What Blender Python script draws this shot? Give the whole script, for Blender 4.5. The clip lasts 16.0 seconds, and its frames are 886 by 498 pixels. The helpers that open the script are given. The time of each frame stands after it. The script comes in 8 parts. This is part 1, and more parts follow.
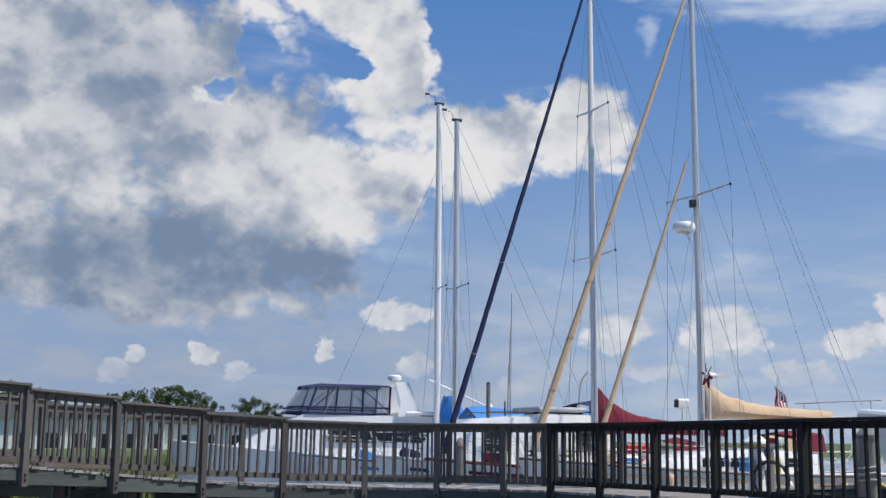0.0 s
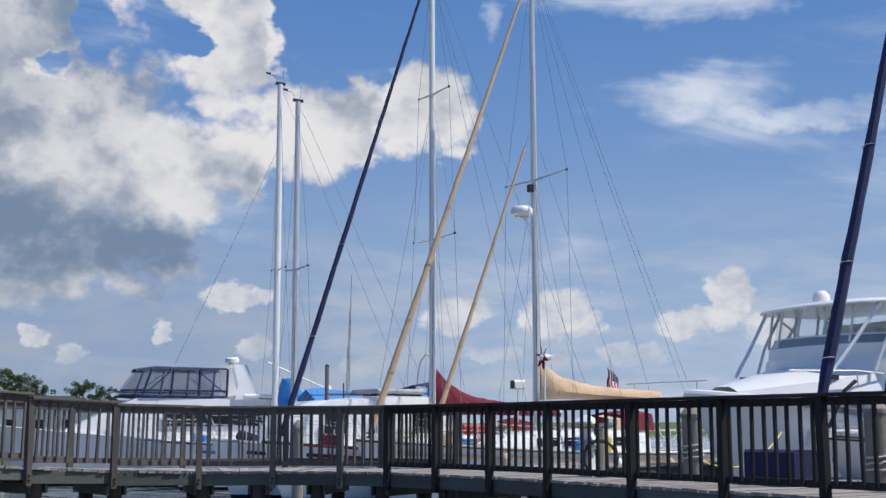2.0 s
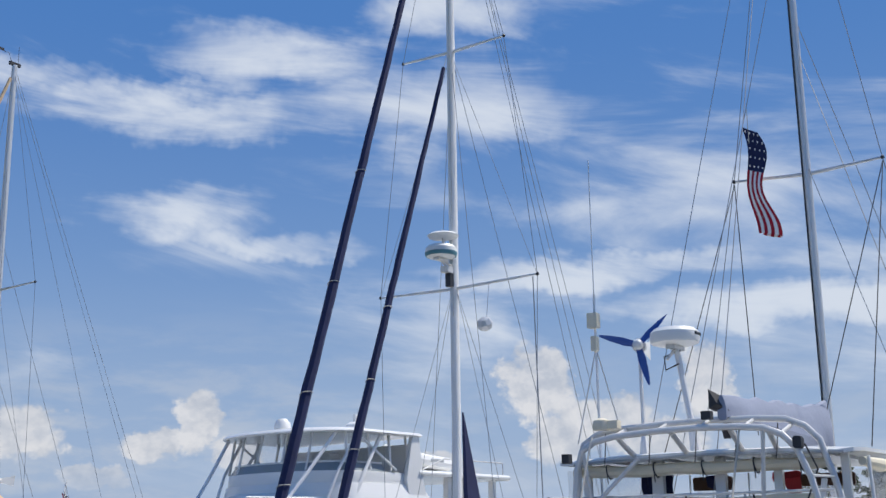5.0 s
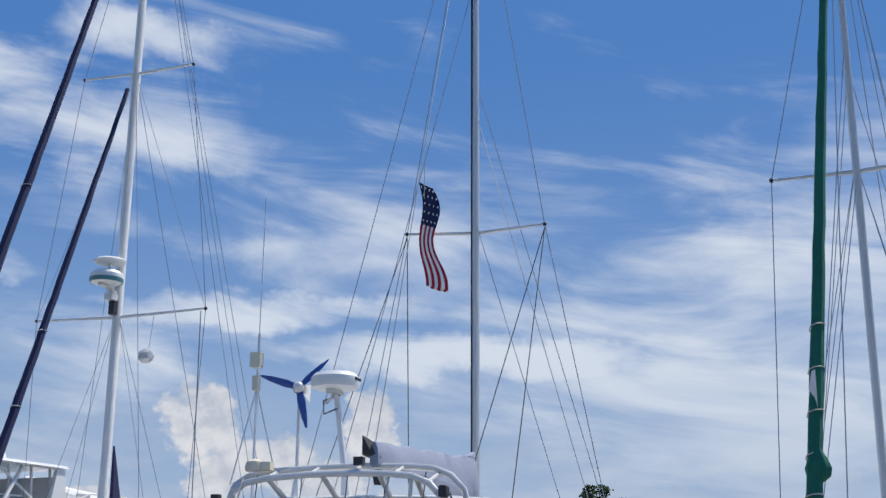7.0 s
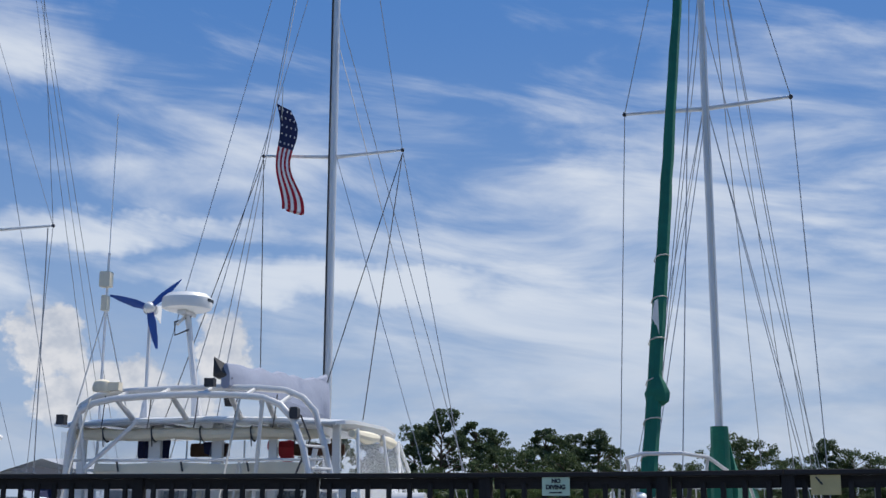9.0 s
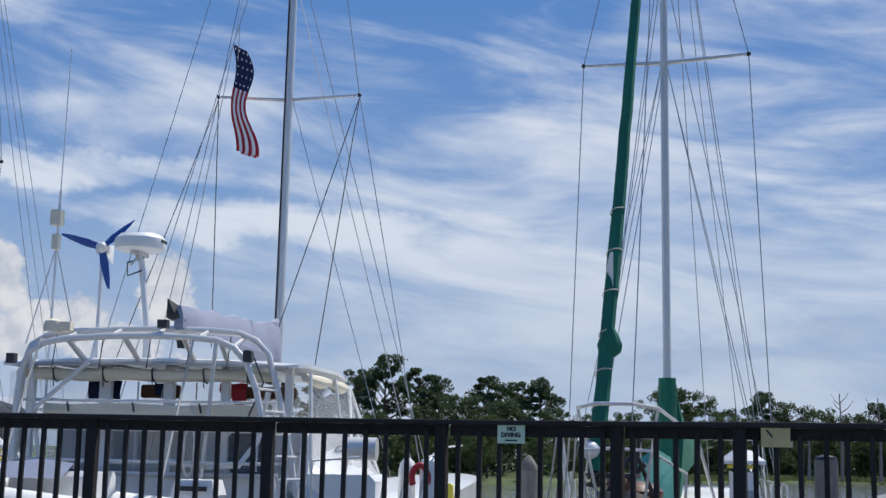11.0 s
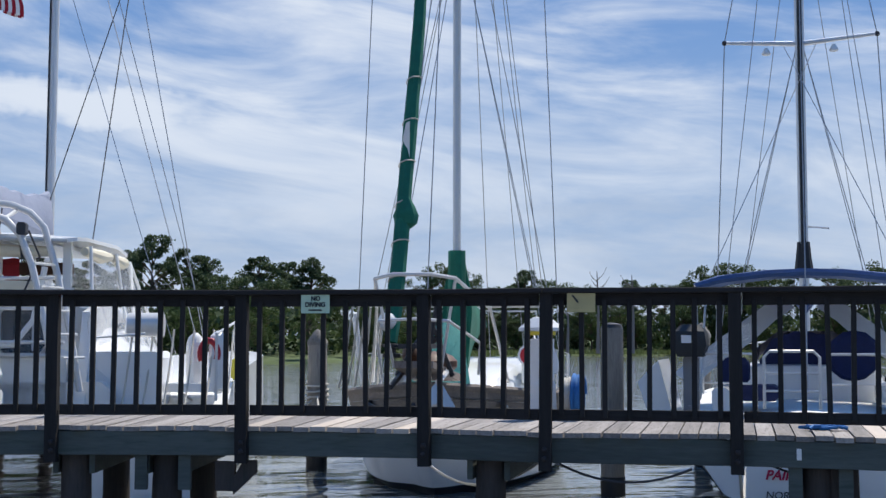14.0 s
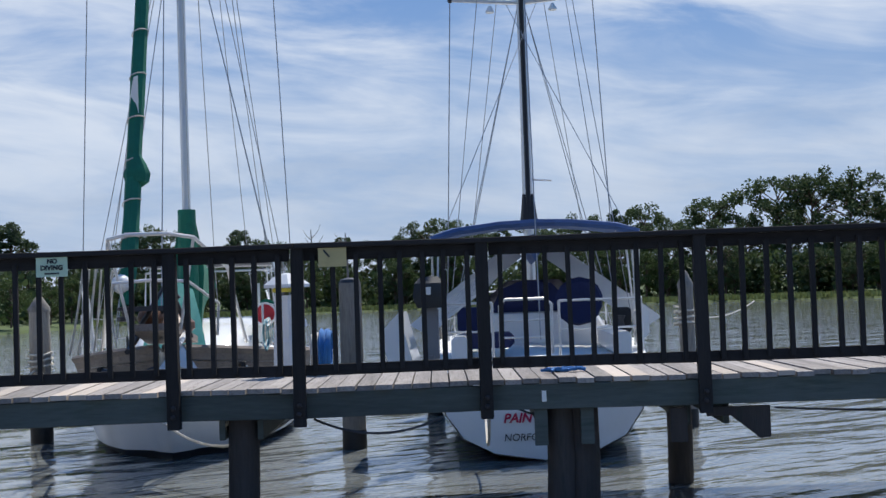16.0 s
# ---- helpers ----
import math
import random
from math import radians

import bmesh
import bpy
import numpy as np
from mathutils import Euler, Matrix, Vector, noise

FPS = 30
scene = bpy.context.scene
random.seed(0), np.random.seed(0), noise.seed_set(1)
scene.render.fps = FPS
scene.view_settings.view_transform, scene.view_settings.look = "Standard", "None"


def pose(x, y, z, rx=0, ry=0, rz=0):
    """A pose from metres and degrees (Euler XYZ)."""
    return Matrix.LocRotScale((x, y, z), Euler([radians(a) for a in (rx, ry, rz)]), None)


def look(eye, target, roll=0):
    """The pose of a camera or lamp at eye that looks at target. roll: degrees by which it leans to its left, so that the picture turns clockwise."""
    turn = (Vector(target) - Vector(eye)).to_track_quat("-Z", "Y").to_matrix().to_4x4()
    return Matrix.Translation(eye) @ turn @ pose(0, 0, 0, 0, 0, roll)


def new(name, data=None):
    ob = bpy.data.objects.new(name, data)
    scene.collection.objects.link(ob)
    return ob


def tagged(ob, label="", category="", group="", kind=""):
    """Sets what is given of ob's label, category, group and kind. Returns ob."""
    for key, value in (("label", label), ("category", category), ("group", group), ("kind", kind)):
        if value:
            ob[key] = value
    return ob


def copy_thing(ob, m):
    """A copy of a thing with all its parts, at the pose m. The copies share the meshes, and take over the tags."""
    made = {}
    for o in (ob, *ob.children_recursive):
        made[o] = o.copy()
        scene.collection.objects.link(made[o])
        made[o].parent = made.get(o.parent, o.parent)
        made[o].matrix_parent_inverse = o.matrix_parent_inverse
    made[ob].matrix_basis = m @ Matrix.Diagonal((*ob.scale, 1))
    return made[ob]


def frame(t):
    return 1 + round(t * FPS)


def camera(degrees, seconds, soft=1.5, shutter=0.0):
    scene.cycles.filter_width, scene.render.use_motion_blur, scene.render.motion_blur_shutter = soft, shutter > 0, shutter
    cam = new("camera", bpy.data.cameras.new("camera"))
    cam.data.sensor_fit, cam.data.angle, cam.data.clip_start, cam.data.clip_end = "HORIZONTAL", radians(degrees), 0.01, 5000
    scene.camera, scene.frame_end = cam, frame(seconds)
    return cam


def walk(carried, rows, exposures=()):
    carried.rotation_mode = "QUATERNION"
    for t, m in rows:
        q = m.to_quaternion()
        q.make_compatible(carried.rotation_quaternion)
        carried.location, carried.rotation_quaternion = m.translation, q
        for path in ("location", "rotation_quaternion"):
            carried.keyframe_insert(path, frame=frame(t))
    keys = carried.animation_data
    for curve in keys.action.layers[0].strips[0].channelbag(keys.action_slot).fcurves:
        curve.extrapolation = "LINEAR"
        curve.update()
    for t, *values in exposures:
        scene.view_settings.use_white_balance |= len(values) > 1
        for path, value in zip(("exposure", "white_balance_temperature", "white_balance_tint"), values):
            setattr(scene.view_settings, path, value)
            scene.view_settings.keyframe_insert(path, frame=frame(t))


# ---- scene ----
EXPOSURES = [(0.0, 0.0), (9.2, 0.0), (12.0, 0.06), (14.0, 0.15), (16.0, 0.13)]
cam = camera(39.89, 16.0)
walk(cam, [
    (0.0, pose(0.013, -0.004, 1.845, 99.049, -0.426, 51.095)),
    (0.5, pose(0.009, 0.006, 1.847, 98.514, -0.394, 50.475)),
    (1.0, pose(0.012, 0.018, 1.850, 98.174, -0.272, 49.167)),
    (1.5, pose(0.025, 0.025, 1.847, 98.102, -0.072, 46.932)),
    (2.0, pose(0.047, 0.046, 1.851, 98.225, 0.145, 43.706)),
    (2.5, pose(0.073, 0.055, 1.856, 98.596, 0.441, 39.980)),
    (3.0, pose(0.084, 0.072, 1.862, 99.294, 0.760, 36.208)),
    (3.5, pose(0.092, 0.081, 1.875, 100.361, 0.895, 32.352)),
    (4.0, pose(0.113, 0.093, 1.880, 101.528, 0.929, 28.265)),
    (4.5, pose(0.128, 0.083, 1.884, 102.642, 0.914, 23.836)),
    (5.0, pose(0.141, 0.083, 1.885, 103.738, 0.737, 19.223)),
    (5.2, pose(0.137, 0.088, 1.886, 104.182, 0.638, 17.345)),
    (7.3, pose(0.249, 0.157, 1.887, 105.617, -0.346, 1.911)),
    (7.5, pose(0.251, 0.154, 1.885, 105.364, -0.261, 1.024)),
    (8.0, pose(0.241, 0.140, 1.881, 104.278, -0.153, -0.646)),
    (8.5, pose(0.240, 0.118, 1.875, 103.026, -0.111, -1.925)),
    (9.0, pose(0.253, 0.105, 1.872, 102.127, -0.227, -3.383)),
    (9.2, pose(0.256, 0.107, 1.876, 101.880, -0.227, -4.013)),
    (11.5, pose(0.076, 0.095, 1.879, 98.725, -1.219, -6.635)),
    (12.0, pose(0.025, 0.165, 1.864, 97.612, -0.967, -7.593)),
    (12.5, pose(-0.057, 0.263, 1.851, 96.682, -0.415, -9.131)),
    (13.0, pose(-0.118, 0.325, 1.833, 95.990, -0.027, -10.877)),
    (13.5, pose(-0.092, 0.441, 1.813, 95.101, -0.102, -13.223)),
    (14.0, pose(-0.106, 0.494, 1.794, 94.224, -0.121, -16.922)),
    (14.5, pose(-0.198, 0.566, 1.792, 93.639, 0.309, -21.455)),
    (15.0, pose(-0.292, 0.610, 1.789, 93.024, 0.945, -25.409)),
    (15.5, pose(-0.355, 0.654, 1.776, 92.455, 1.582, -28.483)),
    (16.0, pose(-0.363, 0.657, 1.770, 92.074, 2.027, -30.329)),
], exposures=EXPOSURES)
# ---- sky, sun ----
SUN_AZ, SUN_EL = 52.0, 60.0      # degrees clockwise from +y, and above the horizon
SKY_STRENGTH, CLOUD_GAIN = 0.10, 1.0

world = bpy.data.worlds.new("sky")
scene.world = world
world.use_nodes = True
wt = world.node_tree
wt.nodes.clear()


def wn(kind, **sets):
    n = wt.nodes.new(kind)
    for k, v in sets.items():
        if k == "operation":
            n.operation = v
        elif k == "blend":
            n.blend_type = v
    return n


def wlink(a, b):
    wt.links.new(a, b)


def wm(op, a, b=None, c=None):
    """A math node of the world's tree; a, b and c are numbers or sockets."""
    n = wn("ShaderNodeMath", operation=op)
    for i, v in enumerate((a, b, c)):
        if v is None:
            continue
        if isinstance(v, (int, float)):
            n.inputs[i].default_value = v
        else:
            wlink(v, n.inputs[i])
    return n.outputs[0]


def wvec(x, y, z):
    n = wn("ShaderNodeCombineXYZ")
    for i, v in enumerate((x, y, z)):
        if isinstance(v, (int, float)):
            n.inputs[i].default_value = v
        else:
            wlink(v, n.inputs[i])
    return n.outputs[0]


def wnoise(vec, scale, detail, rough, distort=0.0):
    n = wn("ShaderNodeTexNoise")
    n.inputs["Scale"].default_value = scale
    n.inputs["Detail"].default_value = detail
    n.inputs["Roughness"].default_value = rough
    n.inputs["Distortion"].default_value = distort
    wlink(vec, n.inputs["Vector"])
    return n.outputs["Fac"]


def wstep(v, lo, hi):
    n = wn("ShaderNodeMapRange")
    n.interpolation_type = "SMOOTHSTEP"
    n.inputs["From Min"].default_value = lo
    n.inputs["From Max"].default_value = hi
    wlink(v, n.inputs["Value"])
    return n.outputs[0]


def wmix(fac, a, b):
    n = wn("ShaderNodeMix")
    n.data_type = "RGBA"
    for s, v in ((n.inputs["Factor"], fac), (n.inputs["A"], a), (n.inputs["B"], b)):
        if isinstance(v, (int, float)):
            s.default_value = v
        elif isinstance(v, tuple):
            s.default_value = (*v, 1)
        else:
            wlink(v, s)
    return n.outputs["Result"]


sky = wn("ShaderNodeTexSky")
sky.sky_type = "NISHITA"
sky.sun_disc = False
sky.sun_elevation, sky.sun_rotation = radians(SUN_EL), radians(SUN_AZ)
sky.air_density, sky.dust_density, sky.ozone_density = 1.0, 0.6, 2.0
coord = wn("ShaderNodeTexCoord")
sep = wn("ShaderNodeSeparateXYZ")
wlink(coord.outputs["Generated"], sep.inputs[0])
AZ = wm("MULTIPLY", wm("ARCTAN2", sep.outputs[0], sep.outputs[1]), 57.2958)
EL = wm("MULTIPLY", wm("ARCSINE", sep.outputs[2]), 57.2958)


# the same, bent by slow and quick noise, so that no cloud is round
BEND = wvec(wm("MULTIPLY", AZ, 0.22), wm("MULTIPLY", EL, 0.30), 0.0)
AZW = wm("ADD", AZ, wm("MULTIPLY", wm("SUBTRACT", wnoise(BEND, 1.0, 4.0, 0.6), 0.5), 6.5))
ELW = wm("ADD", EL, wm("MULTIPLY", wm("SUBTRACT", wnoise(wvec(wm("MULTIPLY", AZ, 0.25), wm("MULTIPLY", EL, 0.3), 4.0), 1.0, 4.0, 0.6), 0.5), 3.6))


AZS = wm("ADD", AZ, wm("MULTIPLY", wm("SUBTRACT", wnoise(wvec(wm("MULTIPLY", AZ, 0.6), wm("MULTIPLY", EL, 0.8), 2.0), 1.0, 4.0, 0.6), 0.5), 2.2))
ELS = wm("ADD", EL, wm("MULTIPLY", wm("SUBTRACT", wnoise(wvec(wm("MULTIPLY", AZ, 0.6), wm("MULTIPLY", EL, 0.8), 8.0), 1.0, 4.0, 0.6), 0.5), 1.4))


def bump_at(az, el, ra, re, fine=False):
    """A round hill of height 1 in the sky at (az, el), of radii ra and re in degrees."""
    da = wm("DIVIDE", wm("SUBTRACT", AZS if fine else AZW, az), ra)
    de = wm("DIVIDE", wm("SUBTRACT", ELS if fine else ELW, el), re)
    r2 = wm("ADD", wm("MULTIPLY", da, da), wm("MULTIPLY", de, de))
    return wm("MAXIMUM", wm("SUBTRACT", 1.0, r2), -1.0)


def largest(items):
    out = items[0]
    for i in items[1:]:
        out = wm("SMOOTH_MAX", out, i, 0.25)
    return out


# cumulus: hills of cloud, frayed by billowing noise
GREAT = [(-67.5, 15.6, 9.5, 8.5), (-78, 16, 12, 9), (-66, 8.5, 11.5, 3.2), (-59, 12.8, 6, 4.2), (-53.6, 17.3, 2.7, 4.8), (-56, 20.6, 3.6, 2.0), (-55.6, 12.2, 3.6, 3.0), (-49.4, 14.0, 3.8, 2.4), (-44.6, 14.6, 2.7, 2.3), (-58.8, 8.0, 4.6, 2.3), (-100, 16, 14, 7)]
HOLES = [(-60.2, 18.2, 1.2, 2.0), (-56.6, 17.8, 1.5, 1.0), (-61.9, 15.8, 1.2, .8), (-51.0, 18.4, 1.6, 3.0)]
SMALL = [(-66.2, 3.1, 1.0, .6), (-65.3, 3.9, .5, .5), (-62.1, 4.0, .7, .6), (-60.8, 3.2, .8, .6), (-56.7, 4.3, .5, .6), (-53.3, 5.9, 1.8, .7), (-52.4, 3.5, .8, .7), (-47.6, 2.7, 1.0, .5), (-43.0, 5.1, 1.8, .9), (-38.0, 5.2, 2.1, 1.3), (-31.9, 4.8, .9, .6), (-34.9, 3.2, 1.7, .6), (-41.4, 3.2, 1.6, .5),
         (-30.4, 5.8, 1.2, 1.5), (-32.6, 4.6, 1.5, .8), (-28.6, 4.2, 1.5, 1.0), (-14.8, 7.4, 1.9, 1.8), (-11.6, 5.8, 2.4, 1.2), (-6.8, 7.2, 1.6, 2.2), (-13.6, 4.7, 1.6, 1.2), (-9.0, 4.6, 3.0, 1.2), (-20, 3.6, 2.2, .8), (-25, 3.2, 2.0, .8), (-23, 2.6, 2.0, .6)]


def billows(da, de, scale, seed):
    """Rounded heaps, large and small, with the pattern slid by (da, de) degrees; about -0.5 to 0.5."""
    p = wvec(wm("ADD", AZ, da), wm("MULTIPLY", wm("ADD", EL, de), 1.2), seed)
    warp = wn("ShaderNodeTexNoise")
    warp.inputs["Scale"].default_value, warp.inputs["Detail"].default_value = 0.55 * scale, 4.0
    wlink(p, warp.inputs["Vector"])
    shift = wn("ShaderNodeVectorMath", operation="MULTIPLY_ADD")
    wlink(warp.outputs["Color"], shift.inputs[0])
    shift.inputs[1].default_value = (1.6 / scale, 1.6 / scale, 0)
    wlink(p, shift.inputs[2])
    total = None
    for s, w in ((0.22, 0.60), (0.50, 0.36), (1.15, 0.17), (2.5, 0.06)):
        v = wn("ShaderNodeTexVoronoi")
        v.feature = "SMOOTH_F1"
        v.inputs["Scale"].default_value = s * scale
        v.inputs["Smoothness"].default_value = 0.35
        wlink(shift.outputs[0], v.inputs["Vector"])
        t = wm("MULTIPLY", wm("SUBTRACT", 0.42, v.outputs["Distance"]), w * 2.2)
        total = t if total is None else wm("ADD", total, t)
    fine = wnoise(p, 1.1 * scale, 7.0, 0.62, 0.3)
    return wm("ADD", total, wm("MULTIPLY", wm("SUBTRACT", fine, 0.5), 0.85))


def heap(centres, holes, scale, seed, lift, da, de, fine=False):
    """Cover and shade of one family of clouds."""
    hills = largest([bump_at(*c, fine) for c in centres])
    if holes:
        hills = wm("SUBTRACT", hills, wm("MULTIPLY", wm("MAXIMUM", largest([bump_at(*c) for c in holes]), 0.0), 0.95))
    here, near = billows(0.0, 0.0, scale, seed), billows(da, de, scale, seed)
    d = wm("ADD", wm("MULTIPLY", hills, 1.5), wm("MULTIPLY", here, lift))
    turn = wm("SUBTRACT", near, here)
    sunward = wm("SUBTRACT", largest([bump_at(az - 0.18 * ra, el - 0.30 * re, ra, re, fine) for az, el, ra, re in centres]), hills)
    return wstep(d, -0.34, 0.52), wstep(turn, -0.80, 0.80), d, wm("MAXIMUM", wm("MINIMUM", sunward, 0.6), -0.6)


great, great_turn, great_d, great_side = heap(GREAT, HOLES, 1.0, 3.0, 1.15, 0.8, 1.3)
small, small_turn, small_d, small_side = heap(SMALL, None, 2.6, 9.0, 0.95, 0.30, 0.5, True)
base_dark = wstep(wm("SUBTRACT", 11.0, EL), -3.0, 4.5)
inner = wstep(great_d, 0.5, 2.2)
grey = wnoise(wvec(wm("MULTIPLY", AZ, 0.10), wm("MULTIPLY", EL, 0.16), 1.0), 1.0, 4.0, 0.5, 0.3)
edge_light = wstep(wm("ADD", AZ, 61.0), -6.0, 9.0)
wisp = wnoise(wvec(wm("MULTIPLY", AZ, 0.9), wm("MULTIPLY", EL, 1.2), 7.0), 1.0, 6.0, 0.6, 0.4)
great_shade = wm("ADD", wm("ADD", wm("SUBTRACT", wm("MULTIPLY", great_turn, 0.78), 0.10), wm("MULTIPLY", base_dark, 0.85)), wm("MULTIPLY", wm("SUBTRACT", wisp, 0.5), 0.22))
great_shade = wm("SUBTRACT", great_shade, wm("MULTIPLY", great_side, 0.75))
great_shade = wm("ADD", great_shade, wm("MULTIPLY", wm("SUBTRACT", inner, 0.5), 0.30))
great_shade = wm("ADD", great_shade, wm("MULTIPLY", wstep(grey, 0.25, 0.80), wm("MULTIPLY", wm("SUBTRACT", 1.0, edge_light), 0.34)))
great_shade = wstep(wm("SUBTRACT", great_shade, wm("MULTIPLY", edge_light, 0.14)), -0.30, 1.22)
small_shade = wm("MINIMUM", wm("ADD", wm("SUBTRACT", wm("MULTIPLY", small_turn, 0.60), wm("MULTIPLY", small_side, 0.35)), wm("MULTIPLY", wstep(wm("SUBTRACT", 4.4, EL), -1.2, 2.2), 0.22)), 1.0)
small = wm("MULTIPLY", small, wstep(EL, 1.6, 4.6))

# cirrus: long streaks, thicker to the right
sp = wvec(wm("ADD", wm("MULTIPLY", AZ, 0.085), wm("MULTIPLY", EL, 0.07)), wm("ADD", wm("MULTIPLY", EL, 0.34), wm("MULTIPLY", AZ, 0.028)), 0.3)
streak = wnoise(sp, 1.0, 7.0, 0.58, 0.55)
sp2 = wvec(wm("MULTIPLY", AZ, 0.05), wm("MULTIPLY", EL, 0.13), 2.0)
patch = wnoise(sp2, 1.0, 4.0, 0.55, 0.3)
cover = wm("ADD", wm("MULTIPLY", wm("MULTIPLY", wm("MULTIPLY", wstep(AZ, -46.0, 10.0), wstep(wm("MULTIPLY", AZ, -1.0), -110.0, -60.0)), 0.17), wstep(wm("MULTIPLY", EL, -1.0), -28.0, -13.0)), wm("MULTIPLY", wstep(wm("MULTIPLY", EL, -1.0), -30.0, -4.0), 0.05))
bands = largest([bump_at(*c) for c in ((-34, 19.8, 10, 1.3), (-19, 20.6, 8, 3.2), (-31.5, 15.4, 5.5, 1.7), (-26, 13.8, 5, .9), (-41, 21, 6, 1.0), (-12, 12.5, 9, 1.0), (-3, 10.5, 10, 1.2), (-27, 22.6, 8, 2.0), (-20, 24.6, 7, 1.6), (-41.5, 18.6, 1.0, 1.2))])
cover = wm("ADD", cover, wm("MULTIPLY", wm("MAXIMUM", bands, 0.0), 0.20))
cover = wm("SUBTRACT", cover, wm("MULTIPLY", wm("MAXIMUM", bump_at(-11.5, 7.0, 8.0, 4.5), 0.0), 0.20))
cirrus = wstep(wm("ADD", wm("ADD", wm("MULTIPLY", streak, 0.75), wm("MULTIPLY", patch, 0.5)), cover), 0.685, 1.0)
cirrus = wm("MULTIPLY", cirrus, wm("ADD", 0.42, wm("MULTIPLY", wstep(EL, 3.0, 11.0), 0.42)))
haze = wm("MULTIPLY", wstep(wm("MULTIPLY", EL, -1.0), -14.0, -1.0), 0.62)
low = wnoise(wvec(wm("MULTIPLY", AZ, 0.22), wm("MULTIPLY", EL, 0.75), 5.0), 1.0, 5.0, 0.6, 0.2)
low_mask = wm("MULTIPLY", wm("MULTIPLY", wstep(low, 0.38, 0.66), wstep(wm("MULTIPLY", EL, -1.0), -12.0, -4.0)), wm("SUBTRACT", 0.62, wm("MULTIPLY", wstep(AZ, -30.0, -16.0), 0.30)))

K = 0.86 / SKY_STRENGTH
blue = wmix(wstep(EL, 0.0, 26.0), (0.30 * K, 0.46 * K, 0.74 * K), (0.075 * K, 0.235 * K, 0.62 * K))
blue = wmix(0.12, blue, sky.outputs[0])
col = wmix(haze, blue, wmix(wstep(AZ, -60.0, -36.0), (0.33 * K, 0.40 * K, 0.55 * K), (0.44 * K, 0.55 * K, 0.74 * K)))
col = wmix(low_mask, col, wmix(wstep(AZ, -60.0, -36.0), (0.44 * K, 0.49 * K, 0.59 * K), (0.60 * K, 0.66 * K, 0.76 * K)))
col = wmix(cirrus, col, (0.84 * K, 0.90 * K, 0.99 * K))
white, dull = (0.90 * K, 0.895 * K, 0.91 * K), (0.21 * K, 0.29 * K, 0.43 * K)
col = wmix(wm("MULTIPLY", small, 0.84), col, wmix(small_shade, white, (0.46 * K, 0.52 * K, 0.63 * K)))
col = wmix(great, col, wmix(great_shade, white, dull))
background = wn("ShaderNodeBackground")
wlink(col, background.inputs["Color"])
background.inputs["Strength"].default_value = SKY_STRENGTH
world_out = wn("ShaderNodeOutputWorld")
wlink(background.outputs[0], world_out.inputs["Surface"])

sun = new("sun", bpy.data.lights.new("sun", "SUN"))
sun.data.energy, sun.data.angle, sun.data.color = 4.8, radians(0.6), (1.0, 0.95, 0.87)
sun_dir = Vector((math.sin(radians(SUN_AZ)) * math.cos(radians(SUN_EL)), math.cos(radians(SUN_AZ)) * math.cos(radians(SUN_EL)), math.sin(radians(SUN_EL))))
sun.matrix_world = look(sun_dir * 60, (0, 0, 0))
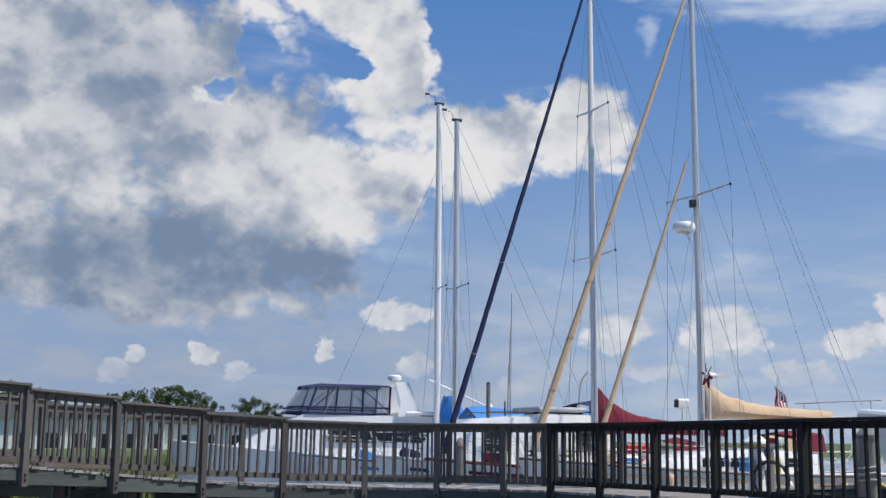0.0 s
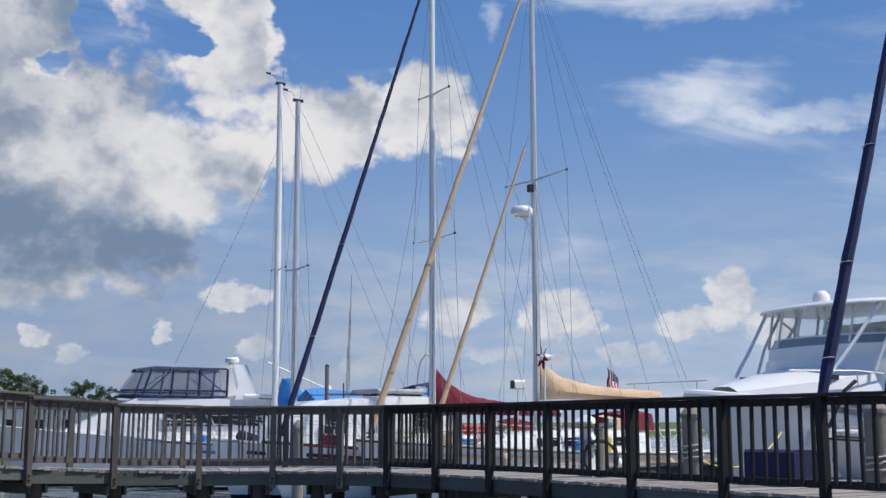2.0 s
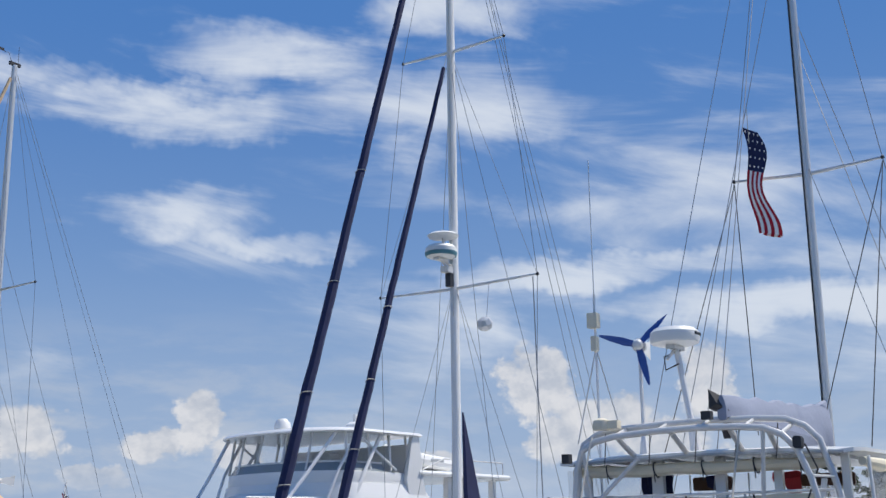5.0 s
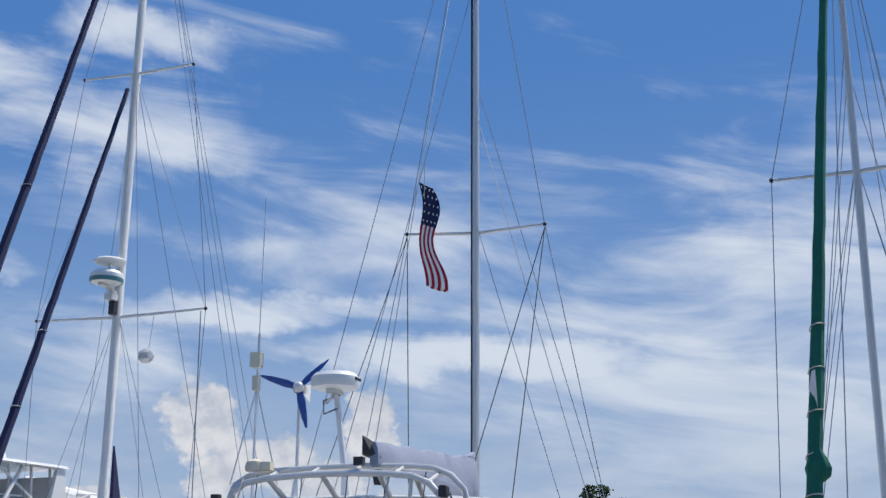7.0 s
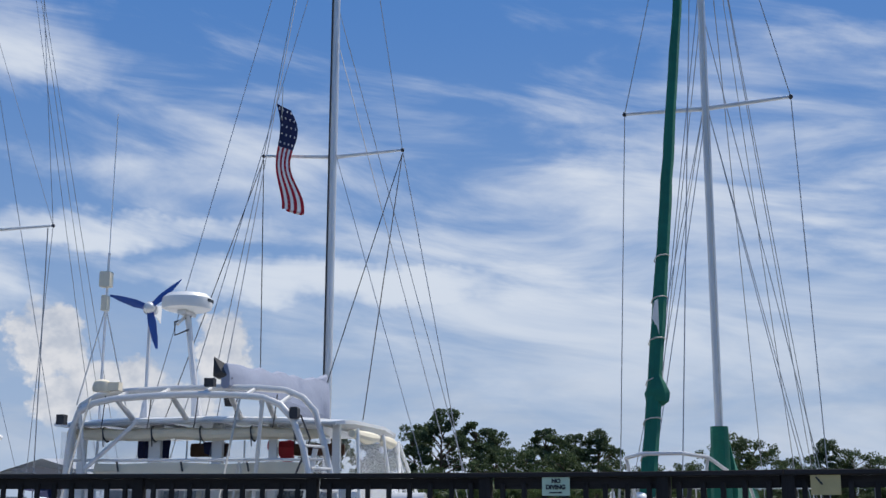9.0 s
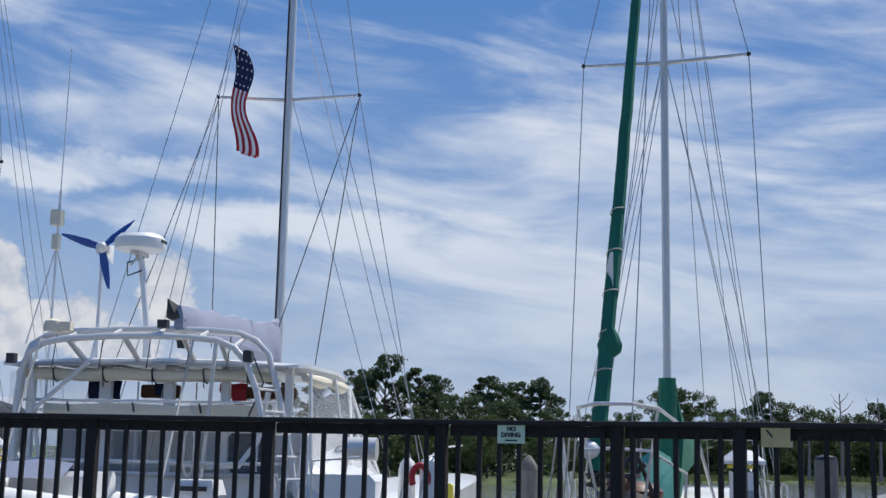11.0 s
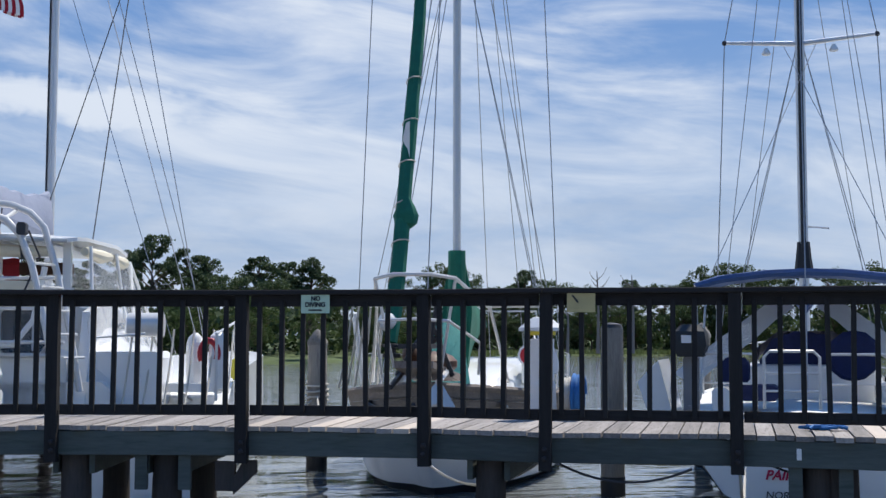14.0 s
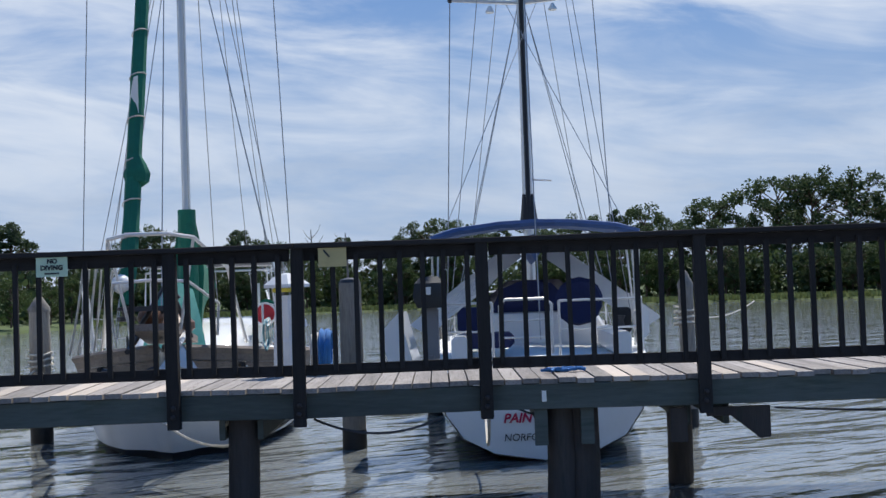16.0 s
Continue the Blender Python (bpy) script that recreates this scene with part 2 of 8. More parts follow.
# ---- materials ----
def material(name, base, rough=0.5, metal=0.0, vary=0.12, grain=8.0, stretch=(1, 1, 1), stain=None, stain_amount=0.0, bump=0.0, piece=0.0, ior=1.45, coat=0.0, local=True):
    """A surface with colour variation at two scales, fine relief, and a tone of its own for each piece."""
    m = bpy.data.materials.new(name)
    m.use_nodes = True
    nt = m.node_tree
    bsdf = nt.nodes["Principled BSDF"]
    bsdf.inputs["Metallic"].default_value = metal
    bsdf.inputs["IOR"].default_value = ior
    bsdf.inputs["Coat Weight"].default_value = coat

    def node(kind):
        return nt.nodes.new(kind)

    tc, info, add, mp = node("ShaderNodeTexCoord"), node("ShaderNodeObjectInfo"), node("ShaderNodeVectorMath"), node("ShaderNodeMapping")
    geo = node("ShaderNodeNewGeometry")
    add.operation = "ADD"
    nt.links.new(tc.outputs["Object"] if local else geo.outputs["Position"], add.inputs[0])
    off = node("ShaderNodeVectorMath")
    off.operation = "SCALE"
    off.inputs[0].default_value = (7.3, 5.1, 3.7)
    nt.links.new(info.outputs["Random"], off.inputs["Scale"])
    nt.links.new(off.outputs[0], add.inputs[1])
    nt.links.new(add.outputs[0], mp.inputs["Vector"])
    mp.inputs["Scale"].default_value = stretch

    def noise_tex(scale, detail, rough_):
        n = node("ShaderNodeTexNoise")
        n.inputs["Scale"].default_value, n.inputs["Detail"].default_value, n.inputs["Roughness"].default_value = scale, detail, rough_
        nt.links.new(mp.outputs[0], n.inputs["Vector"])
        return n.outputs["Fac"]

    fine, broad = noise_tex(grain, 5, 0.62), noise_tex(grain * 0.13, 3, 0.55)

    def math_(op, a, b):
        n = node("ShaderNodeMath")
        n.operation = op
        for i, v in enumerate((a, b)):
            if isinstance(v, (int, float)):
                n.inputs[i].default_value = v
            else:
                nt.links.new(v, n.inputs[i])
        return n.outputs[0]

    tone = math_("ADD", math_("MULTIPLY", math_("SUBTRACT", fine, 0.5), vary * 2.2), math_("MULTIPLY", math_("SUBTRACT", broad, 0.5), vary * 2.0))
    if piece:
        tone = math_("ADD", tone, math_("MULTIPLY", math_("SUBTRACT", info.outputs["Random"], 0.5), piece * 2))
    value = math_("ADD", 1.0, tone)
    mul = node("ShaderNodeVectorMath")
    mul.operation = "SCALE"
    mul.inputs[0].default_value = base
    nt.links.new(value, mul.inputs["Scale"])
    color = mul.outputs[0]
    if stain:
        ramp = node("ShaderNodeMapRange")
        ramp.interpolation_type = "SMOOTHSTEP"
        ramp.inputs["From Min"].default_value, ramp.inputs["From Max"].default_value = 0.50, 0.72
        ramp.inputs["To Max"].default_value = stain_amount
        nt.links.new(noise_tex(grain * 0.4, 6, 0.68), ramp.inputs["Value"])
        mix = node("ShaderNodeMix")
        mix.data_type = "RGBA"
        nt.links.new(ramp.outputs[0], mix.inputs["Factor"])
        nt.links.new(color, mix.inputs["A"])
        mix.inputs["B"].default_value = (*stain, 1)
        color = mix.outputs["Result"]
    nt.links.new(color, bsdf.inputs["Base Color"])
    nt.links.new(math_("ADD", rough, math_("MULTIPLY", math_("SUBTRACT", fine, 0.5), 0.25 * rough)), bsdf.inputs["Roughness"])
    if bump:
        b = node("ShaderNodeBump")
        b.inputs["Strength"].default_value = 0.6
        b.inputs["Distance"].default_value = bump
        nt.links.new(fine, b.inputs["Height"])
        nt.links.new(b.outputs[0], bsdf.inputs["Normal"])
    return m


def clear_plastic(name, tint, share, rough=0.08):
    """A clear film: part glossy film, part see-through."""
    m = bpy.data.materials.new(name)
    m.use_nodes = True
    nt = m.node_tree
    bsdf = nt.nodes["Principled BSDF"]
    bsdf.inputs["Base Color"].default_value = (*tint, 1)
    bsdf.inputs["Roughness"].default_value = rough
    n = nt.nodes.new("ShaderNodeTexNoise")
    n.inputs["Scale"].default_value = 3.0
    b = nt.nodes.new("ShaderNodeBump")
    b.inputs["Distance"].default_value = 0.02
    nt.links.new(n.outputs["Fac"], b.inputs["Height"])
    nt.links.new(b.outputs[0], bsdf.inputs["Normal"])
    tr, mix = nt.nodes.new("ShaderNodeBsdfTransparent"), nt.nodes.new("ShaderNodeMixShader")
    mix.inputs[0].default_value = share
    nt.links.new(tr.outputs[0], mix.inputs[1])
    nt.links.new(bsdf.outputs[0], mix.inputs[2])
    nt.links.new(mix.outputs[0], nt.nodes["Material Output"].inputs["Surface"])
    return m


M = dict(
    plank=material("weathered_deck_plank", (0.275, 0.252, 0.238), 0.85, vary=0.45, grain=9, stretch=(1, 14, 14), stain=(0.11, 0.095, 0.085), stain_amount=0.85, bump=0.004, piece=0.28),
    new_plank=material("new_pale_plank", (0.46, 0.40, 0.345), 0.8, vary=0.14, grain=9, stretch=(1, 14, 14), bump=0.003, piece=0.18),
    # railing timber in two tones: paler for the sunlit ramp, near black for shade
    sunlit_wood=material("sunlit_ramp_wood", (0.105, 0.094, 0.086), 0.9, vary=0.34, grain=8, stretch=(16, 16, 1.2), stain=(0.05, 0.046, 0.044), stain_amount=0.6, bump=0.003, piece=0.24),
    sunlit_board=material("sunlit_ramp_board", (0.120, 0.106, 0.096), 0.9, vary=0.34, grain=8, stretch=(1.2, 16, 16), stain=(0.05, 0.046, 0.044), stain_amount=0.6, bump=0.003, piece=0.20),
    rail=material("weathered_shaded_rail_wood", (0.031, 0.029, 0.029), 0.9, ior=1.25, vary=0.32, grain=8, stretch=(16, 16, 1.2), stain=(0.022, 0.021, 0.022), stain_amount=0.6, bump=0.003, piece=0.16),
    board=material("weathered_shaded_board", (0.034, 0.032, 0.033), 0.9, ior=1.25, vary=0.30, grain=8, stretch=(1.2, 16, 16), stain=(0.020, 0.019, 0.021), stain_amount=0.6, bump=0.003, piece=0.14),
    stringer=material("green_treated_beam", (0.078, 0.092, 0.085), 0.85, vary=0.35, grain=6, stretch=(1.0, 9, 9), stain=(0.055, 0.075, 0.062), stain_amount=0.8, bump=0.004, piece=0.25),
    pile=material("tarred_pile", (0.055, 0.045, 0.04), 0.8, vary=0.4, grain=7, stretch=(9, 9, 1), stain=(0.03, 0.035, 0.028), stain_amount=0.8, bump=0.01, piece=0.2),
    greypile=material("grey_mooring_pile", (0.23, 0.21, 0.185), 0.9, vary=0.35, grain=7, stretch=(9, 9, 1), stain=(0.10, 0.095, 0.08), stain_amount=0.7, bump=0.012, piece=0.15),
    bolt=material("rusty_bolt", (0.05, 0.045, 0.045), 0.6, 0.6, 0.2, 60),
    gel=material("white_gelcoat", (0.80, 0.80, 0.79), 0.22, vary=0.035, grain=2.2, stain=(0.62, 0.60, 0.55), stain_amount=0.22, coat=0.3),
    deckwhite=material("matt_white_deck", (0.78, 0.78, 0.76), 0.55, vary=0.06, grain=4, stain=(0.60, 0.58, 0.54), stain_amount=0.3),
    greyhull=material("grey_hull", (0.36, 0.38, 0.39), 0.35, vary=0.06, grain=3),
    dark=material("dark_glass", (0.02, 0.025, 0.03), 0.08, vary=0.1, grain=2),
    smoke=material("smoked_glass", (0.24, 0.27, 0.29), 0.10, vary=0.1, grain=2),
    alu=material("anodised_spar", (0.62, 0.63, 0.64), 0.42, 0.55, 0.08, 3.0, stretch=(6, 6, 0.6), stain=(0.42, 0.42, 0.43), stain_amount=0.3),
    whitespar=material("white_painted_spar", (0.76, 0.76, 0.76), 0.4, vary=0.06, grain=3, stretch=(6, 6, 0.6), stain=(0.55, 0.54, 0.52), stain_amount=0.25),
    steel=material("stainless_tube", (0.66, 0.65, 0.63), 0.35, 0.25, 0.08, 12),
    wire=material("stay_wire", (0.33, 0.34, 0.36), 0.45, 0.5, 0.1, 20),
    fitting=material("dark_fitting", (0.045, 0.045, 0.05), 0.5, 0.3, 0.2, 20),
    navy=material("navy_canvas", (0.016, 0.022, 0.075), 0.85, vary=0.3, grain=14, bump=0.01),
    blue=material("bright_blue_tarp", (0.035, 0.20, 0.52), 0.7, vary=0.22, grain=6, bump=0.02),
    bimini=material("slate_blue_canvas", (0.055, 0.105, 0.24), 0.85, vary=0.2, grain=8, bump=0.015, stain=(0.10, 0.15, 0.28), stain_amount=0.5),
    tan=material("tan_canvas", (0.58, 0.42, 0.27), 0.85, vary=0.18, grain=9, bump=0.015, stain=(0.48, 0.33, 0.20), stain_amount=0.5),
    burgundy=material("burgundy_canvas", (0.16, 0.012, 0.030), 0.85, vary=0.25, grain=9, bump=0.015),
    green=material("green_canvas", (0.012, 0.135, 0.085), 0.85, vary=0.3, grain=9, bump=0.018),
    paleg=material("faded_green_canvas", (0.10, 0.33, 0.27), 0.85, vary=0.2, grain=9, bump=0.018),
    grey=material("pale_grey_canvas", (0.25, 0.28, 0.37), 0.8, vary=0.12, grain=7, bump=0.02),
    tarp=material("silver_grey_tarp", (0.36, 0.38, 0.41), 0.6, vary=0.15, grain=3, bump=0.04),
    cream=material("cream_vinyl", (0.70, 0.64, 0.50), 0.6, vary=0.08, grain=7),
    sail=material("white_sailcloth", (0.74, 0.73, 0.70), 0.75, vary=0.08, grain=6, bump=0.01),
    plastic=material("white_plastic", (0.78, 0.78, 0.76), 0.4, vary=0.05, grain=6),
    teal=material("teal_band", (0.08, 0.22, 0.26), 0.45, vary=0.1, grain=6),
    black=material("black_rubber", (0.018, 0.018, 0.02), 0.6, vary=0.2, grain=10),
    outboard=material("outboard_grey", (0.20, 0.205, 0.22), 0.35, vary=0.1, grain=8),
    bladeblue=material("blue_blade", (0.03, 0.085, 0.33), 0.4, vary=0.12, grain=8),
    red=material("red_paint", (0.42, 0.02, 0.03), 0.5, vary=0.15, grain=8),
    orange=material("orange_plastic", (0.70, 0.30, 0.05), 0.5, vary=0.15, grain=8),
    yellow=material("yellow_plastic", (0.70, 0.60, 0.07), 0.5, vary=0.12, grain=8),
    darkwood=material("dark_teak", (0.10, 0.045, 0.025), 0.5, vary=0.25, grain=9, stretch=(1, 12, 12)),
    strake=material("weathered_bulwark_plank", (0.21, 0.175, 0.15), 0.75, vary=0.32, grain=5, stretch=(1, 14, 14), stain=(0.10, 0.08, 0.065), stain_amount=0.6, bump=0.004),
    boot=material("black_bottom_paint", (0.015, 0.016, 0.018), 0.5, vary=0.3, grain=5),
    rope=material("pale_rope", (0.55, 0.52, 0.46), 0.9, vary=0.2, grain=40, bump=0.003),
    darkrope=material("dark_rope", (0.06, 0.06, 0.065), 0.9, vary=0.2, grain=40),
    bluerope=material("blue_rope", (0.03, 0.16, 0.42), 0.8, vary=0.25, grain=30, bump=0.003),
    signgreen=material("pale_green_sign", (0.52, 0.66, 0.50), 0.5, vary=0.08, grain=9),
    signold=material("faded_yellow_sign", (0.52, 0.42, 0.20), 0.6, vary=0.2, grain=9, stain=(0.35, 0.27, 0.13), stain_amount=0.5),
    ink=material("dark_ink", (0.025, 0.03, 0.035), 0.6, vary=0.1, grain=20),
    redink=material("red_lettering", (0.50, 0.015, 0.07), 0.4, vary=0.08, grain=20),
    flagred=material("flag_red", (0.36, 0.008, 0.022), 0.85, vary=0.12, grain=20),
    flagwhite=material("flag_white", (0.78, 0.76, 0.76), 0.85, vary=0.08, grain=20),
    flagblue=material("flag_blue", (0.014, 0.02, 0.075), 0.85, vary=0.12, grain=20),
    bark=material("pine_bark", (0.10, 0.07, 0.05), 0.9, vary=0.3, grain=3, stretch=(4, 4, 1)),
    deadwood=material("grey_dead_wood", (0.22, 0.19, 0.17), 0.9, vary=0.3, grain=3, stretch=(4, 4, 1)),
    siding=material("white_siding", (0.72, 0.73, 0.74), 0.6, vary=0.05, grain=1.0, stretch=(1, 1, 6)),
    roof=material("grey_shingle", (0.16, 0.16, 0.17), 0.9, vary=0.2, grain=2.0),
    film=clear_plastic("clear_vinyl", (0.60, 0.64, 0.68), 0.13),
    film2=clear_plastic("milky_vinyl", (0.62, 0.65, 0.70), 0.24, 0.15),
    tint=clear_plastic("tinted_vinyl", (0.16, 0.19, 0.24), 0.45),
)


def leaf_material(name, base, tip):
    m = material(name, base, 0.75, vary=0.35, grain=0.35, local=False)
    nt = m.node_tree
    bsdf = nt.nodes["Principled BSDF"]
    geo, mix = nt.nodes.new("ShaderNodeNewGeometry"), nt.nodes.new("ShaderNodeMix")
    mix.data_type = "RGBA"
    old = bsdf.inputs["Base Color"].links[0].from_socket
    nt.links.new(old, mix.inputs["A"])
    mix.inputs["B"].default_value = (*tip, 1)
    p = nt.nodes.new("ShaderNodeMath")
    p.operation = "POWER"
    p.inputs[1].default_value = 1.6
    nt.links.new(geo.outputs["Random Per Island"], p.inputs[0])
    nt.links.new(p.outputs[0], mix.inputs["Factor"])
    nt.links.new(mix.outputs["Result"], bsdf.inputs["Base Color"])
    tl, ms = nt.nodes.new("ShaderNodeBsdfTranslucent"), nt.nodes.new("ShaderNodeMixShader")
    nt.links.new(mix.outputs["Result"], tl.inputs["Color"])
    ms.inputs[0].default_value = 0.28
    nt.links.new(bsdf.outputs[0], ms.inputs[1])
    nt.links.new(tl.outputs[0], ms.inputs[2])
    nt.links.new(ms.outputs[0], nt.nodes["Material Output"].inputs["Surface"])
    return m


M["leaf"] = leaf_material("broad_leaf", (0.038, 0.066, 0.026), (0.115, 0.155, 0.058))
M["needle"] = leaf_material("pine_needle", (0.040, 0.066, 0.033), (0.110, 0.150, 0.065))
M["scrub"] = leaf_material("shrub_leaf", (0.045, 0.080, 0.020), (0.120, 0.160, 0.045))
M["marsh"] = leaf_material("marsh_grass", (0.13, 0.165, 0.05), (0.23, 0.26, 0.10))


# ---- mesh kit ----
class Shape:
    """A mesh in the making: points and faces, joined as they are added."""

    def __init__(self):
        self.v, self.f = [], []

    def add(self, pts, faces):
        n = len(self.v)
        self.v += [tuple(p) for p in pts]
        self.f += [tuple(n + i for i in q) for q in faces]
        return self

    def box(self, cx, cy, cz, sx, sy, sz, m=None, cut=0.0):
        """A box with its long edges slightly cut off where cut is given."""
        x, y, z = sx / 2, sy / 2, sz / 2
        if cut:
            ring = [(-y + cut, -z), (y - cut, -z), (y, -z + cut), (y, z - cut), (y - cut, z), (-y + cut, z), (-y, z - cut), (-y, -z + cut)]
        else:
            ring = [(-y, -z), (y, -z), (y, z), (-y, z)]
        k = len(ring)
        pts = [Vector((-x, a, b)) for a, b in ring] + [Vector((x, a, b)) for a, b in ring]
        pts = [((m @ p) if m else p) + Vector((cx, cy, cz)) for p in pts]
        faces = [(i, i + k, (i + 1) % k + k, (i + 1) % k) for i in range(k)] + [tuple(range(k)), tuple(reversed(range(k, 2 * k)))]
        return self.add(pts, faces)

    def tube(self, path, r, sides=6, r2=None, flat=1.0, cap=True):
        """A tube along a path of points; r may be a list; flat squeezes it sideways."""
        path = [Vector(p) for p in path]
        n = len(path)
        rs = r if isinstance(r, (list, tuple)) else [r + ((r2 if r2 is not None else r) - r) * i / max(n - 1, 1) for i in range(n)]
        pts, side = [], None
        for i, p in enumerate(path):
            d = (path[min(i + 1, n - 1)] - path[max(i - 1, 0)]).normalized()
            if side is None:
                side = d.cross(Vector((0, 0, 1)) if abs(d.z) < 0.9 else Vector((1, 0, 0))).normalized()
            side = (side - d * side.dot(d)).normalized()
            up = side.cross(d)
            pts += [p + (side * math.cos(a) * flat + up * math.sin(a)) * rs[i] for a in (2 * math.pi * j / sides for j in range(sides))]
        faces = [(i * sides + j, i * sides + (j + 1) % sides, (i + 1) * sides + (j + 1) % sides, (i + 1) * sides + j) for i in range(n - 1) for j in range(sides)]
        if cap:
            faces += [tuple(reversed(range(sides))), tuple(range((n - 1) * sides, n * sides))]
        return self.add(pts, faces)

    def loft(self, rings, closed=False, caps=False):
        """Skins rings of equal length."""
        k = len(rings[0])
        pts = [p for r in rings for p in r]
        w = k if closed else k - 1
        faces = [(i * k + j, i * k + (j + 1) % k, (i + 1) * k + (j + 1) % k, (i + 1) * k + j) for i in range(len(rings) - 1) for j in range(w)]
        if caps:
            faces += [tuple(reversed(range(k))), tuple(range((len(rings) - 1) * k, len(rings) * k))]
        return self.add(pts, faces)

    def lathe(self, cx, cy, cz, profile, sides=14, m=None):
        """Turns a profile of (radius, height) about the upright axis."""
        rings = []
        for r, h in profile:
            ring = [Vector((r * math.cos(2 * math.pi * j / sides), r * math.sin(2 * math.pi * j / sides), h)) for j in range(sides)]
            rings.append([((m @ p) if m else p) + Vector((cx, cy, cz)) for p in ring])
        return self.loft(rings, closed=True, caps=True)

    def ball(self, cx, cy, cz, rx, ry=None, rz=None, n=8):
        ry, rz = ry or rx, rz or rx
        rings = []
        for i in range(n + 1):
            a = math.pi * i / n
            s = max(math.sin(a), 0.02)
            rings.append([(cx + rx * s * math.cos(2 * math.pi * j / (n * 2)), cy + ry * s * math.sin(2 * math.pi * j / (n * 2)), cz - rz * math.cos(a)) for j in range(n * 2)])
        return self.loft(rings, closed=True, caps=True)

    def prism(self, outline, y0, y1):
        """An outline in (x, z) pulled from y0 to y1."""
        k = len(outline)
        pts = [(x, y0, z) for x, z in outline] + [(x, y1, z) for x, z in outline]
        return self.add(pts, [(i, (i + 1) % k, (i + 1) % k + k, i + k) for i in range(k)] + [tuple(reversed(range(k))), tuple(range(k, 2 * k))])

    def mesh(self, name, mat, smooth=35):
        me = bpy.data.meshes.new(name)
        me.from_pydata([tuple(p) for p in self.v], [], self.f)
        me.materials.append(mat)
        bm = bmesh.new()
        bm.from_mesh(me)
        bmesh.ops.recalc_face_normals(bm, faces=bm.faces)
        bm.to_mesh(me)
        bm.free()
        if smooth:
            me.polygons.foreach_set("use_smooth", [True] * len(me.polygons))
            me.set_sharp_from_angle(angle=radians(smooth))
        return me


def part(name, shape, mat, parent, label="", smooth=35, m=None):
    ob = new(name, shape.mesh(name, M[mat], smooth))
    ob.parent = parent
    if m is not None:
        ob.matrix_basis = m
    return tagged(ob, label)


def piece(name, mesh, parent, m):
    ob = new(name, mesh)
    ob.parent, ob.matrix_basis = parent, m
    return ob


def thing(name, m, label, category, group="", kind=""):
    ob = new(name)
    ob.matrix_basis = m
    return tagged(ob, label, category, group, kind)


def single(name, shape, mat, label, category, group="", kind="", smooth=35, m=None):
    ob = new(name, shape.mesh(name, M[mat], smooth))
    if m is not None:
        ob.matrix_basis = m
    return tagged(ob, label, category, group, kind)


def sag(a, b, drop, n=10):
    """A rope from a to b that hangs drop metres below the straight line."""
    a, b = Vector(a), Vector(b)
    return [a.lerp(b, i / n) - Vector((0, 0, 4 * drop * (i / n) * (1 - i / n))) for i in range(n + 1)]


def text_shape(body, size, shear=0.0, thick=0.0):
    cu = bpy.data.curves.new("lettering", "FONT")
    cu.body, cu.size, cu.shear, cu.offset, cu.extrude = body, size, shear, thick, 0.002
    cu.align_x = "LEFT"
    ob = new("lettering", cu)
    me = bpy.data.meshes.new_from_object(ob.evaluated_get(bpy.context.evaluated_depsgraph_get()))
    bpy.data.objects.remove(ob)
    return me
# ---- water and land ----
def water_material():
    m = bpy.data.materials.new("creek_water")
    m.use_nodes = True
    nt = m.node_tree
    b = nt.nodes["Principled BSDF"]
    b.inputs["Base Color"].default_value = (0.165, 0.180, 0.180, 1)
    b.inputs["Roughness"].default_value = 0.04
    b.inputs["IOR"].default_value = 1.95
    geo = nt.nodes.new("ShaderNodeNewGeometry")
    heights = []
    for scale, stretch, turn in ((2.6, (0.30, 1, 1), 0.45), (0.75, (0.4, 1, 1), 0.30), (8.0, (0.35, 1, 1), 0.5)):
        mp, n = nt.nodes.new("ShaderNodeMapping"), nt.nodes.new("ShaderNodeTexNoise")
        mp.inputs["Scale"].default_value = stretch
        mp.inputs["Rotation"].default_value = (0, 0, turn)
        n.inputs["Scale"].default_value = scale
        n.inputs["Detail"].default_value = 3
        n.inputs["Distortion"].default_value = 0.4
        nt.links.new(geo.outputs["Position"], mp.inputs["Vector"])
        nt.links.new(mp.outputs[0], n.inputs["Vector"])
        heights.append(n.outputs["Fac"])
    prev = None
    for h, d in zip(heights, (0.045, 0.15, 0.005)):
        bp = nt.nodes.new("ShaderNodeBump")
        bp.inputs["Distance"].default_value = d
        bp.inputs["Strength"].default_value = 1.0
        nt.links.new(h, bp.inputs["Height"])
        if prev:
            nt.links.new(prev.outputs[0], bp.inputs["Normal"])
        prev = bp
    nt.links.new(prev.outputs[0], b.inputs["Normal"])
    return m


M["water"] = water_material()
M["soil"] = material("marsh_soil", (0.075, 0.085, 0.035), 0.95, vary=0.35, grain=0.5, bump=0.05, local=False)
M["lawn"] = material("lawn", (0.075, 0.105, 0.035), 0.95, vary=0.3, grain=0.8, bump=0.03, local=False)

S = 4500
single("water", Shape().add([(-S, -S, 0), (S, -S, 0), (S, S, 0), (-S, S, 0)], [(0, 1, 2, 3)]), "water", "calm grey-green creek water with small ripples", "water", kind="structure", smooth=0)


def polar(az, d, z=0.0):
    return Vector((d * math.sin(radians(az)), d * math.cos(radians(az)), z))


SHORE = [(-180, 60), (-120, 34), (-84, 30), (-70, 34), (-64, 40), (-61, 95), (-50, 190), (-30, 230), (-12, 170), (-4, 105), (4, 88), (10, 86), (16, 110), (22, 136), (30, 140), (40, 124), (52, 112), (70, 100), (90, 85), (130, 70), (180, 60)]


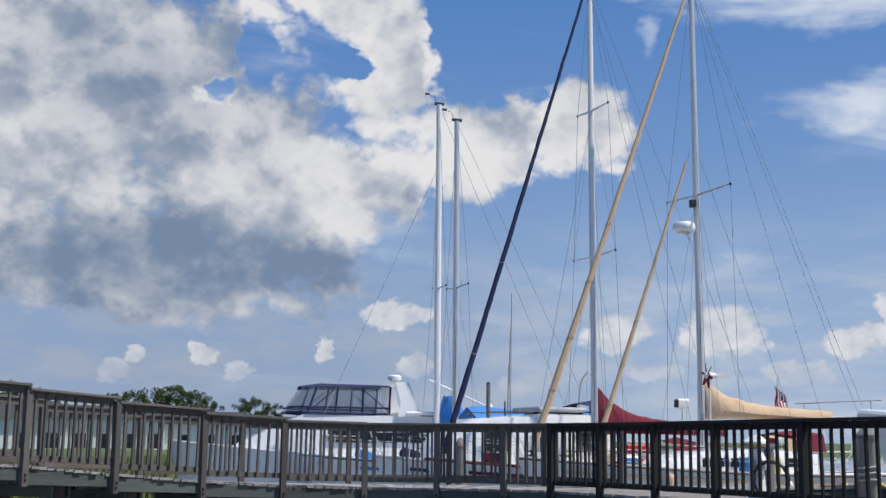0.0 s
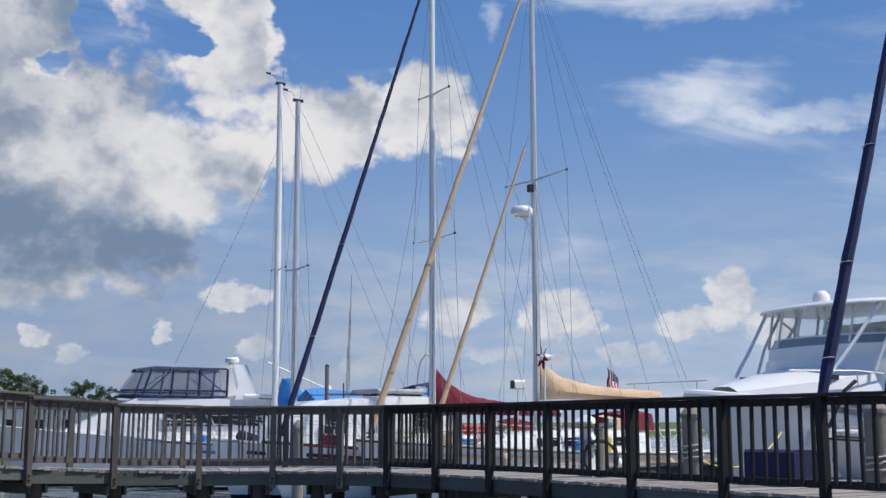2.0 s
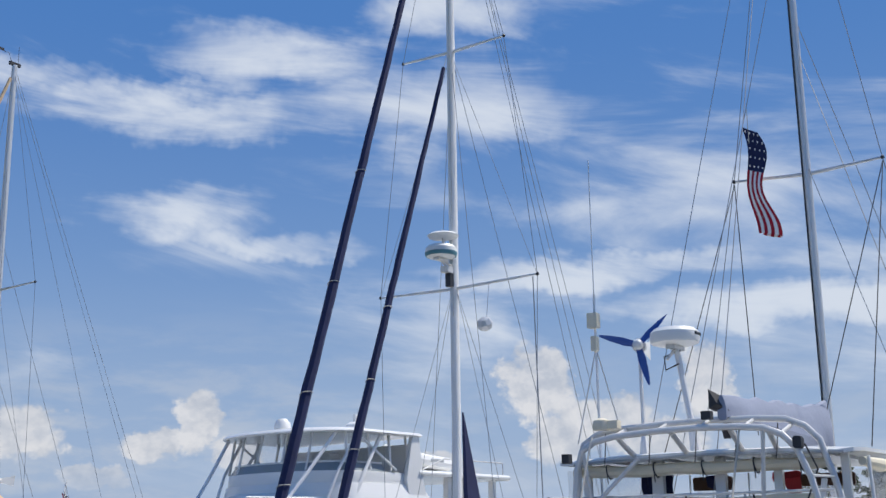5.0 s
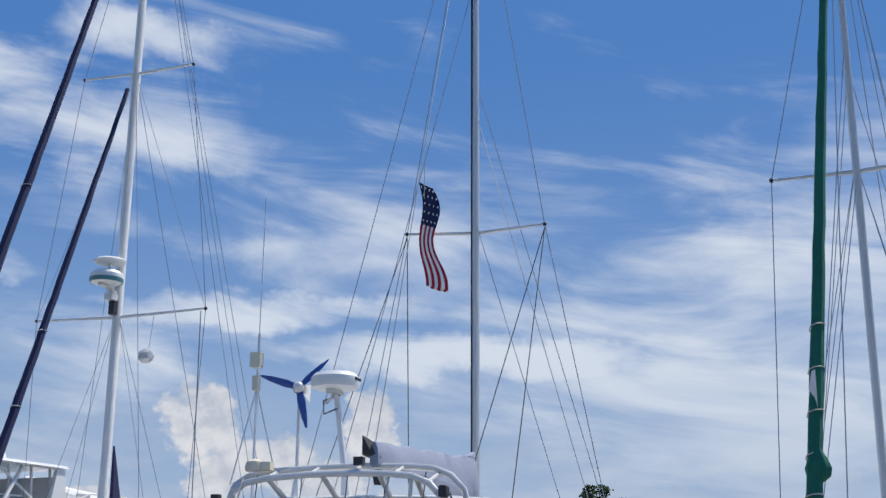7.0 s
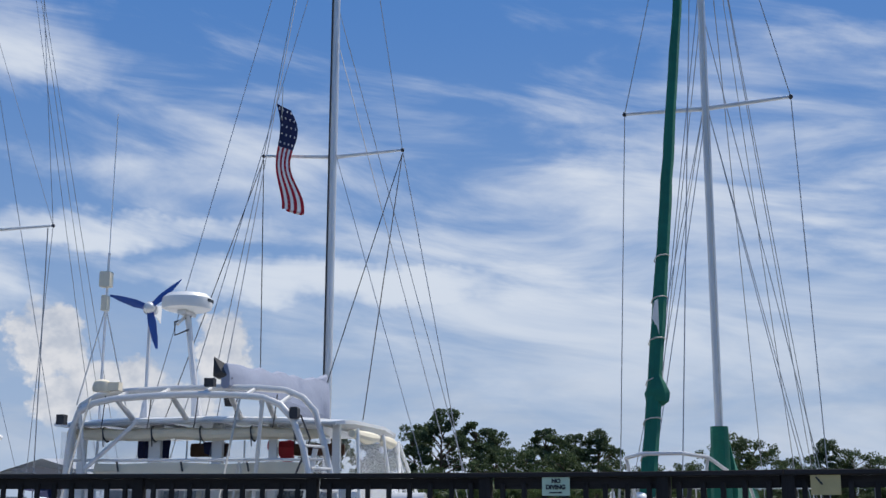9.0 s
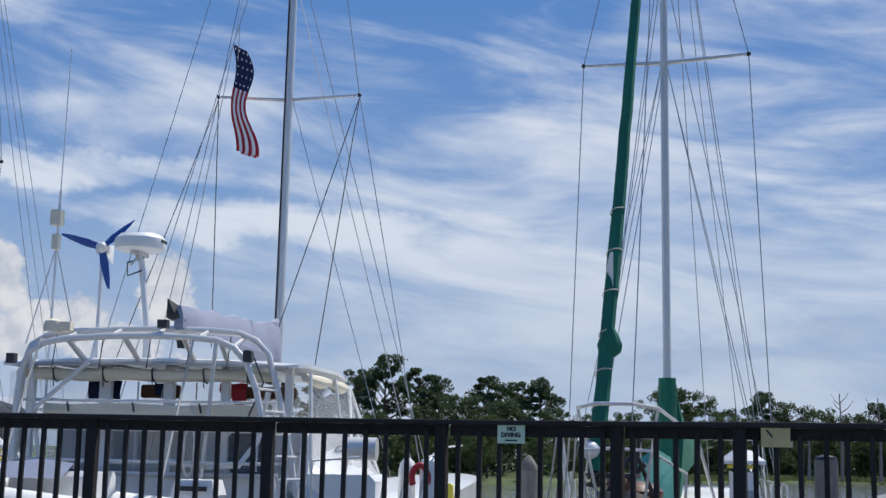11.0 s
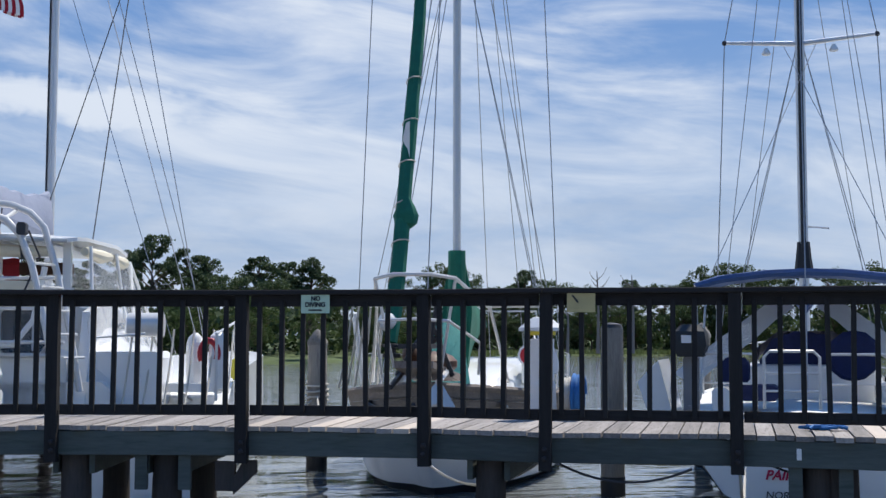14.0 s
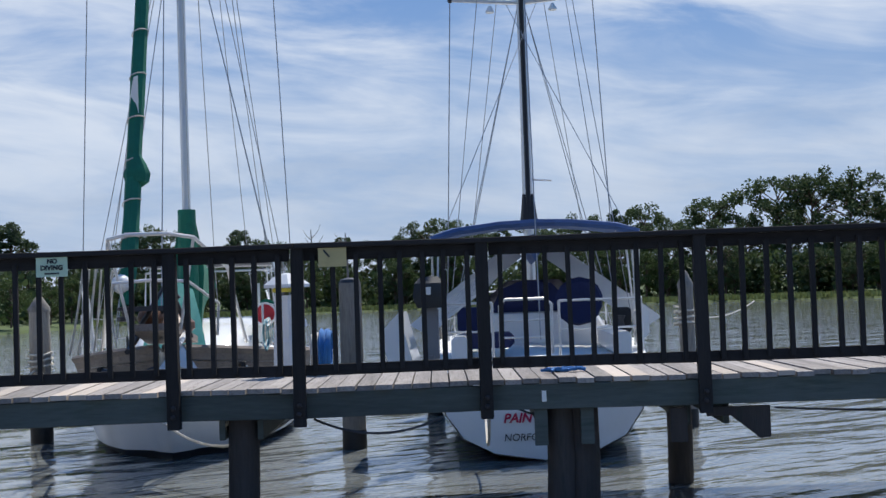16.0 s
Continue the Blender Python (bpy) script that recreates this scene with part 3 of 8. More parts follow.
def shore(az):
    for (a0, d0), (a1, d1) in zip(SHORE, SHORE[1:]):
        if a0 <= az <= a1:
            return d0 + (d1 - d0) * (az - a0) / (a1 - a0) + 1.2 * noise.noise(Vector((az * 0.6, 0, 0)))
    return 100


rings = []
for k in range(12):
    ring = []
    for i in range(241):
        az = -180 + 1.5 * i
        d = shore(az) * 1.0
        out = (0, 0.6, 3, 8, 16, 30, 60, 120, 300, 800, 1800, 3800)[k]
        h = (-0.35, 0.12, 0.30, 0.45, 0.7, 0.9, 1.2, 1.6, 2.5, 4, 6, 8)[k] + (0.10 * noise.noise(Vector((az, k, 0))) if k > 1 else 0)
        ring.append(polar(az, d + out, h))
    rings.append(ring)
single("ground", Shape().loft(rings), "lawn", "low green creek bank running back under trees", "ground", kind="structure", smooth=60)


def blades(spots, h0, h1, w, seed):
    """Grass: a bent blade of two faces at each spot."""
    r = random.Random(seed)
    s = Shape()
    for x, y, z in spots:
        a, h, lean = r.uniform(0, 6.283), r.uniform(h0, h1), r.uniform(0, 0.35)
        c, d = math.cos(a) * w * r.uniform(0.6, 1.3), math.sin(a) * w * r.uniform(0.6, 1.3)
        lx, ly = math.cos(a * 3) * lean * h, math.sin(a * 3) * lean * h
        s.add([(x - c, y - d, z), (x + c, y + d, z), (x + lx * 0.4 + c * 0.7, y + ly * 0.4 + d * 0.7, z + h * 0.6), (x + lx * 0.4 - c * 0.7, y + ly * 0.4 - d * 0.7, z + h * 0.6), (x + lx, y + ly, z + h)], [(0, 1, 2, 3), (3, 2, 4)])
    return s


rg = random.Random(4)
spots = []
for _ in range(15000):
    az = rg.uniform(14, 62)
    d = shore(az) + rg.uniform(-0.3, 7.5)
    spots.append(tuple(polar(az, d, 0.15)))
single("marsh_grass", blades(spots, 0.25, 0.60, 0.14, 5), "marsh", "band of yellow-green marsh grass on the far bank", "marsh grass", kind="stuff", smooth=0)
spots = []
for _ in range(22000):
    az = rg.uniform(-84, -62)
    d = shore(az) + rg.uniform(-1.0, 14) ** 1.0
    spots.append(tuple(polar(az, d, 0.1)))
single("marsh_grass", blades(spots, 0.5, 1.3, 0.05, 6), "marsh", "yellow-green marsh grass beyond the boardwalk ramp", "marsh grass", kind="stuff", smooth=0)


# ---- trees ----
def leaves(centres, per, size, seed, flat=0.75):
    """Small leaf faces scattered in clumps about the centres (x, y, z, radius)."""
    rnd = np.random.RandomState(seed)
    c = np.repeat(np.array(centres), per, axis=0)
    n = len(c)
    d = rnd.normal(size=(n, 3))
    d /= np.linalg.norm(d, axis=1)[:, None]
    p = c[:, :3] + d * (c[:, 3:] * rnd.uniform(0.25, 1.0, (n, 1)) ** 0.6) * [1, 1, flat]
    a, b = rnd.normal(size=(n, 3)), rnd.normal(size=(n, 3))
    a /= np.linalg.norm(a, axis=1)[:, None]
    b -= a * (a * b).sum(1)[:, None]
    b /= np.linalg.norm(b, axis=1)[:, None]
    s = size * rnd.uniform(0.6, 1.4, (n, 1))
    q = np.stack([p - a * s, p + b * s * 0.6, p + a * s, p - b * s * 0.6], 1).reshape(-1, 3)
    sh = Shape()
    sh.v, sh.f = q.tolist(), [(4 * i, 4 * i + 1, 4 * i + 2, 4 * i + 3) for i in range(n)]
    return sh


def tree(kind, h, seed, leaf):
    r = random.Random(seed)
    t = thing("tree", Matrix(), "", "tree")
    s = Shape()
    lean = (r.uniform(-0.04, 0.04) * h, r.uniform(-0.04, 0.04) * h)
    top = 0.93 if kind == "pine" else 0.8
    trunk = [(lean[0] * u * u, lean[1] * u * u, h * top * u) for u in (0, 0.2, 0.4, 0.6, 0.8, 1)]
    s.tube(trunk, 0.022 * h, 7, 0.004 * h)
    centres = []
    n = 26 if kind == "pine" else 44
    for i in range(n):
        if kind == "pine":
            u = 0.50 + 0.48 * (i + r.random()) / n
            reach = h * (0.08 + 0.20 * math.sin(min(1, (1.03 - u) / 0.6) * 1.9)) * r.uniform(0.45, 1.15)
            rise = r.uniform(0.0, 0.05) * h
            rad = h * r.uniform(0.05, 0.09)
        else:
            u = 0.22 + 0.74 * (i + r.random()) / n
            reach = h * 0.40 * math.sqrt(max(0.05, 1 - ((u - 0.52) / 0.5) ** 2)) * r.uniform(0.35, 1.1)
            rise = r.uniform(0.02, 0.09) * h
            rad = h * r.uniform(0.05, 0.095)
        a = r.uniform(0, 6.283)
        z0 = h * u
        x0, y0 = lean[0] * u * u, lean[1] * u * u
        tip = (x0 + math.cos(a) * reach, y0 + math.sin(a) * reach, z0 + rise)
        s.tube([(x0, y0, max(0.1 * h, z0 - 0.1 * h)), ((x0 + tip[0]) / 2, (y0 + tip[1]) / 2, z0 - 0.02 * h), tip], 0.007 * h, 4, 0.002 * h)
        centres.append((*tip, rad))
        if r.random() < 0.6:
            centres.append((tip[0] * 0.6 + x0 * 0.4 + r.uniform(-.04, .04) * h, tip[1] * 0.6 + y0 * 0.4 + r.uniform(-.04, .04) * h, tip[2] + r.uniform(-.03, .05) * h, rad * 0.8))
    part("trunk", s, "bark", t)
    part("crown", leaves(centres, 120 if kind == "pine" else 105, 0.0135 * h, seed, 0.6 if kind == "pine" else 0.85), leaf, t, smooth=0)
    return t


KINDS = [("pine", 13.0, 1, "needle"), ("pine", 12.0, 2, "needle"), ("pine", 14.0, 3, "needle"), ("oak", 10.0, 4, "leaf"), ("oak", 11.0, 5, "leaf"), ("oak", 9.0, 6, "leaf"), ("oak", 7.0, 7, "scrub")]
stock = [tree(*k) for k in KINDS]
used = set()
LABELS = {"pine": "tall pine with tufted dark needles on the creek bank", "oak": "broad leafy green tree on the creek bank"}


def plant(i, az, d, h):
    k = KINDS[i]
    m = Matrix.Translation(polar(az, d, 0.4)) @ pose(0, 0, 0, 0, 0, rg.uniform(0, 360))
    sc = h / k[1]
    if i in used:
        t = copy_thing(stock[i], m)
    else:
        t = stock[i]
        used.add(i)
    t.matrix_basis = m @ Matrix.Diagonal((sc * rg.uniform(0.9, 1.15), sc * rg.uniform(0.9, 1.15), sc, 1))
    tagged(t, LABELS[k[0]], "tree", "trees on the far bank")


TREES_AT = [
    # (kind, azimuth, distance, height)
    (0, -1.6, 118, 9.6), (1, 0.6, 122, 8.4), (2, 2.2, 112, 8.8), (0, 3.4, 110, 9.9), (1, 5.0, 112, 9.2), (2, 5.9, 116, 8.6), (3, 1.0, 106, 5.6), (4, 3.0, 104, 5.0), (5, 5.4, 106, 5.4),
    (1, 8.0, 114, 8.7), (0, 9.3, 116, 8.2), (2, 10.6, 116, 8.6), (3, 7.2, 108, 6.6), (4, 9.0, 106, 6.2), (5, 11.4, 110, 5.6), (3, 13.0, 118, 5.6), (4, 14.6, 124, 6.0),
    (5, 16.2, 134, 9.0), (3, 17.4, 136, 8.8), (4, 19.0, 142, 7.2), (2, 20.7, 150, 9.4), (3, 21.8, 150, 8.2), (5, 23.2, 152, 7.6), (4, 24.6, 156, 7.4), (0, 25.6, 158, 8.6), (3, 27.0, 156, 8.0), (4, 28.3, 154, 8.6), (5, 29.4, 154, 9.8),
    (3, 30.4, 152, 10.2), (4, 31.6, 154, 8.8), (1, 33.0, 156, 9.2), (5, 34.4, 150, 9.2), (3, 35.6, 148, 8.6), (4, 37.0, 146, 9.6), (2, 38.4, 146, 10.0), (5, 39.6, 142, 10.2), (3, 40.9, 140, 8.2), (4, 42.5, 142, 10.8), (5, 44.0, 140, 8.8), (3, 45.4, 142, 12.6), (4, 46.9, 140, 12.6),
    (5, 48.5, 140, 12.4), (3, 50.0, 142, 9.6), (4, 51.4, 138, 11.8), (5, 53.0, 138, 14.0), (3, 56.0, 136, 13.0),
    (3, -71.5, 210, 10.0), (4, -70.0, 214, 10.4), (5, -68.9, 215, 9.4), (4, -66.0, 212, 9.0), (5, -65.1, 214, 9.6), (3, -63.7, 208, 10.2), (4, -62.8, 212, 9.8), (5, -61.9, 214, 8.6), (4, -60.0, 214, 8.6), (5, -59.0, 216, 7.8)]
for row in TREES_AT:
    plant(*row)
for _ in range(62):
    az = rg.uniform(15, 58)
    plant(6 if rg.random() < 0.6 else 3, az, shore(az) + rg.uniform(7, 14), rg.uniform(3.0, 6.2))
for _ in range(14):
    az = rg.uniform(-4, 15)
    plant(6, az, shore(az) + rg.uniform(2, 10), rg.uniform(2.6, 4.6))
for i, t in enumerate(stock):
    if i not in used:
        plant(i, 60, 140, 9)

for az, d, h in ((24.0, 132, 8.8), (25.6, 133, 8.4), (22.6, 132, 6.0)):
    s = Shape()
    r = random.Random(int(az * 10))
    s.tube([(0, 0, 0), (0.1, 0, h * 0.5), (0, 0.1, h)], 0.20, 6, 0.04)
    for k in range(7):
        z = h * r.uniform(0.55, 0.95)
        a = r.uniform(0, 6.28)
        ln = r.uniform(0.5, 1.5)
        s.tube([(0.05, 0, z), (math.cos(a) * ln * .6, math.sin(a) * ln * .6, z + ln * .4), (math.cos(a) * ln, math.sin(a) * ln, z + ln)], 0.06, 4, 0.015)
    single("dead_tree", s, "deadwood", "bare grey dead tree standing on the marsh bank", "tree", "dead trees", m=Matrix.Translation(polar(az, d, 0.3)))

# understorey that fills the wood's shade
cs = []
for _ in range(1500):
    az = rg.uniform(-5, 60)
    d = shore(az) + rg.uniform(9, 26)
    cs.append((*polar(az, d, rg.uniform(0.6, 4.4)), rg.uniform(0.8, 1.7)))
single("undergrowth", leaves(cs, 34, 0.30, 9), "leaf", "dense dark green undergrowth below the far trees", "undergrowth", kind="stuff", smooth=0)


# ---- houses behind the ramp ----
def house(m, w, d, h, label):
    t = thing("house", m, label, "house", "houses on the bank")
    part("wall", Shape().box(0, 0, h / 2, w, d, h), "siding", t, smooth=0)
    part("roof", Shape().prism([(-w / 2 - .4, h), (w / 2 + .4, h), (w / 2 - .6, h + 1.1), (-w / 2 + .6, h + 1.1)], -d / 2 - .4, d / 2 + .4), "roof", t, smooth=0)
    n = int(w / 1.9)
    for fl in range(int(h // 2.7)):
        for i in range(n):
            x = -w / 2 + (i + 0.5) * w / n
            win = part("window", Shape().box(x, -d / 2 - 0.02, 1.5 + 2.7 * fl, 1.1, 0.06, 1.5), "plastic", t, "white window frame", smooth=0)
            part("pane", Shape().box(x, -d / 2 - 0.055, 1.5 + 2.7 * fl, 0.85, 0.02, 1.25), "dark", win, smooth=0)
    part("porch_rail", Shape().box(0, -d / 2 - 1.2, 0.9, w, 0.06, 0.10).box(0, -d / 2 - 1.2, 0.4, w, 0.06, 0.06), "plastic", t, smooth=0)


for az, d, w, h in ((-70.6, 104, 9, 3.2), (-66.4, 108, 9.5, 3.3), (-62.4, 112, 9, 3.0), (-59.0, 150, 8, 3.4)):
    house(Matrix.Translation(polar(az, d, 0.3)) @ pose(0, 0, 0, 0, 0, -az), w, 7, h, "white-sided house with rows of dark windows and grey roof")
# ---- boats ----
def berth(x, y, bx, by):
    """A boat's frame: x to the bow, y to port, z up from the water."""
    m = Matrix.Rotation(math.atan2(by, bx), 4, "Z")
    m.translation = (x, y, 0)
    return m


def hull(boat, stern, bow, beam, free_aft, free_bow, mat, rake=0.6, transom=0.7, tumble=0.0, band=None, band_h=0.3, fine=0.55, stern_rake=0.15, draft=0.45):
    """Hull skin, bottom paint, transom and deck, lofted from stations; returns the sheer as a function of u (0 stern, 1 bow)."""
    def half(u):
        w = transom + (1 - transom) * math.sin(min(1, u / fine) * math.pi / 2) if u < fine else max(0.0, math.cos((u - fine) / (1 - fine) * math.pi / 2)) ** 0.75
        return max(0.015, beam / 2 * w)

    def sheer(u):
        return free_aft + (free_bow - free_aft) * u ** 1.8 - 0.10 * beam / 3 * math.sin(math.pi * u) * 0.6

    def xat(u, k):
        """Station x, k from 0 at the water to 1 at the sheer: the ends lean out."""
        return stern + (bow - stern) * u + (k - 1) * (rake * u ** 6 - stern_rake * (1 - u) ** 6)

    n = 26
    us = [i / n for i in range(n + 1)]
    ks = (1.0, 0.8, 0.6, 0.4, 0.2, 0.07)

    def ring(u, lo, hi, side):
        out = []
        for k in ks:
            if lo <= k <= hi:
                w = half(u) * (0.80 + 0.20 * k ** 0.6 if u < 0.9 else (0.45 + 0.55 * k)) * (1 - tumble * max(0, k - 0.6))
                out.append((xat(u, k), side * w, sheer(u) * k))
        return out

    for nm, lo, hi, mt in (("hull", 0.0, 1.0, mat),):
        rings = [ring(u, lo, hi, 1) for u in us] + [ring(u, lo, hi, -1) for u in reversed(us)]
        s = Shape().loft(rings)
        r0, r1 = ring(0, lo, hi, 1), ring(0, lo, hi, -1)
        s.loft([r0, r1])
        part(nm, s, mt, boat, smooth=50)
    rings = []
    for side in (1, -1):
        for u in (us if side == 1 else reversed(us)):
            w = half(u) * (0.80 + 0.20 * 0.07 ** 0.6 if u < 0.9 else 0.49)
            z = sheer(u) * 0.07
            rings.append([(xat(u, 0.07), side * w * 1.002, z), (xat(u, 0.0), side * w * 0.9, 0.0), (xat(u, -0.2), side * w * 0.6, -draft * 0.6), (xat(u, -0.3), 0, -draft)])
    s = Shape().loft(rings)
    s.loft([rings[0], rings[-1]])
    part("bottom", s, "boot", boat, "black antifouling paint at the waterline")
    part("deck", Shape().loft([[(xat(u, 1), half(u) * 0.97, sheer(u) - 0.02), (xat(u, 1), half(u) * 0.5, sheer(u) + 0.02), (xat(u, 1), -half(u) * 0.5, sheer(u) + 0.02), (xat(u, 1), -half(u) * 0.97, sheer(u) - 0.02)] for u in us]), "deckwhite", boat)
    for side in (1, -1):
        part("rub_rail", Shape().tube([(xat(u, 1), side * (half(u) + 0.005), sheer(u)) for u in us], 0.028, 6), band or mat, boat)
    return (lambda u: sheer(u)), (lambda u: half(u)), (lambda u: xat(u, 1))


def cabin(boat, x0, x1, w, z0, z1, mat="gel", ports=3, name="cabin"):
    """A low coachroof with sloping, rounded sides and oblong side windows."""
    def ring(x, k, up):
        h = z0 + (z1 - z0) * up
        y = w / 2 * k
        return [(x, y, z0 - .05), (x, y * .97, z0 + (h - z0) * .55), (x, y * .86, h - .04), (x, y * .7, h), (x, -y * .7, h), (x, -y * .86, h - .04), (x, -y * .97, z0 + (h - z0) * .55), (x, -y, z0 - .05)]
    L = x1 - x0
    s = Shape().loft([ring(x0, .92, .96), ring(x0 + .02 * L, .96, 1), ring(x0 + .4 * L, 1, 1), ring(x0 + .75 * L, .92, .9), ring(x0 + .92 * L, .74, .62), ring(x1, .6, .12)], caps=True)
    body = part(name, s, mat, boat)
    for i in range(ports):
        for side in (1, -1):
            part("port_light", Shape().box(x0 + L * (.18 + .52 * i / max(1, ports - 1)), side * w / 2 * .962, z0 + (z1 - z0) * .5, L * .13, .02, (z1 - z0) * .34), "dark", body)
    return body


def line(boat, a, b, r=0.006, mat="wire", name="stay", drop=0.0):
    part(name, Shape().tube([a, b] if not drop else sag(a, b, drop), r, 4), mat, boat)


def furled(boat, foot, head, r, mat, label, lines=9, seed=1, bare=0.06):
    """A headsail rolled on its stay: an uneven roll with a line wound round it."""
    rr = random.Random(seed)
    foot, head = Vector(foot), Vector(head)
    n = 34
    path, rs = [], []
    for i in range(n + 1):
        u = i / n
        p = foot.lerp(head, u) + Vector((rr.uniform(-.06, .06), rr.uniform(-.06, .06), 0)) * r
        path.append(p)
        rs.append(r * (1.0 - 0.55 * u) * rr.uniform(.95, 1.05) * (0.75 if i == 0 else 1))
    roll = part("furled_sail", Shape().tube(path, rs, 8), mat, boat, label)
    d = (head - foot).normalized()
    a = d.cross(Vector((0, 1, 0))).normalized()
    b = d.cross(a)
    for k in range(lines):
        u0 = 0.03 + (0.30 if mat == "green" else 0.55) * (k / max(1, lines)) ** 1.2
        pts = []
        for j in range(9):
            u = u0 + 0.012 * j / 8
            ph = j / 8 * 6.283
            pts.append(foot.lerp(head, u) + (a * math.cos(ph) + b * math.sin(ph)) * r * (1.12 - .55 * u))
        part("lashing", Shape().tube(pts, .008, 4), "rope" if mat != "tan" else "tan", roll)
    line(boat, head, head + d * (head - foot).length * bare, .008)
    part("furling_drum", Shape().lathe(foot.x, foot.y, foot.z - .16, [(.03, 0), (.10, .01), (.10, .05), (.05, .06), (.05, .11), (.10, .12), (.10, .15), (.02, .16)], 10), "fitting", boat)


def covered_boom(boat, x0, x1, z0, z1, peak, mat, label, thick=.17, seed=3):
    """A boom with the sail stowed on it under a canvas cover, high at the mast."""
    rr = random.Random(seed)
    part("boom", Shape().tube([(x0, 0, z0), (x1, 0, z1)], .06, 8), "alu", boat)
    n = 22
    rings = []
    for i in range(n + 1):
        u = i / n
        x, z = x0 + (x1 - x0) * u, z0 + (z1 - z0) * u
        h = .26 + (peak - .26) * math.exp(-u * 6.5) * 1.0 + .10 * (1 - u) + rr.uniform(-.02, .02)
        w = thick * (1.0 - .45 * u) * rr.uniform(.9, 1.1)
        end = 0.25 if i in (0, n) else 1
        rings.append([(x + rr.uniform(-.02, .02), w * end * a, z + h * b - .10) for a, b in ((0, 1.0), (.42, .88), (.8, .55), (1.0, .25), (.7, 0), (0, -.12), (-.7, 0), (-1.0, .25), (-.8, .55), (-.42, .88))])
    cov = part("sail_cover", Shape().loft(rings, closed=True, caps=True), mat, boat, label)
    for i in range(5):
        u = .12 + .18 * i
        x, z = x0 + (x1 - x0) * u, z0 + (z1 - z0) * u
        part("tie", Shape().tube([(x, thick * (1 - .45 * u) * 1.03, z + .02), (x, 0, z - .14), (x, -thick * (1 - .45 * u) * 1.03, z + .02)], .008, 4), "fitting", cov)


def mast_rig(boat, h, r, mat, spreaders, deck_z, beam, stern, bow, x=0.0, y=0.0, foot_z=None, back=True, wires=True, lower=True, tip=0.0, lean=0.0, chain=None):
    """Mast, spreaders, shrouds, backstay and masthead gear."""
    z0 = foot_z if foot_z is not None else deck_z
    ma = part("mast", Shape().tube([(x, y, z0), (x + lean * .5, y, z0 + (h - z0) * .5), (x + lean, y, h)], [r, r, r * .82], 10, flat=.72), mat, boat)
    part("halyard", Shape().tube([(x + r * 1.1, y + r * .5, z0 + .8), (x + lean + r, y + r * .3, h - .1)], .006, 4), "rope", ma)
    part("masthead", Shape().box(x + lean, y, h + .03, .34, .07, .09).tube([(x + lean - .1, y, h), (x + lean - .1, y, h + .55)], .006, 4).tube([(x + lean + .08, y, h), (x + lean + .2, y, h + .28), (x + lean + .42, y, h + .30)], .008, 4).box(x + lean + .45, y, h + .33, .16, .02, .07), "fitting", ma)
    cw = chain or beam * .44
    ends = []
    for z, half in spreaders:
        for s in (1, -1):
            part("spreader", Shape().tube([(x, y, z - .02), (x - .05, y + s * half, z + .04)], .036, 8, .022, flat=1.0), mat, boat)
            part("spreader_tip", Shape().ball(x - .05, y + s * half, z + .04, .035, n=5), "fitting", boat)
        ends.append((z + .04, half))
    if wires:
        for s in (1, -1):
            pts = [(x, y + s * cw, deck_z)] + [(x - .05, y + s * hf, z) for z, hf in sorted(ends)] + [(x + lean, y, h - .1)]
            part("shroud", Shape().tube(pts, .007, 4), "wire", boat)
            if lower:
                z1 = sorted(ends)[0][0] - .1
                for dx in (.45, -.5):
                    line(boat, (x + dx, y + s * cw * .96, deck_z), (x, y + s * r * .5, z1), .0055, name="shroud")
            for k in range(len(ends) - 1):
                a, b = sorted(ends)[k], sorted(ends)[k + 1]
                line(boat, (x - .05, y + s * a[1], a[0]), (x, y, b[0] - .1), .005, name="shroud")
        if back:
            line(boat, (x + lean, y, h - .03), (stern + .1, 0, deck_z + .1), .007, name="backstay")
    return ma


def railings(boat, sheer, half, xat, u0=.05, u1=.92, n=7, h=.6, pulpit=True, pushpit=True):
    """Stanchions with two wires, and bent tube frames at the ends."""
    for s in (1, -1):
        tops, mids = [], []
        for i in range(n):
            u = u0 + (u1 - u0) * i / (n - 1)
            p = (xat(u), s * half(u) * .94, sheer(u))
            part("stanchion", Shape().tube([p, (p[0], p[1], p[2] + h)], .013, 6), "steel", boat)
            tops.append((p[0], p[1], p[2] + h))
            mids.append((p[0], p[1], p[2] + h * .5))
        part("lifeline", Shape().tube(tops, .006, 4), "wire", boat)
        part("lifeline", Shape().tube(mids, .005, 4), "wire", boat)
    if pulpit:
        b = xat(1.0)
        a = [(xat(u1), half(u1) * .94), (xat(.97), half(.96) * 1.2), (b + .12, .12)]
        top = [(x, y, sheer(.97) + h + .06) for x, y in a] + [(x, -y, sheer(.97) + h + .06) for x, y in reversed(a)]
        part("pulpit", Shape().tube(top, .016, 6).tube([(xat(.98), .15, sheer(.98)), (b + .1, .14, sheer(.98) + h + .06)], .014, 6).tube([(xat(.98), -.15, sheer(.98)), (b + .1, -.14, sheer(.98) + h + .06)], .014, 6), "steel", boat)
    if pushpit:
        a = [(xat(u0 + .08), half(u0 + .06) * .94), (xat(0) + .1, half(0) * .9), (xat(0) + .05, .3)]
        top = [(x, y, sheer(0) + h) for x, y in a] + [(x, -y, sheer(0) + h) for x, y in reversed(a)]
        s = Shape().tube(top, .016, 6)
        for x, y, z in top[1:-1]:
            s.tube([(x, y, sheer(0)), (x, y, z)], .014, 6)
        part("pushpit", s, "steel", boat)


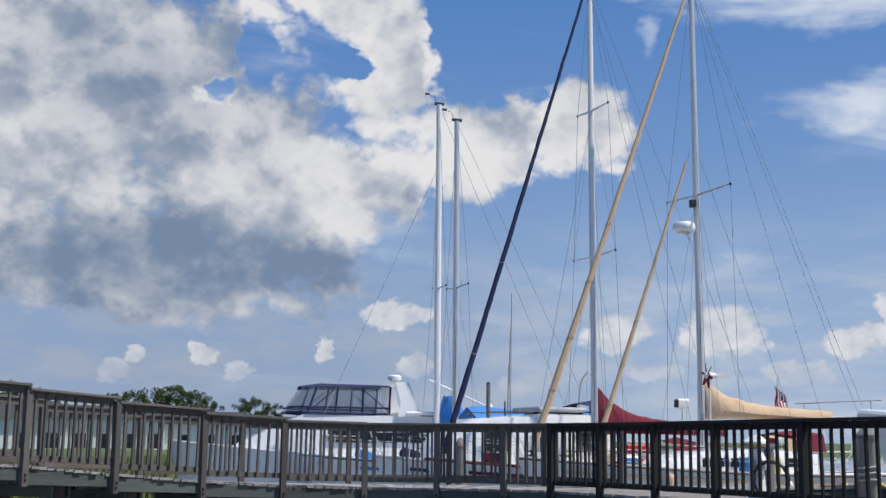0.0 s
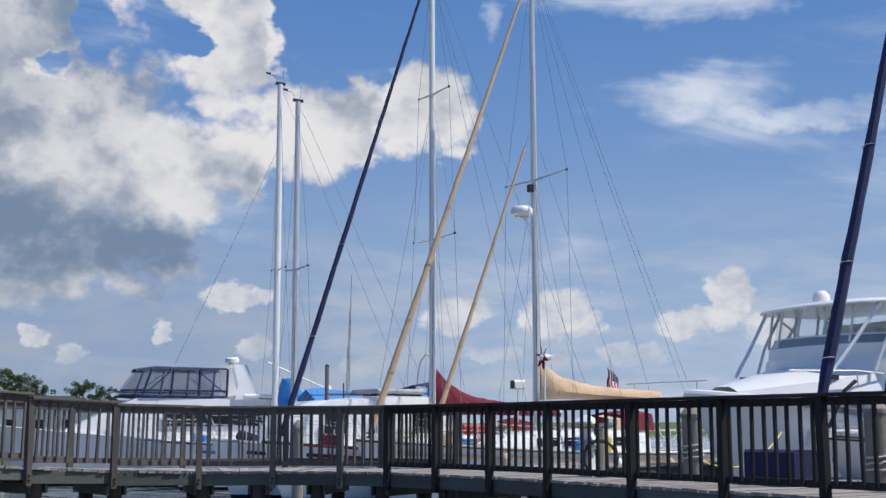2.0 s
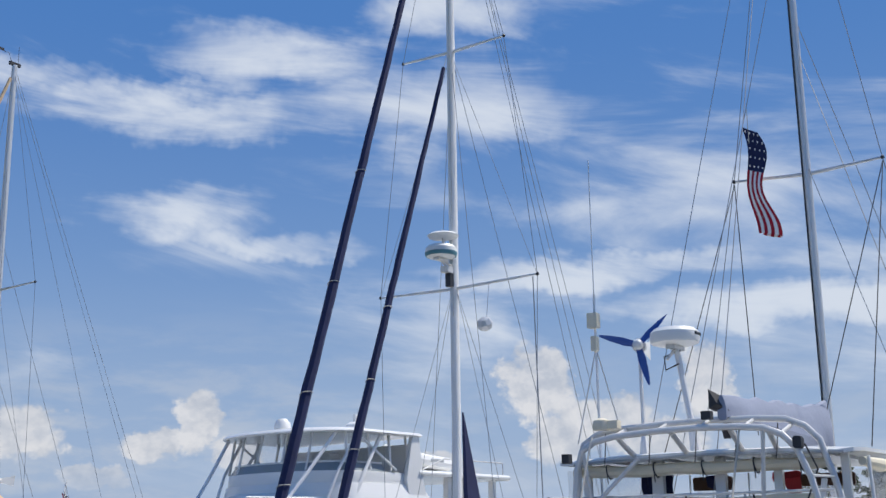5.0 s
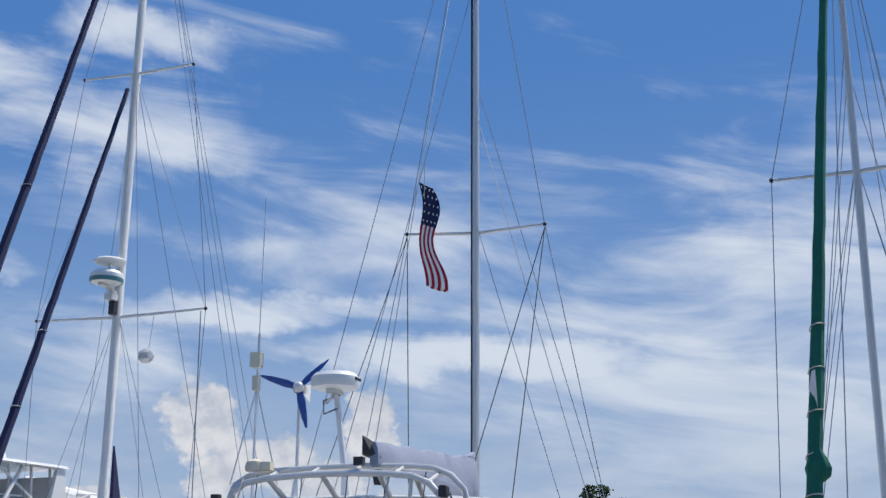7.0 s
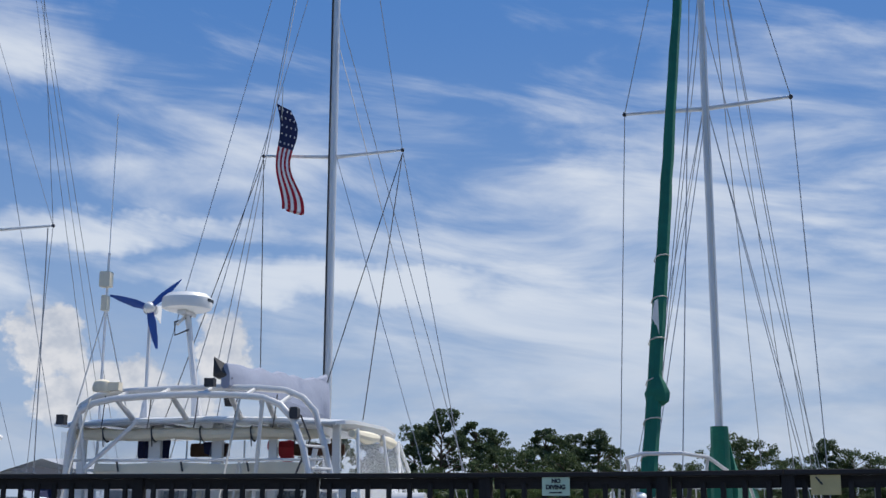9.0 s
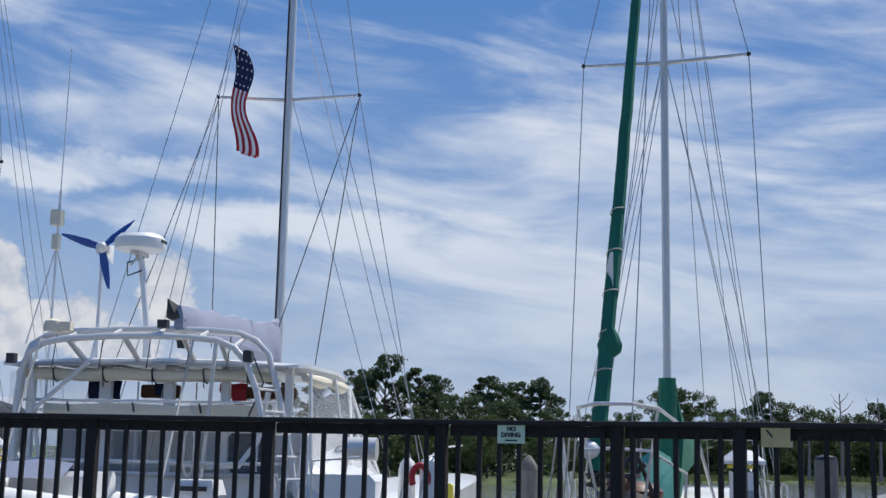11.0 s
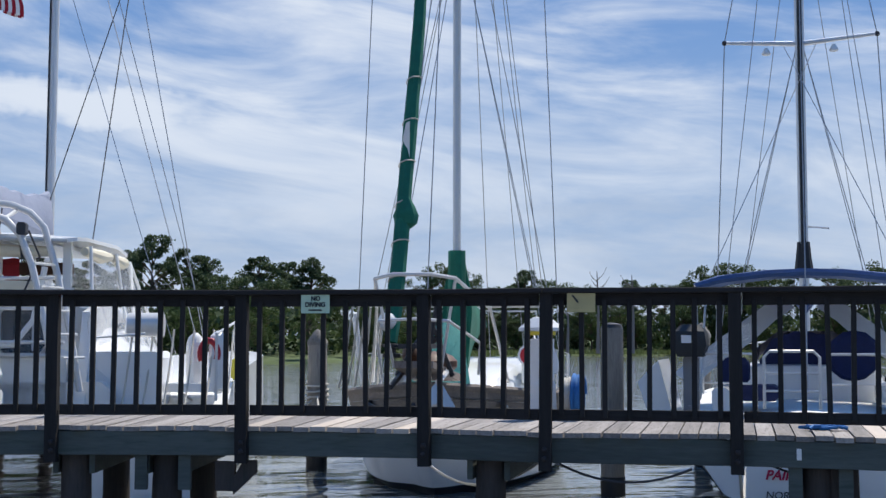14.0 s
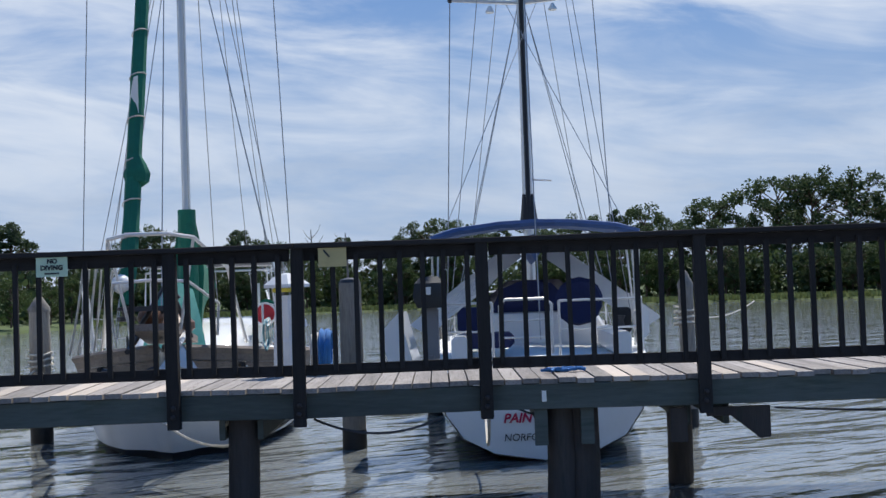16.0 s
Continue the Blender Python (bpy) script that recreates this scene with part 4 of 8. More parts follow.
def radome(boat, x, y, z, r, hgt, mat="plastic", band=None, name="radar"):
    rad = part(name, Shape().lathe(x, y, z, [(r * .72, 0), (r * .95, hgt * .12), (r, hgt * .35), (r * .97, hgt * .7), (r * .8, hgt * .93), (r * .2, hgt)], 20), mat, boat)
    if band:
        part("band", Shape().lathe(x, y, z + hgt * .10, [(r * .965, 0), (r * 1.012, hgt * .18), (r * 1.012, hgt * .30)], 20), band, rad)
    else:
        part("lettering", Shape().box(x, y - r * .96, z + hgt * .55, r * .55, .02, hgt * .16), "ink", rad, "plain dark mark")
    part("bracket", Shape().box(x, y, z - .03, r * 1.1, .12, .05).tube([(x, y, z - .04), (x - r * .9, y, z - .22)], .02, 6), "steel", rad)
    return rad


def wind_turbine(boat, x, y, z0, z, r, blades, mat, facing, tilt=0.0):
    """A pole, a nacelle with a tail, and blades that stand still."""
    t = part("wind_generator", Shape().tube([(x, y, z0), (x, y, z - .1)], .026, 8).lathe(x, y, z0, [(.08, 0), (.05, .22), (.027, .30)], 8), "whitespar", boat, "white pole with a small wind generator")
    m = Matrix.Rotation(radians(facing), 3, "Z")
    s = Shape()
    s.tube([Vector((x, y, z)) + m @ Vector((-.02, 0, 0)), Vector((x, y, z)) + m @ Vector((.20, 0, 0))], [.10, .06], 10)
    s.add([Vector((x, y, z)) + m @ Vector(p) for p in ((.15, -.005, -.04), (.55, -.005, -.12), (.58, -.005, .14), (.15, -.005, .05), (.15, .005, -.04), (.55, .005, -.12), (.58, .005, .14), (.15, .005, .05))], [(0, 1, 2, 3), (7, 6, 5, 4), (0, 4, 5, 1), (1, 5, 6, 2), (2, 6, 7, 3), (3, 7, 4, 0)])
    part("nacelle", s, "plastic", t)
    for k in range(blades):
        a = tilt + 6.28318 * k / blades
        u, w = Vector((0, math.cos(a), math.sin(a))), Vector((0, -math.sin(a), math.cos(a)))
        c = Vector((x, y, z))
        ring = []
        for q, wd in ((.05, .05), (.35, .075), (.75, .05), (1.0, .015)):
            ring.append([c + m @ (u * r * q + w * wd * e + Vector((-.06 + f, 0, 0))) for e, f in ((-.7, .02), (0, -.015), (.7, -.02), (0, .01))])
        part("blade", Shape().loft(ring, closed=True, caps=True), mat, t)
    part("hub", Shape().ball(*(Vector((x, y, z)) + m @ Vector((-.08, 0, 0))), .075, n=6), "plastic", t)


def flag(boat, x, y, z, length, width, turn, seed=5, lean=.18):
    """A limp flag hanging from its hoist: thirteen stripes and a starry field of plain shape."""
    rr = random.Random(seed)
    hold = part("flag", Shape().tube([(x, y, z + .3), (x, y, z - width * .9)], .006, 4), "rope", boat, "limp flag with red and white stripes and a blue field")
    m = Matrix.Rotation(radians(turn), 3, "Z")

    def at(u, v):
        # u along the fly, v down the hoist
        w = v if v <= 7 / 13 else 14 / 13 - v
        fold = .06 * math.sin(v * 6 + u * 3.2) * (.3 + u) + (0 if v <= 7 / 13 else .09)
        return Vector((x, y, z)) + m @ Vector((lean * length * u + 1.9 * width * w * (.72 + .30 * u + .12 * math.sin(u * 9)) + .05 * math.sin(u * 8) - .3 * width, fold, -length * u * .9 - width * .75 * w * (1 - u * .3)))
    for k in range(13):
        v0, v1 = k / 13, (k + 1) / 13
        start = .40 if k < 7 else 0.0
        n = 12
        rows = []
        for i in range(n + 1):
            u = start + (1 - start) * i / n
            rows.append([at(u, v0), at(u, v1)])
        part("stripe", Shape().loft(rows), "flagred" if k % 2 == 0 else "flagwhite", hold)
    rows = [[at(.40 * i / 6, 7 / 13 * j / 4) for j in range(5)] for i in range(7)]
    field = part("field", Shape().loft(rows), "flagblue", hold)
    s = Shape()
    for i in range(5):
        for j in range(4):
            u, v = .40 * (i + .5) / 5, 7 / 13 * (j + .5) / 4
            c = at(u, v) + m @ Vector((0, -.012, 0))
            s.box(c.x, c.y, c.z, .03, .012, .03)
    part("star", s, "flagwhite", field)


def deck_gear(boat, sheer, half, xat, seed, canvas="navy", fender="plastic", roof=1.7):
    """What lies about on deck: hatches, vents, winches, handrails, fenders, coils, cans and rolled bags."""
    rr = random.Random(seed)
    for s in (1, -1):
        part("toe_rail", Shape().tube([(xat(u), s * (half(u) - .03), sheer(u) + .035) for u in [i / 16 for i in range(17)]], .018, 5), "darkwood" if seed % 2 else "steel", boat)
        part("sheer_stripe", Shape().loft([[(xat(u), s * (half(u) * 1.0 + .006), sheer(u) * .86), (xat(u), s * (half(u) * .995 + .006), sheer(u) * .80)] for u in [.02 + .9 * i / 20 for i in range(21)]]), canvas, boat)
        part("hand_rail", Shape().tube([(-2.6, s * .72, roof - .02), (-2.55, s * .72, roof + .08), (1.0, s * .62, roof + .04), (1.05, s * .62, roof - .06)], .016, 6), "darkwood", boat)
        for u in (.25, .48, .7):
            q = u + rr.uniform(-.04, .04)
            part("fender", Shape().lathe(xat(q), s * (half(q) + .13), sheer(q) - .75, [(.02, 0), (.10, .05), (.115, .15), (.115, .5), (.09, .6), (.02, .66)], 10).tube([(xat(q), s * (half(q) + .1), sheer(q) - .1), (xat(q), s * half(q) * .95, sheer(q) + .35)], .008, 4), fender if rr.random() < .7 else canvas, boat)
        for x in (-3.4, -2.9):
            part("winch", Shape().lathe(x, s * .95, sheer(.3) + .18, [(.08, 0), (.055, .07), (.075, .14), (.03, .16)], 10), "steel", boat)
        a0 = rr.uniform(-1.5, 1.5)
        part("coiled_line", Shape().tube([(a0 + .05 * math.sin(a * 2), s * (half(.6) * .92) + .05 * math.cos(a), sheer(.6) + .38 + .17 * math.sin(a)) for a in [i * .6 for i in range(30)]], .013, 5), rr.choice(("rope", "bluerope", "rope")), boat)
    for x in (2.6, 1.9, -.8):
        part("hatch", Shape().box(x, 0, sheer(.7) + .09 if x > 1.2 else roof + .03, .5, .5, .07, None, .02), "smoke", boat)
    for x, y in ((1.3, .5), (1.3, -.5)):
        part("dorade_vent", Shape().tube([(x, y, sheer(.6) + .05), (x, y, sheer(.6) + .28), (x + .08, y, sheer(.6) + .36), (x + .16, y, sheer(.6) + .36)], [.05, .05, .07, .09], 10), "steel", boat)
    part("rolled_bag", Shape().tube([(3.0, -.35, sheer(.85) + .15), (3.2, .1, sheer(.85) + .20), (3.0, .5, sheer(.85) + .15)], [.12, .17, .12], 10), canvas, boat)
    for k, mt in enumerate(("yellow", "red", "bluerope")):
        part("jerry_can", Shape().box(-1.0 + .42 * k, half(.5) * .86, sheer(.5) + .22, .32, .18, .40, None, .03), mt, boat)
    part("spray_hood", Shape().loft([[(-2.7, .95, roof - .25), (-2.6, .85, roof + .32), (-2.6, 0, roof + .44), (-2.6, -.85, roof + .32), (-2.7, -.95, roof - .25)], [(-1.9, .98, roof - .25), (-2.0, .82, roof + .24), (-2.0, 0, roof + .34), (-2.0, -.82, roof + .24), (-1.9, -.98, roof - .25)]]), canvas, boat, "folded canvas spray hood")
    part("hood_window", Shape().box(-1.93, .35, roof + .06, .02, .5, .2).box(-1.93, -.35, roof + .06, .02, .5, .2), "smoke", boat)
    part("helm_wheel", Shape().tube([(-4.6, .42 * math.cos(a), sheer(.1) + .75 + .42 * math.sin(a)) for a in [i * .5236 for i in range(13)]], .016, 5), "steel", boat)
    for k in range(5):
        line(boat, (.08, -.10 + .05 * k, roof - .3), (.05 - .01 * k, -.06 + .03 * k, 4.0 + .5 * k), .007, "rope" if k % 2 else "darkrope", "halyard_tail")


SLIP = (-.25, -.97)

# -- ketch with the navy furled headsail
b1 = thing("sailboat", berth(-22.9, 23.65, *SLIP), "white sloop with navy furled headsail and burgundy sail cover", "sailboat", "moored sailboats")
sh = hull(b1, -6.2, 4.9, 3.4, 1.05, 1.45, "gel", band="burgundy")
cabin(b1, -3.4, 1.6, 2.1, 1.05, 1.62, ports=4)
mast_rig(b1, 14.7, .095, "whitespar", [(6.87, 1.07), (10.95, .80)], 1.15, 3.4, -6.1, 4.8)
for x, y, z in ((-2.4, 1.4, 14.5), (-3.4, 1.3, 14.4), (1.2, -1.4, 10.8), (-1.4, -1.5, 10.8)):
    line(b1, (x, y, 1.2), (0, 0, z), .0065, name="running_stay")
furled(b1, (4.35, 0, 1.75), (0.15, 0, 14.4), .085, "navy", "navy blue headsail rolled on its stay", 3, 2, .01)
covered_boom(b1, -.12, -4.3, 2.32, 2.22, 1.05, "burgundy", "burgundy canvas sail cover on the boom")
railings(b1, *sh)
deck_gear(b1, *sh, 1, "burgundy", roof=1.62)
part("liferaft", Shape().box(-1.2, .1, 1.75, .8, .5, .24, None, .05), "red", b1)
part("sheet_winch", Shape().lathe(-3.8, .9, 1.35, [(.07, 0), (.06, .1), (.075, .16)], 10), "steel", b1)
flag(b1, -6.0, .2, 3.55, .95, .5, 200, 8, .22)
part("flag_staff", Shape().tube([(-6.05, .2, 1.1), (-5.95, .2, 3.75)], .014, 6), "whitespar", b1)

# -- cutter with the tan canvas
b2 = thing("sailboat", berth(-20.65, 25.3, *SLIP), "white cutter with two tan furled headsails and tan sail cover", "sailboat", "moored sailboats")
sh = hull(b2, -6.4, 5.4, 3.6, 1.1, 1.5, "gel", band="darkwood")
cabin(b2, -3.0, 2.0, 2.3, 1.1, 1.75, ports=4)
mast_rig(b2, 14.6, .098, "alu", [(8.45, 1.40)], 1.2, 3.6, -6.3, 5.3)
for x, y, z in ((-3.2, 1.4, 14.3), (-4.8, 1.2, 14.4), (-2.2, 1.5, 9.8), (-1.4, -1.6, 9.8), (1.0, 1.6, 12.0)):
    line(b2, (x, y, 1.25), (0, 0, z), .0065, name="running_stay")
furled(b2, (5.0, 0, 1.7), (.10, 0, 14.2), .095, "tan", "tan headsail rolled on its stay", 5, 4, .01)
furled(b2, (3.2, 0, 1.75), (.30, 0, 9.3), .072, "tan", "tan staysail rolled on its stay", 4, 6, .05)
covered_boom(b2, -.12, -4.35, 2.72, 2.62, .85, "tan", "tan canvas sail cover on the boom", .2, 5)
part("boom_end", Shape().tube([(-4.3, 0, 2.62), (-4.75, 0, 2.60)], .05, 8), "steel", b2)
radome(b2, .42, 0, 7.42, .30, .26)
part("deck_light", Shape().box(.12, 0, 8.2, .14, .14, .2), "fitting", b2)
wind_turbine(b2, .0, .36, 1.6, 3.62, .33, 6, "burgundy", 170, .3)
railings(b2, *sh)
deck_gear(b2, *sh, 2, "tan", roof=1.75)
part("solar_frame", Shape().tube([(-4.6, -1.4, 1.2), (-4.6, -1.4, 3.05), (-4.6, 1.2, 3.05), (-4.6, 1.2, 1.2)], .022, 6).tube([(-4.6, -1.8, 3.05), (-4.6, 1.6, 3.05)], .022, 6), "steel", b2)
part("searchlight", Shape().box(-.2, -1.15, 2.95, .34, .24, .26, None, .05).tube([(-.2, -1.15, 1.6), (-.2, -1.15, 2.85)], .02, 6), "plastic", b2)
part("searchlight_lens", Shape().box(-.02, -1.15, 2.95, .02, .18, .2), "dark", b2)
part("cockpit_hood", Shape().loft([[(-3.2, 1.0, 1.7), (-3.2, .9, 2.15), (-3.2, 0, 2.28), (-3.2, -.9, 2.15), (-3.2, -1.0, 1.7)], [(-2.2, 1.0, 1.7), (-2.25, .8, 2.1), (-2.25, 0, 2.2), (-2.25, -.8, 2.1), (-2.2, -1.0, 1.7)]]), "burgundy", b2)

# -- pair of masts with blue canvas, far off
b3 = thing("sailboat", berth(-31.8, 25.4, *SLIP), "white ketch with bright blue bundled sail cover", "sailboat", "moored sailboats")
sh = hull(b3, -6.0, 4.6, 3.3, 1.1, 1.45, "gel", band="blue")
cabin(b3, -2.8, 1.6, 2.0, 1.1, 1.7)
mast_rig(b3, 13.35, .115, "whitespar", [(7.0, .55)], 1.15, 3.3, -5.9, 4.5, lower=False)
line(b3, (0, 0, 11.2), (4.5, -.0, 1.5), .007)
rb = random.Random(31)
part("sail_cover", Shape().loft([[(-.1 - .22 * i, w * math.cos(a) * rb.uniform(.75, 1.15), 2.72 + .10 * math.sin(i * 1.3) + hh * math.sin(a) * rb.uniform(.8, 1.15)) for a in [j * .5236 for j in range(12)]] for i, (w, hh) in enumerate(((.12, .25), (.30, .62), (.34, .70), (.30, .50), (.26, .34), (.24, .30), (.22, .26), (.20, .22), (.08, .10)))], closed=True, caps=True), "blue", b3, "bundled bright blue canvas", smooth=25)
railings(b3, *sh)
b4 = thing("sailboat", berth(-29.75, 24.5, *SLIP), "white sloop under a bright blue boom tarpaulin", "sailboat", "moored sailboats")
sh = hull(b4, -6.0, 4.2, 3.2, 1.1, 1.4, "gel", band="navy")
cabin(b4, -2.8, 1.6, 2.0, 1.1, 1.65)
mast_rig(b4, 12.2, .10, "alu", [(6.75, .8)], 1.15, 3.2, -5.9, 4.2)
part("boom_tarp", Shape().loft([[(-.4 - .55 * i, 1.0 - .06 * i, 2.45 + .05 * math.sin(i * 2)), (-.4 - .55 * i, .5, 2.75), (-.4 - .55 * i, 0, 2.98 + .05 * math.sin(i * 1.7)), (-.4 - .55 * i, -.5, 2.75), (-.4 - .55 * i, -1.0 + .06 * i, 2.45)] for i in range(9)]), "blue", b4, "bright blue tarpaulin over the boom")
part("boom_tent", Shape().loft([[(-.3 - .5 * i, .98, 2.46 - .42 * math.sin(i / 7 * 3.14)), (-.3 - .5 * i, .95, 2.5)] for i in range(8)]), "navy", b4)
railings(b4, *sh)
deck_gear(b4, *sh, 6, "blue", roof=1.65)

b5 = thing("motorboat", berth(-25.2, 22.75, *SLIP), "white cabin cruiser with sloping cabin and grey canvas", "motorboat", "moored motorboats")
sh = hull(b5, -5.0, 4.0, 3.3, 1.1, 1.5, "gel", band="greyhull")
cabin(b5, -2.6, 2.6, 2.6, 1.15, 2.65, ports=3)
part("canvas", Shape().box(-1.2, 0, 2.78, 1.5, 1.6, .14, None, .06), "tarp", b5)
railings(b5, *sh)
deck_gear(b5, *sh, 4, "navy", roof=2.65)
part("radar_arch", Shape().tube([(-3.1, -.35, 1.2), (-3.1, -.45, 3.3), (-3.1, -.65, 3.78), (-3.1, -1.05, 3.95), (-3.1, -1.4, 3.75), (-3.1, -1.55, 3.3), (-3.1, -1.6, 1.2)], .035, 8), "steel", b5)
part("navigation_light", Shape().tube([(.3, .2, 2.6), (.3, .2, 3.0)], .02, 6), "fitting", b5)

# -- flybridge cruiser with dark-framed enclosure
b6 = thing("motor_yacht", berth(-34.9, 23.4, -.45, -.89), "white flybridge cruiser with navy framed clear enclosure", "motor yacht", "moored motorboats")
hull(b6, -6.5, 5.5, 4.0, 1.3, 1.9, "gel", transom=.92, fine=.5)
part("house", Shape().loft([[(-4.0, 1.75, 1.3), (-4.0, 1.6, 2.7), (-4.0, -1.6, 2.7), (-4.0, -1.75, 1.3)], [(1.8, 1.7, 1.5), (1.2, 1.5, 2.75), (1.2, -1.5, 2.75), (1.8, -1.7, 1.5)], [(3.6, .9, 1.6), (3.3, .8, 1.75), (3.3, -.8, 1.75), (3.6, -.9, 1.6)]], caps=True), "gel", b6)
part("house_window", Shape().box(-1.4, 1.70, 2.1, 3.6, .05, .5).box(-1.4, -1.70, 2.1, 3.6, .05, .5), "dark", b6)
enc = part("enclosure", Shape().loft([[(-1.6, 1.5, 2.75), (-1.7, 1.4, 3.65), (-1.7, -1.4, 3.65), (-1.6, -1.5, 2.75)], [(1.1, 1.5, 2.85), (.75, 1.3, 3.68), (.75, -1.3, 3.68), (1.1, -1.5, 2.85)], [(1.7, .9, 2.85), (1.15, .8, 3.66), (1.15, -.8, 3.66), (1.7, -.9, 2.85)]]), "tint", b6, "tinted vinyl windows")
part("canopy", Shape().loft([[(-1.75, 1.45, 3.66), (-1.75, .7, 3.76), (-1.75, -.7, 3.76), (-1.75, -1.45, 3.66)], [(.6, 1.35, 3.68), (.6, .7, 3.80), (.6, -.7, 3.80), (.6, -1.35, 3.68)], [(1.2, .85, 3.64), (1.2, .4, 3.72), (1.2, -.4, 3.72), (1.2, -.85, 3.64)]]), "navy", b6)
for s in (1, -1):
    for xa, xb in ((-1.65, -1.7), (-.75, -.8), (.15, .05), (1.05, .75)):
        part("frame", Shape().tube([(xa, s * 1.51, 2.78), (xb, s * 1.38, 3.68)], .04, 6), "navy", b6)
    part("frame", Shape().tube([(-1.62, s * 1.52, 2.98), (1.08, s * 1.5, 3.0), (1.65, s * .9, 3.0)], .035, 6), "navy", b6)
    part("frame", Shape().tube([(-1.62, s * 1.52, 2.78), (1.1, s * 1.52, 2.82), (1.7, s * .9, 2.84)], .04, 6), "navy", b6)
    part("frame", Shape().tube([(-.75, s * 1.45, 3.6), (-1.6, s * 1.5, 2.9)], .02, 6).tube([(.15, s * 1.45, 3.6), (.9, s * 1.5, 2.95)], .02, 6), "navy", b6)
part("radar_arch", Shape().loft([[(-1.9, 1.7, 2.7), (-2.7, 1.7, 2.7)], [(-2.0, 1.65, 3.2), (-2.5, 1.65, 3.2)], [(-1.85, 1.5, 3.85), (-2.3, 1.5, 3.85)], [(-1.85, -1.5, 3.85), (-2.3, -1.5, 3.85)], [(-2.0, -1.65, 3.2), (-2.5, -1.65, 3.2)], [(-1.9, -1.7, 2.7), (-2.7, -1.7, 2.7)]]), "gel", b6)
radome(b6, -2.0, .4, 3.95, .24, .2)
part("aft_roof", Shape().box(-3.9, 0, 2.82, 3.4, 3.5, .12, None, .04), "gel", b6)
part("davit", Shape().tube([(-3.0, 1.4, 3.95), (-4.9, 1.6, 3.1)], .035, 6).ball(-5.0, 1.6, 3.05, .16, n=6), "whitespar", b6)
part("tender_cover", Shape().loft([[(-3.0 - i * .35, 1.7, 2.3), (-3.0 - i * .35, 1.3, 2.62 - .03 * i), (-3.0 - i * .35, .7, 2.4)] for i in range(6)]), "blue", b6)

# -- sport-fishing yacht
yb = thing("motor_yacht", berth(-13.9, 22.0, -.33, -.94), "large white sport-fishing yacht with flybridge and hardtop", "motor yacht", "moored motorboats")
hull(yb, -13.5, 0.0, 4.7, 1.25, 2.55, "gel", rake=1.3, transom=.92, fine=.45, band="deckwhite", stern_rake=.05)
fore = Shape().loft([[(-.9 - .7 * i, w, 2.45 - .03 * i), (-.9 - .7 * i, w * .88, 2.53 + .10 * i), (-.9 - .7 * i, w * .4, 2.64 + .145 * i), (-.9 - .7 * i, -w * .4, 2.64 + .145 * i), (-.9 - .7 * i, -w * .88, 2.53 + .10 * i), (-.9 - .7 * i, -w, 2.45 - .03 * i)] for i, w in enumerate((.55, 1.1, 1.5, 1.78, 1.98, 2.07))])
part("foredeck", fore, "gel", yb)
part("bow_rub", Shape().tube([(-2.4, 1.72, 2.28), (-1.2, 1.05, 2.36), (-.3, .42, 2.46), (0, 0, 2.5), (-.3, -.42, 2.46), (-1.2, -1.05, 2.36), (-2.4, -1.72, 2.28)], .09, 8), "gel", yb)
part("bow_light", Shape().box(-1.05, 1.0, 2.36, .34, .12, .16, None, .02), "cream", yb)


def bridge_ring(k, z, tail=-6.15):
    """A plan of the flybridge, round in front and square behind, scaled by k about its middle."""
    pts = [(-4.25 + 1.0 * math.cos(a), 1.98 * math.sin(a)) for a in [math.pi * (i / 16 - .5) for i in range(17)]]
    pts = [(tail, -1.98), (-5.2, -1.99)] + pts + [(-5.2, 1.99), (tail, 1.98)]
    return [(-4.8 + (x + 4.8) * k, y * k, z) for x, y in pts]


house = part("house", Shape().loft([bridge_ring(1.13, 1.5, -6.6), bridge_ring(1.12, 2.55, -6.6), bridge_ring(1.09, 2.9, -6.5), bridge_ring(1.06, 3.1, -6.4), bridge_ring(1.03, 3.3, -6.3)], closed=True, caps=True), "gel", yb, smooth=60)
part("house_window", Shape().box(-5.2, 2.20, 2.72, 1.5, .03, .05), "greyhull", house)
bridge = part("flybridge", Shape().loft([bridge_ring(1.00, 3.24), bridge_ring(1.01, 3.34), bridge_ring(1.0, 3.56), bridge_ring(.97, 3.58), bridge_ring(.96, 3.34)], closed=True), "gel", yb, smooth=50)
part("venturi_screen", Shape().loft([bridge_ring(.985, 3.57)[1:-1], bridge_ring(.955, 3.66)[1:-1], bridge_ring(.925, 3.76)[1:-1]]), "smoke", bridge, "smoked wind screen along the coaming")
part("screen_rim", Shape().tube(bridge_ring(.925, 3.77)[1:-1], .022, 6), "plastic", bridge)
part("wind_curtain", Shape().loft([bridge_ring(.925, 3.77)[:-1], bridge_ring(.90, 4.10)[:-1], bridge_ring(.89, 4.42)[:-1]]), "film", yb, "clear vinyl wind curtains")
ht = part("hardtop", Shape().loft([bridge_ring(.05, 4.44), bridge_ring(.9, 4.42), bridge_ring(1.07, 4.40), bridge_ring(1.09, 4.43), bridge_ring(1.06, 4.49), bridge_ring(.8, 4.55), bridge_ring(.05, 4.60)], closed=True, caps=True), "gel", yb, "thin white hardtop with a rounded front", smooth=50)
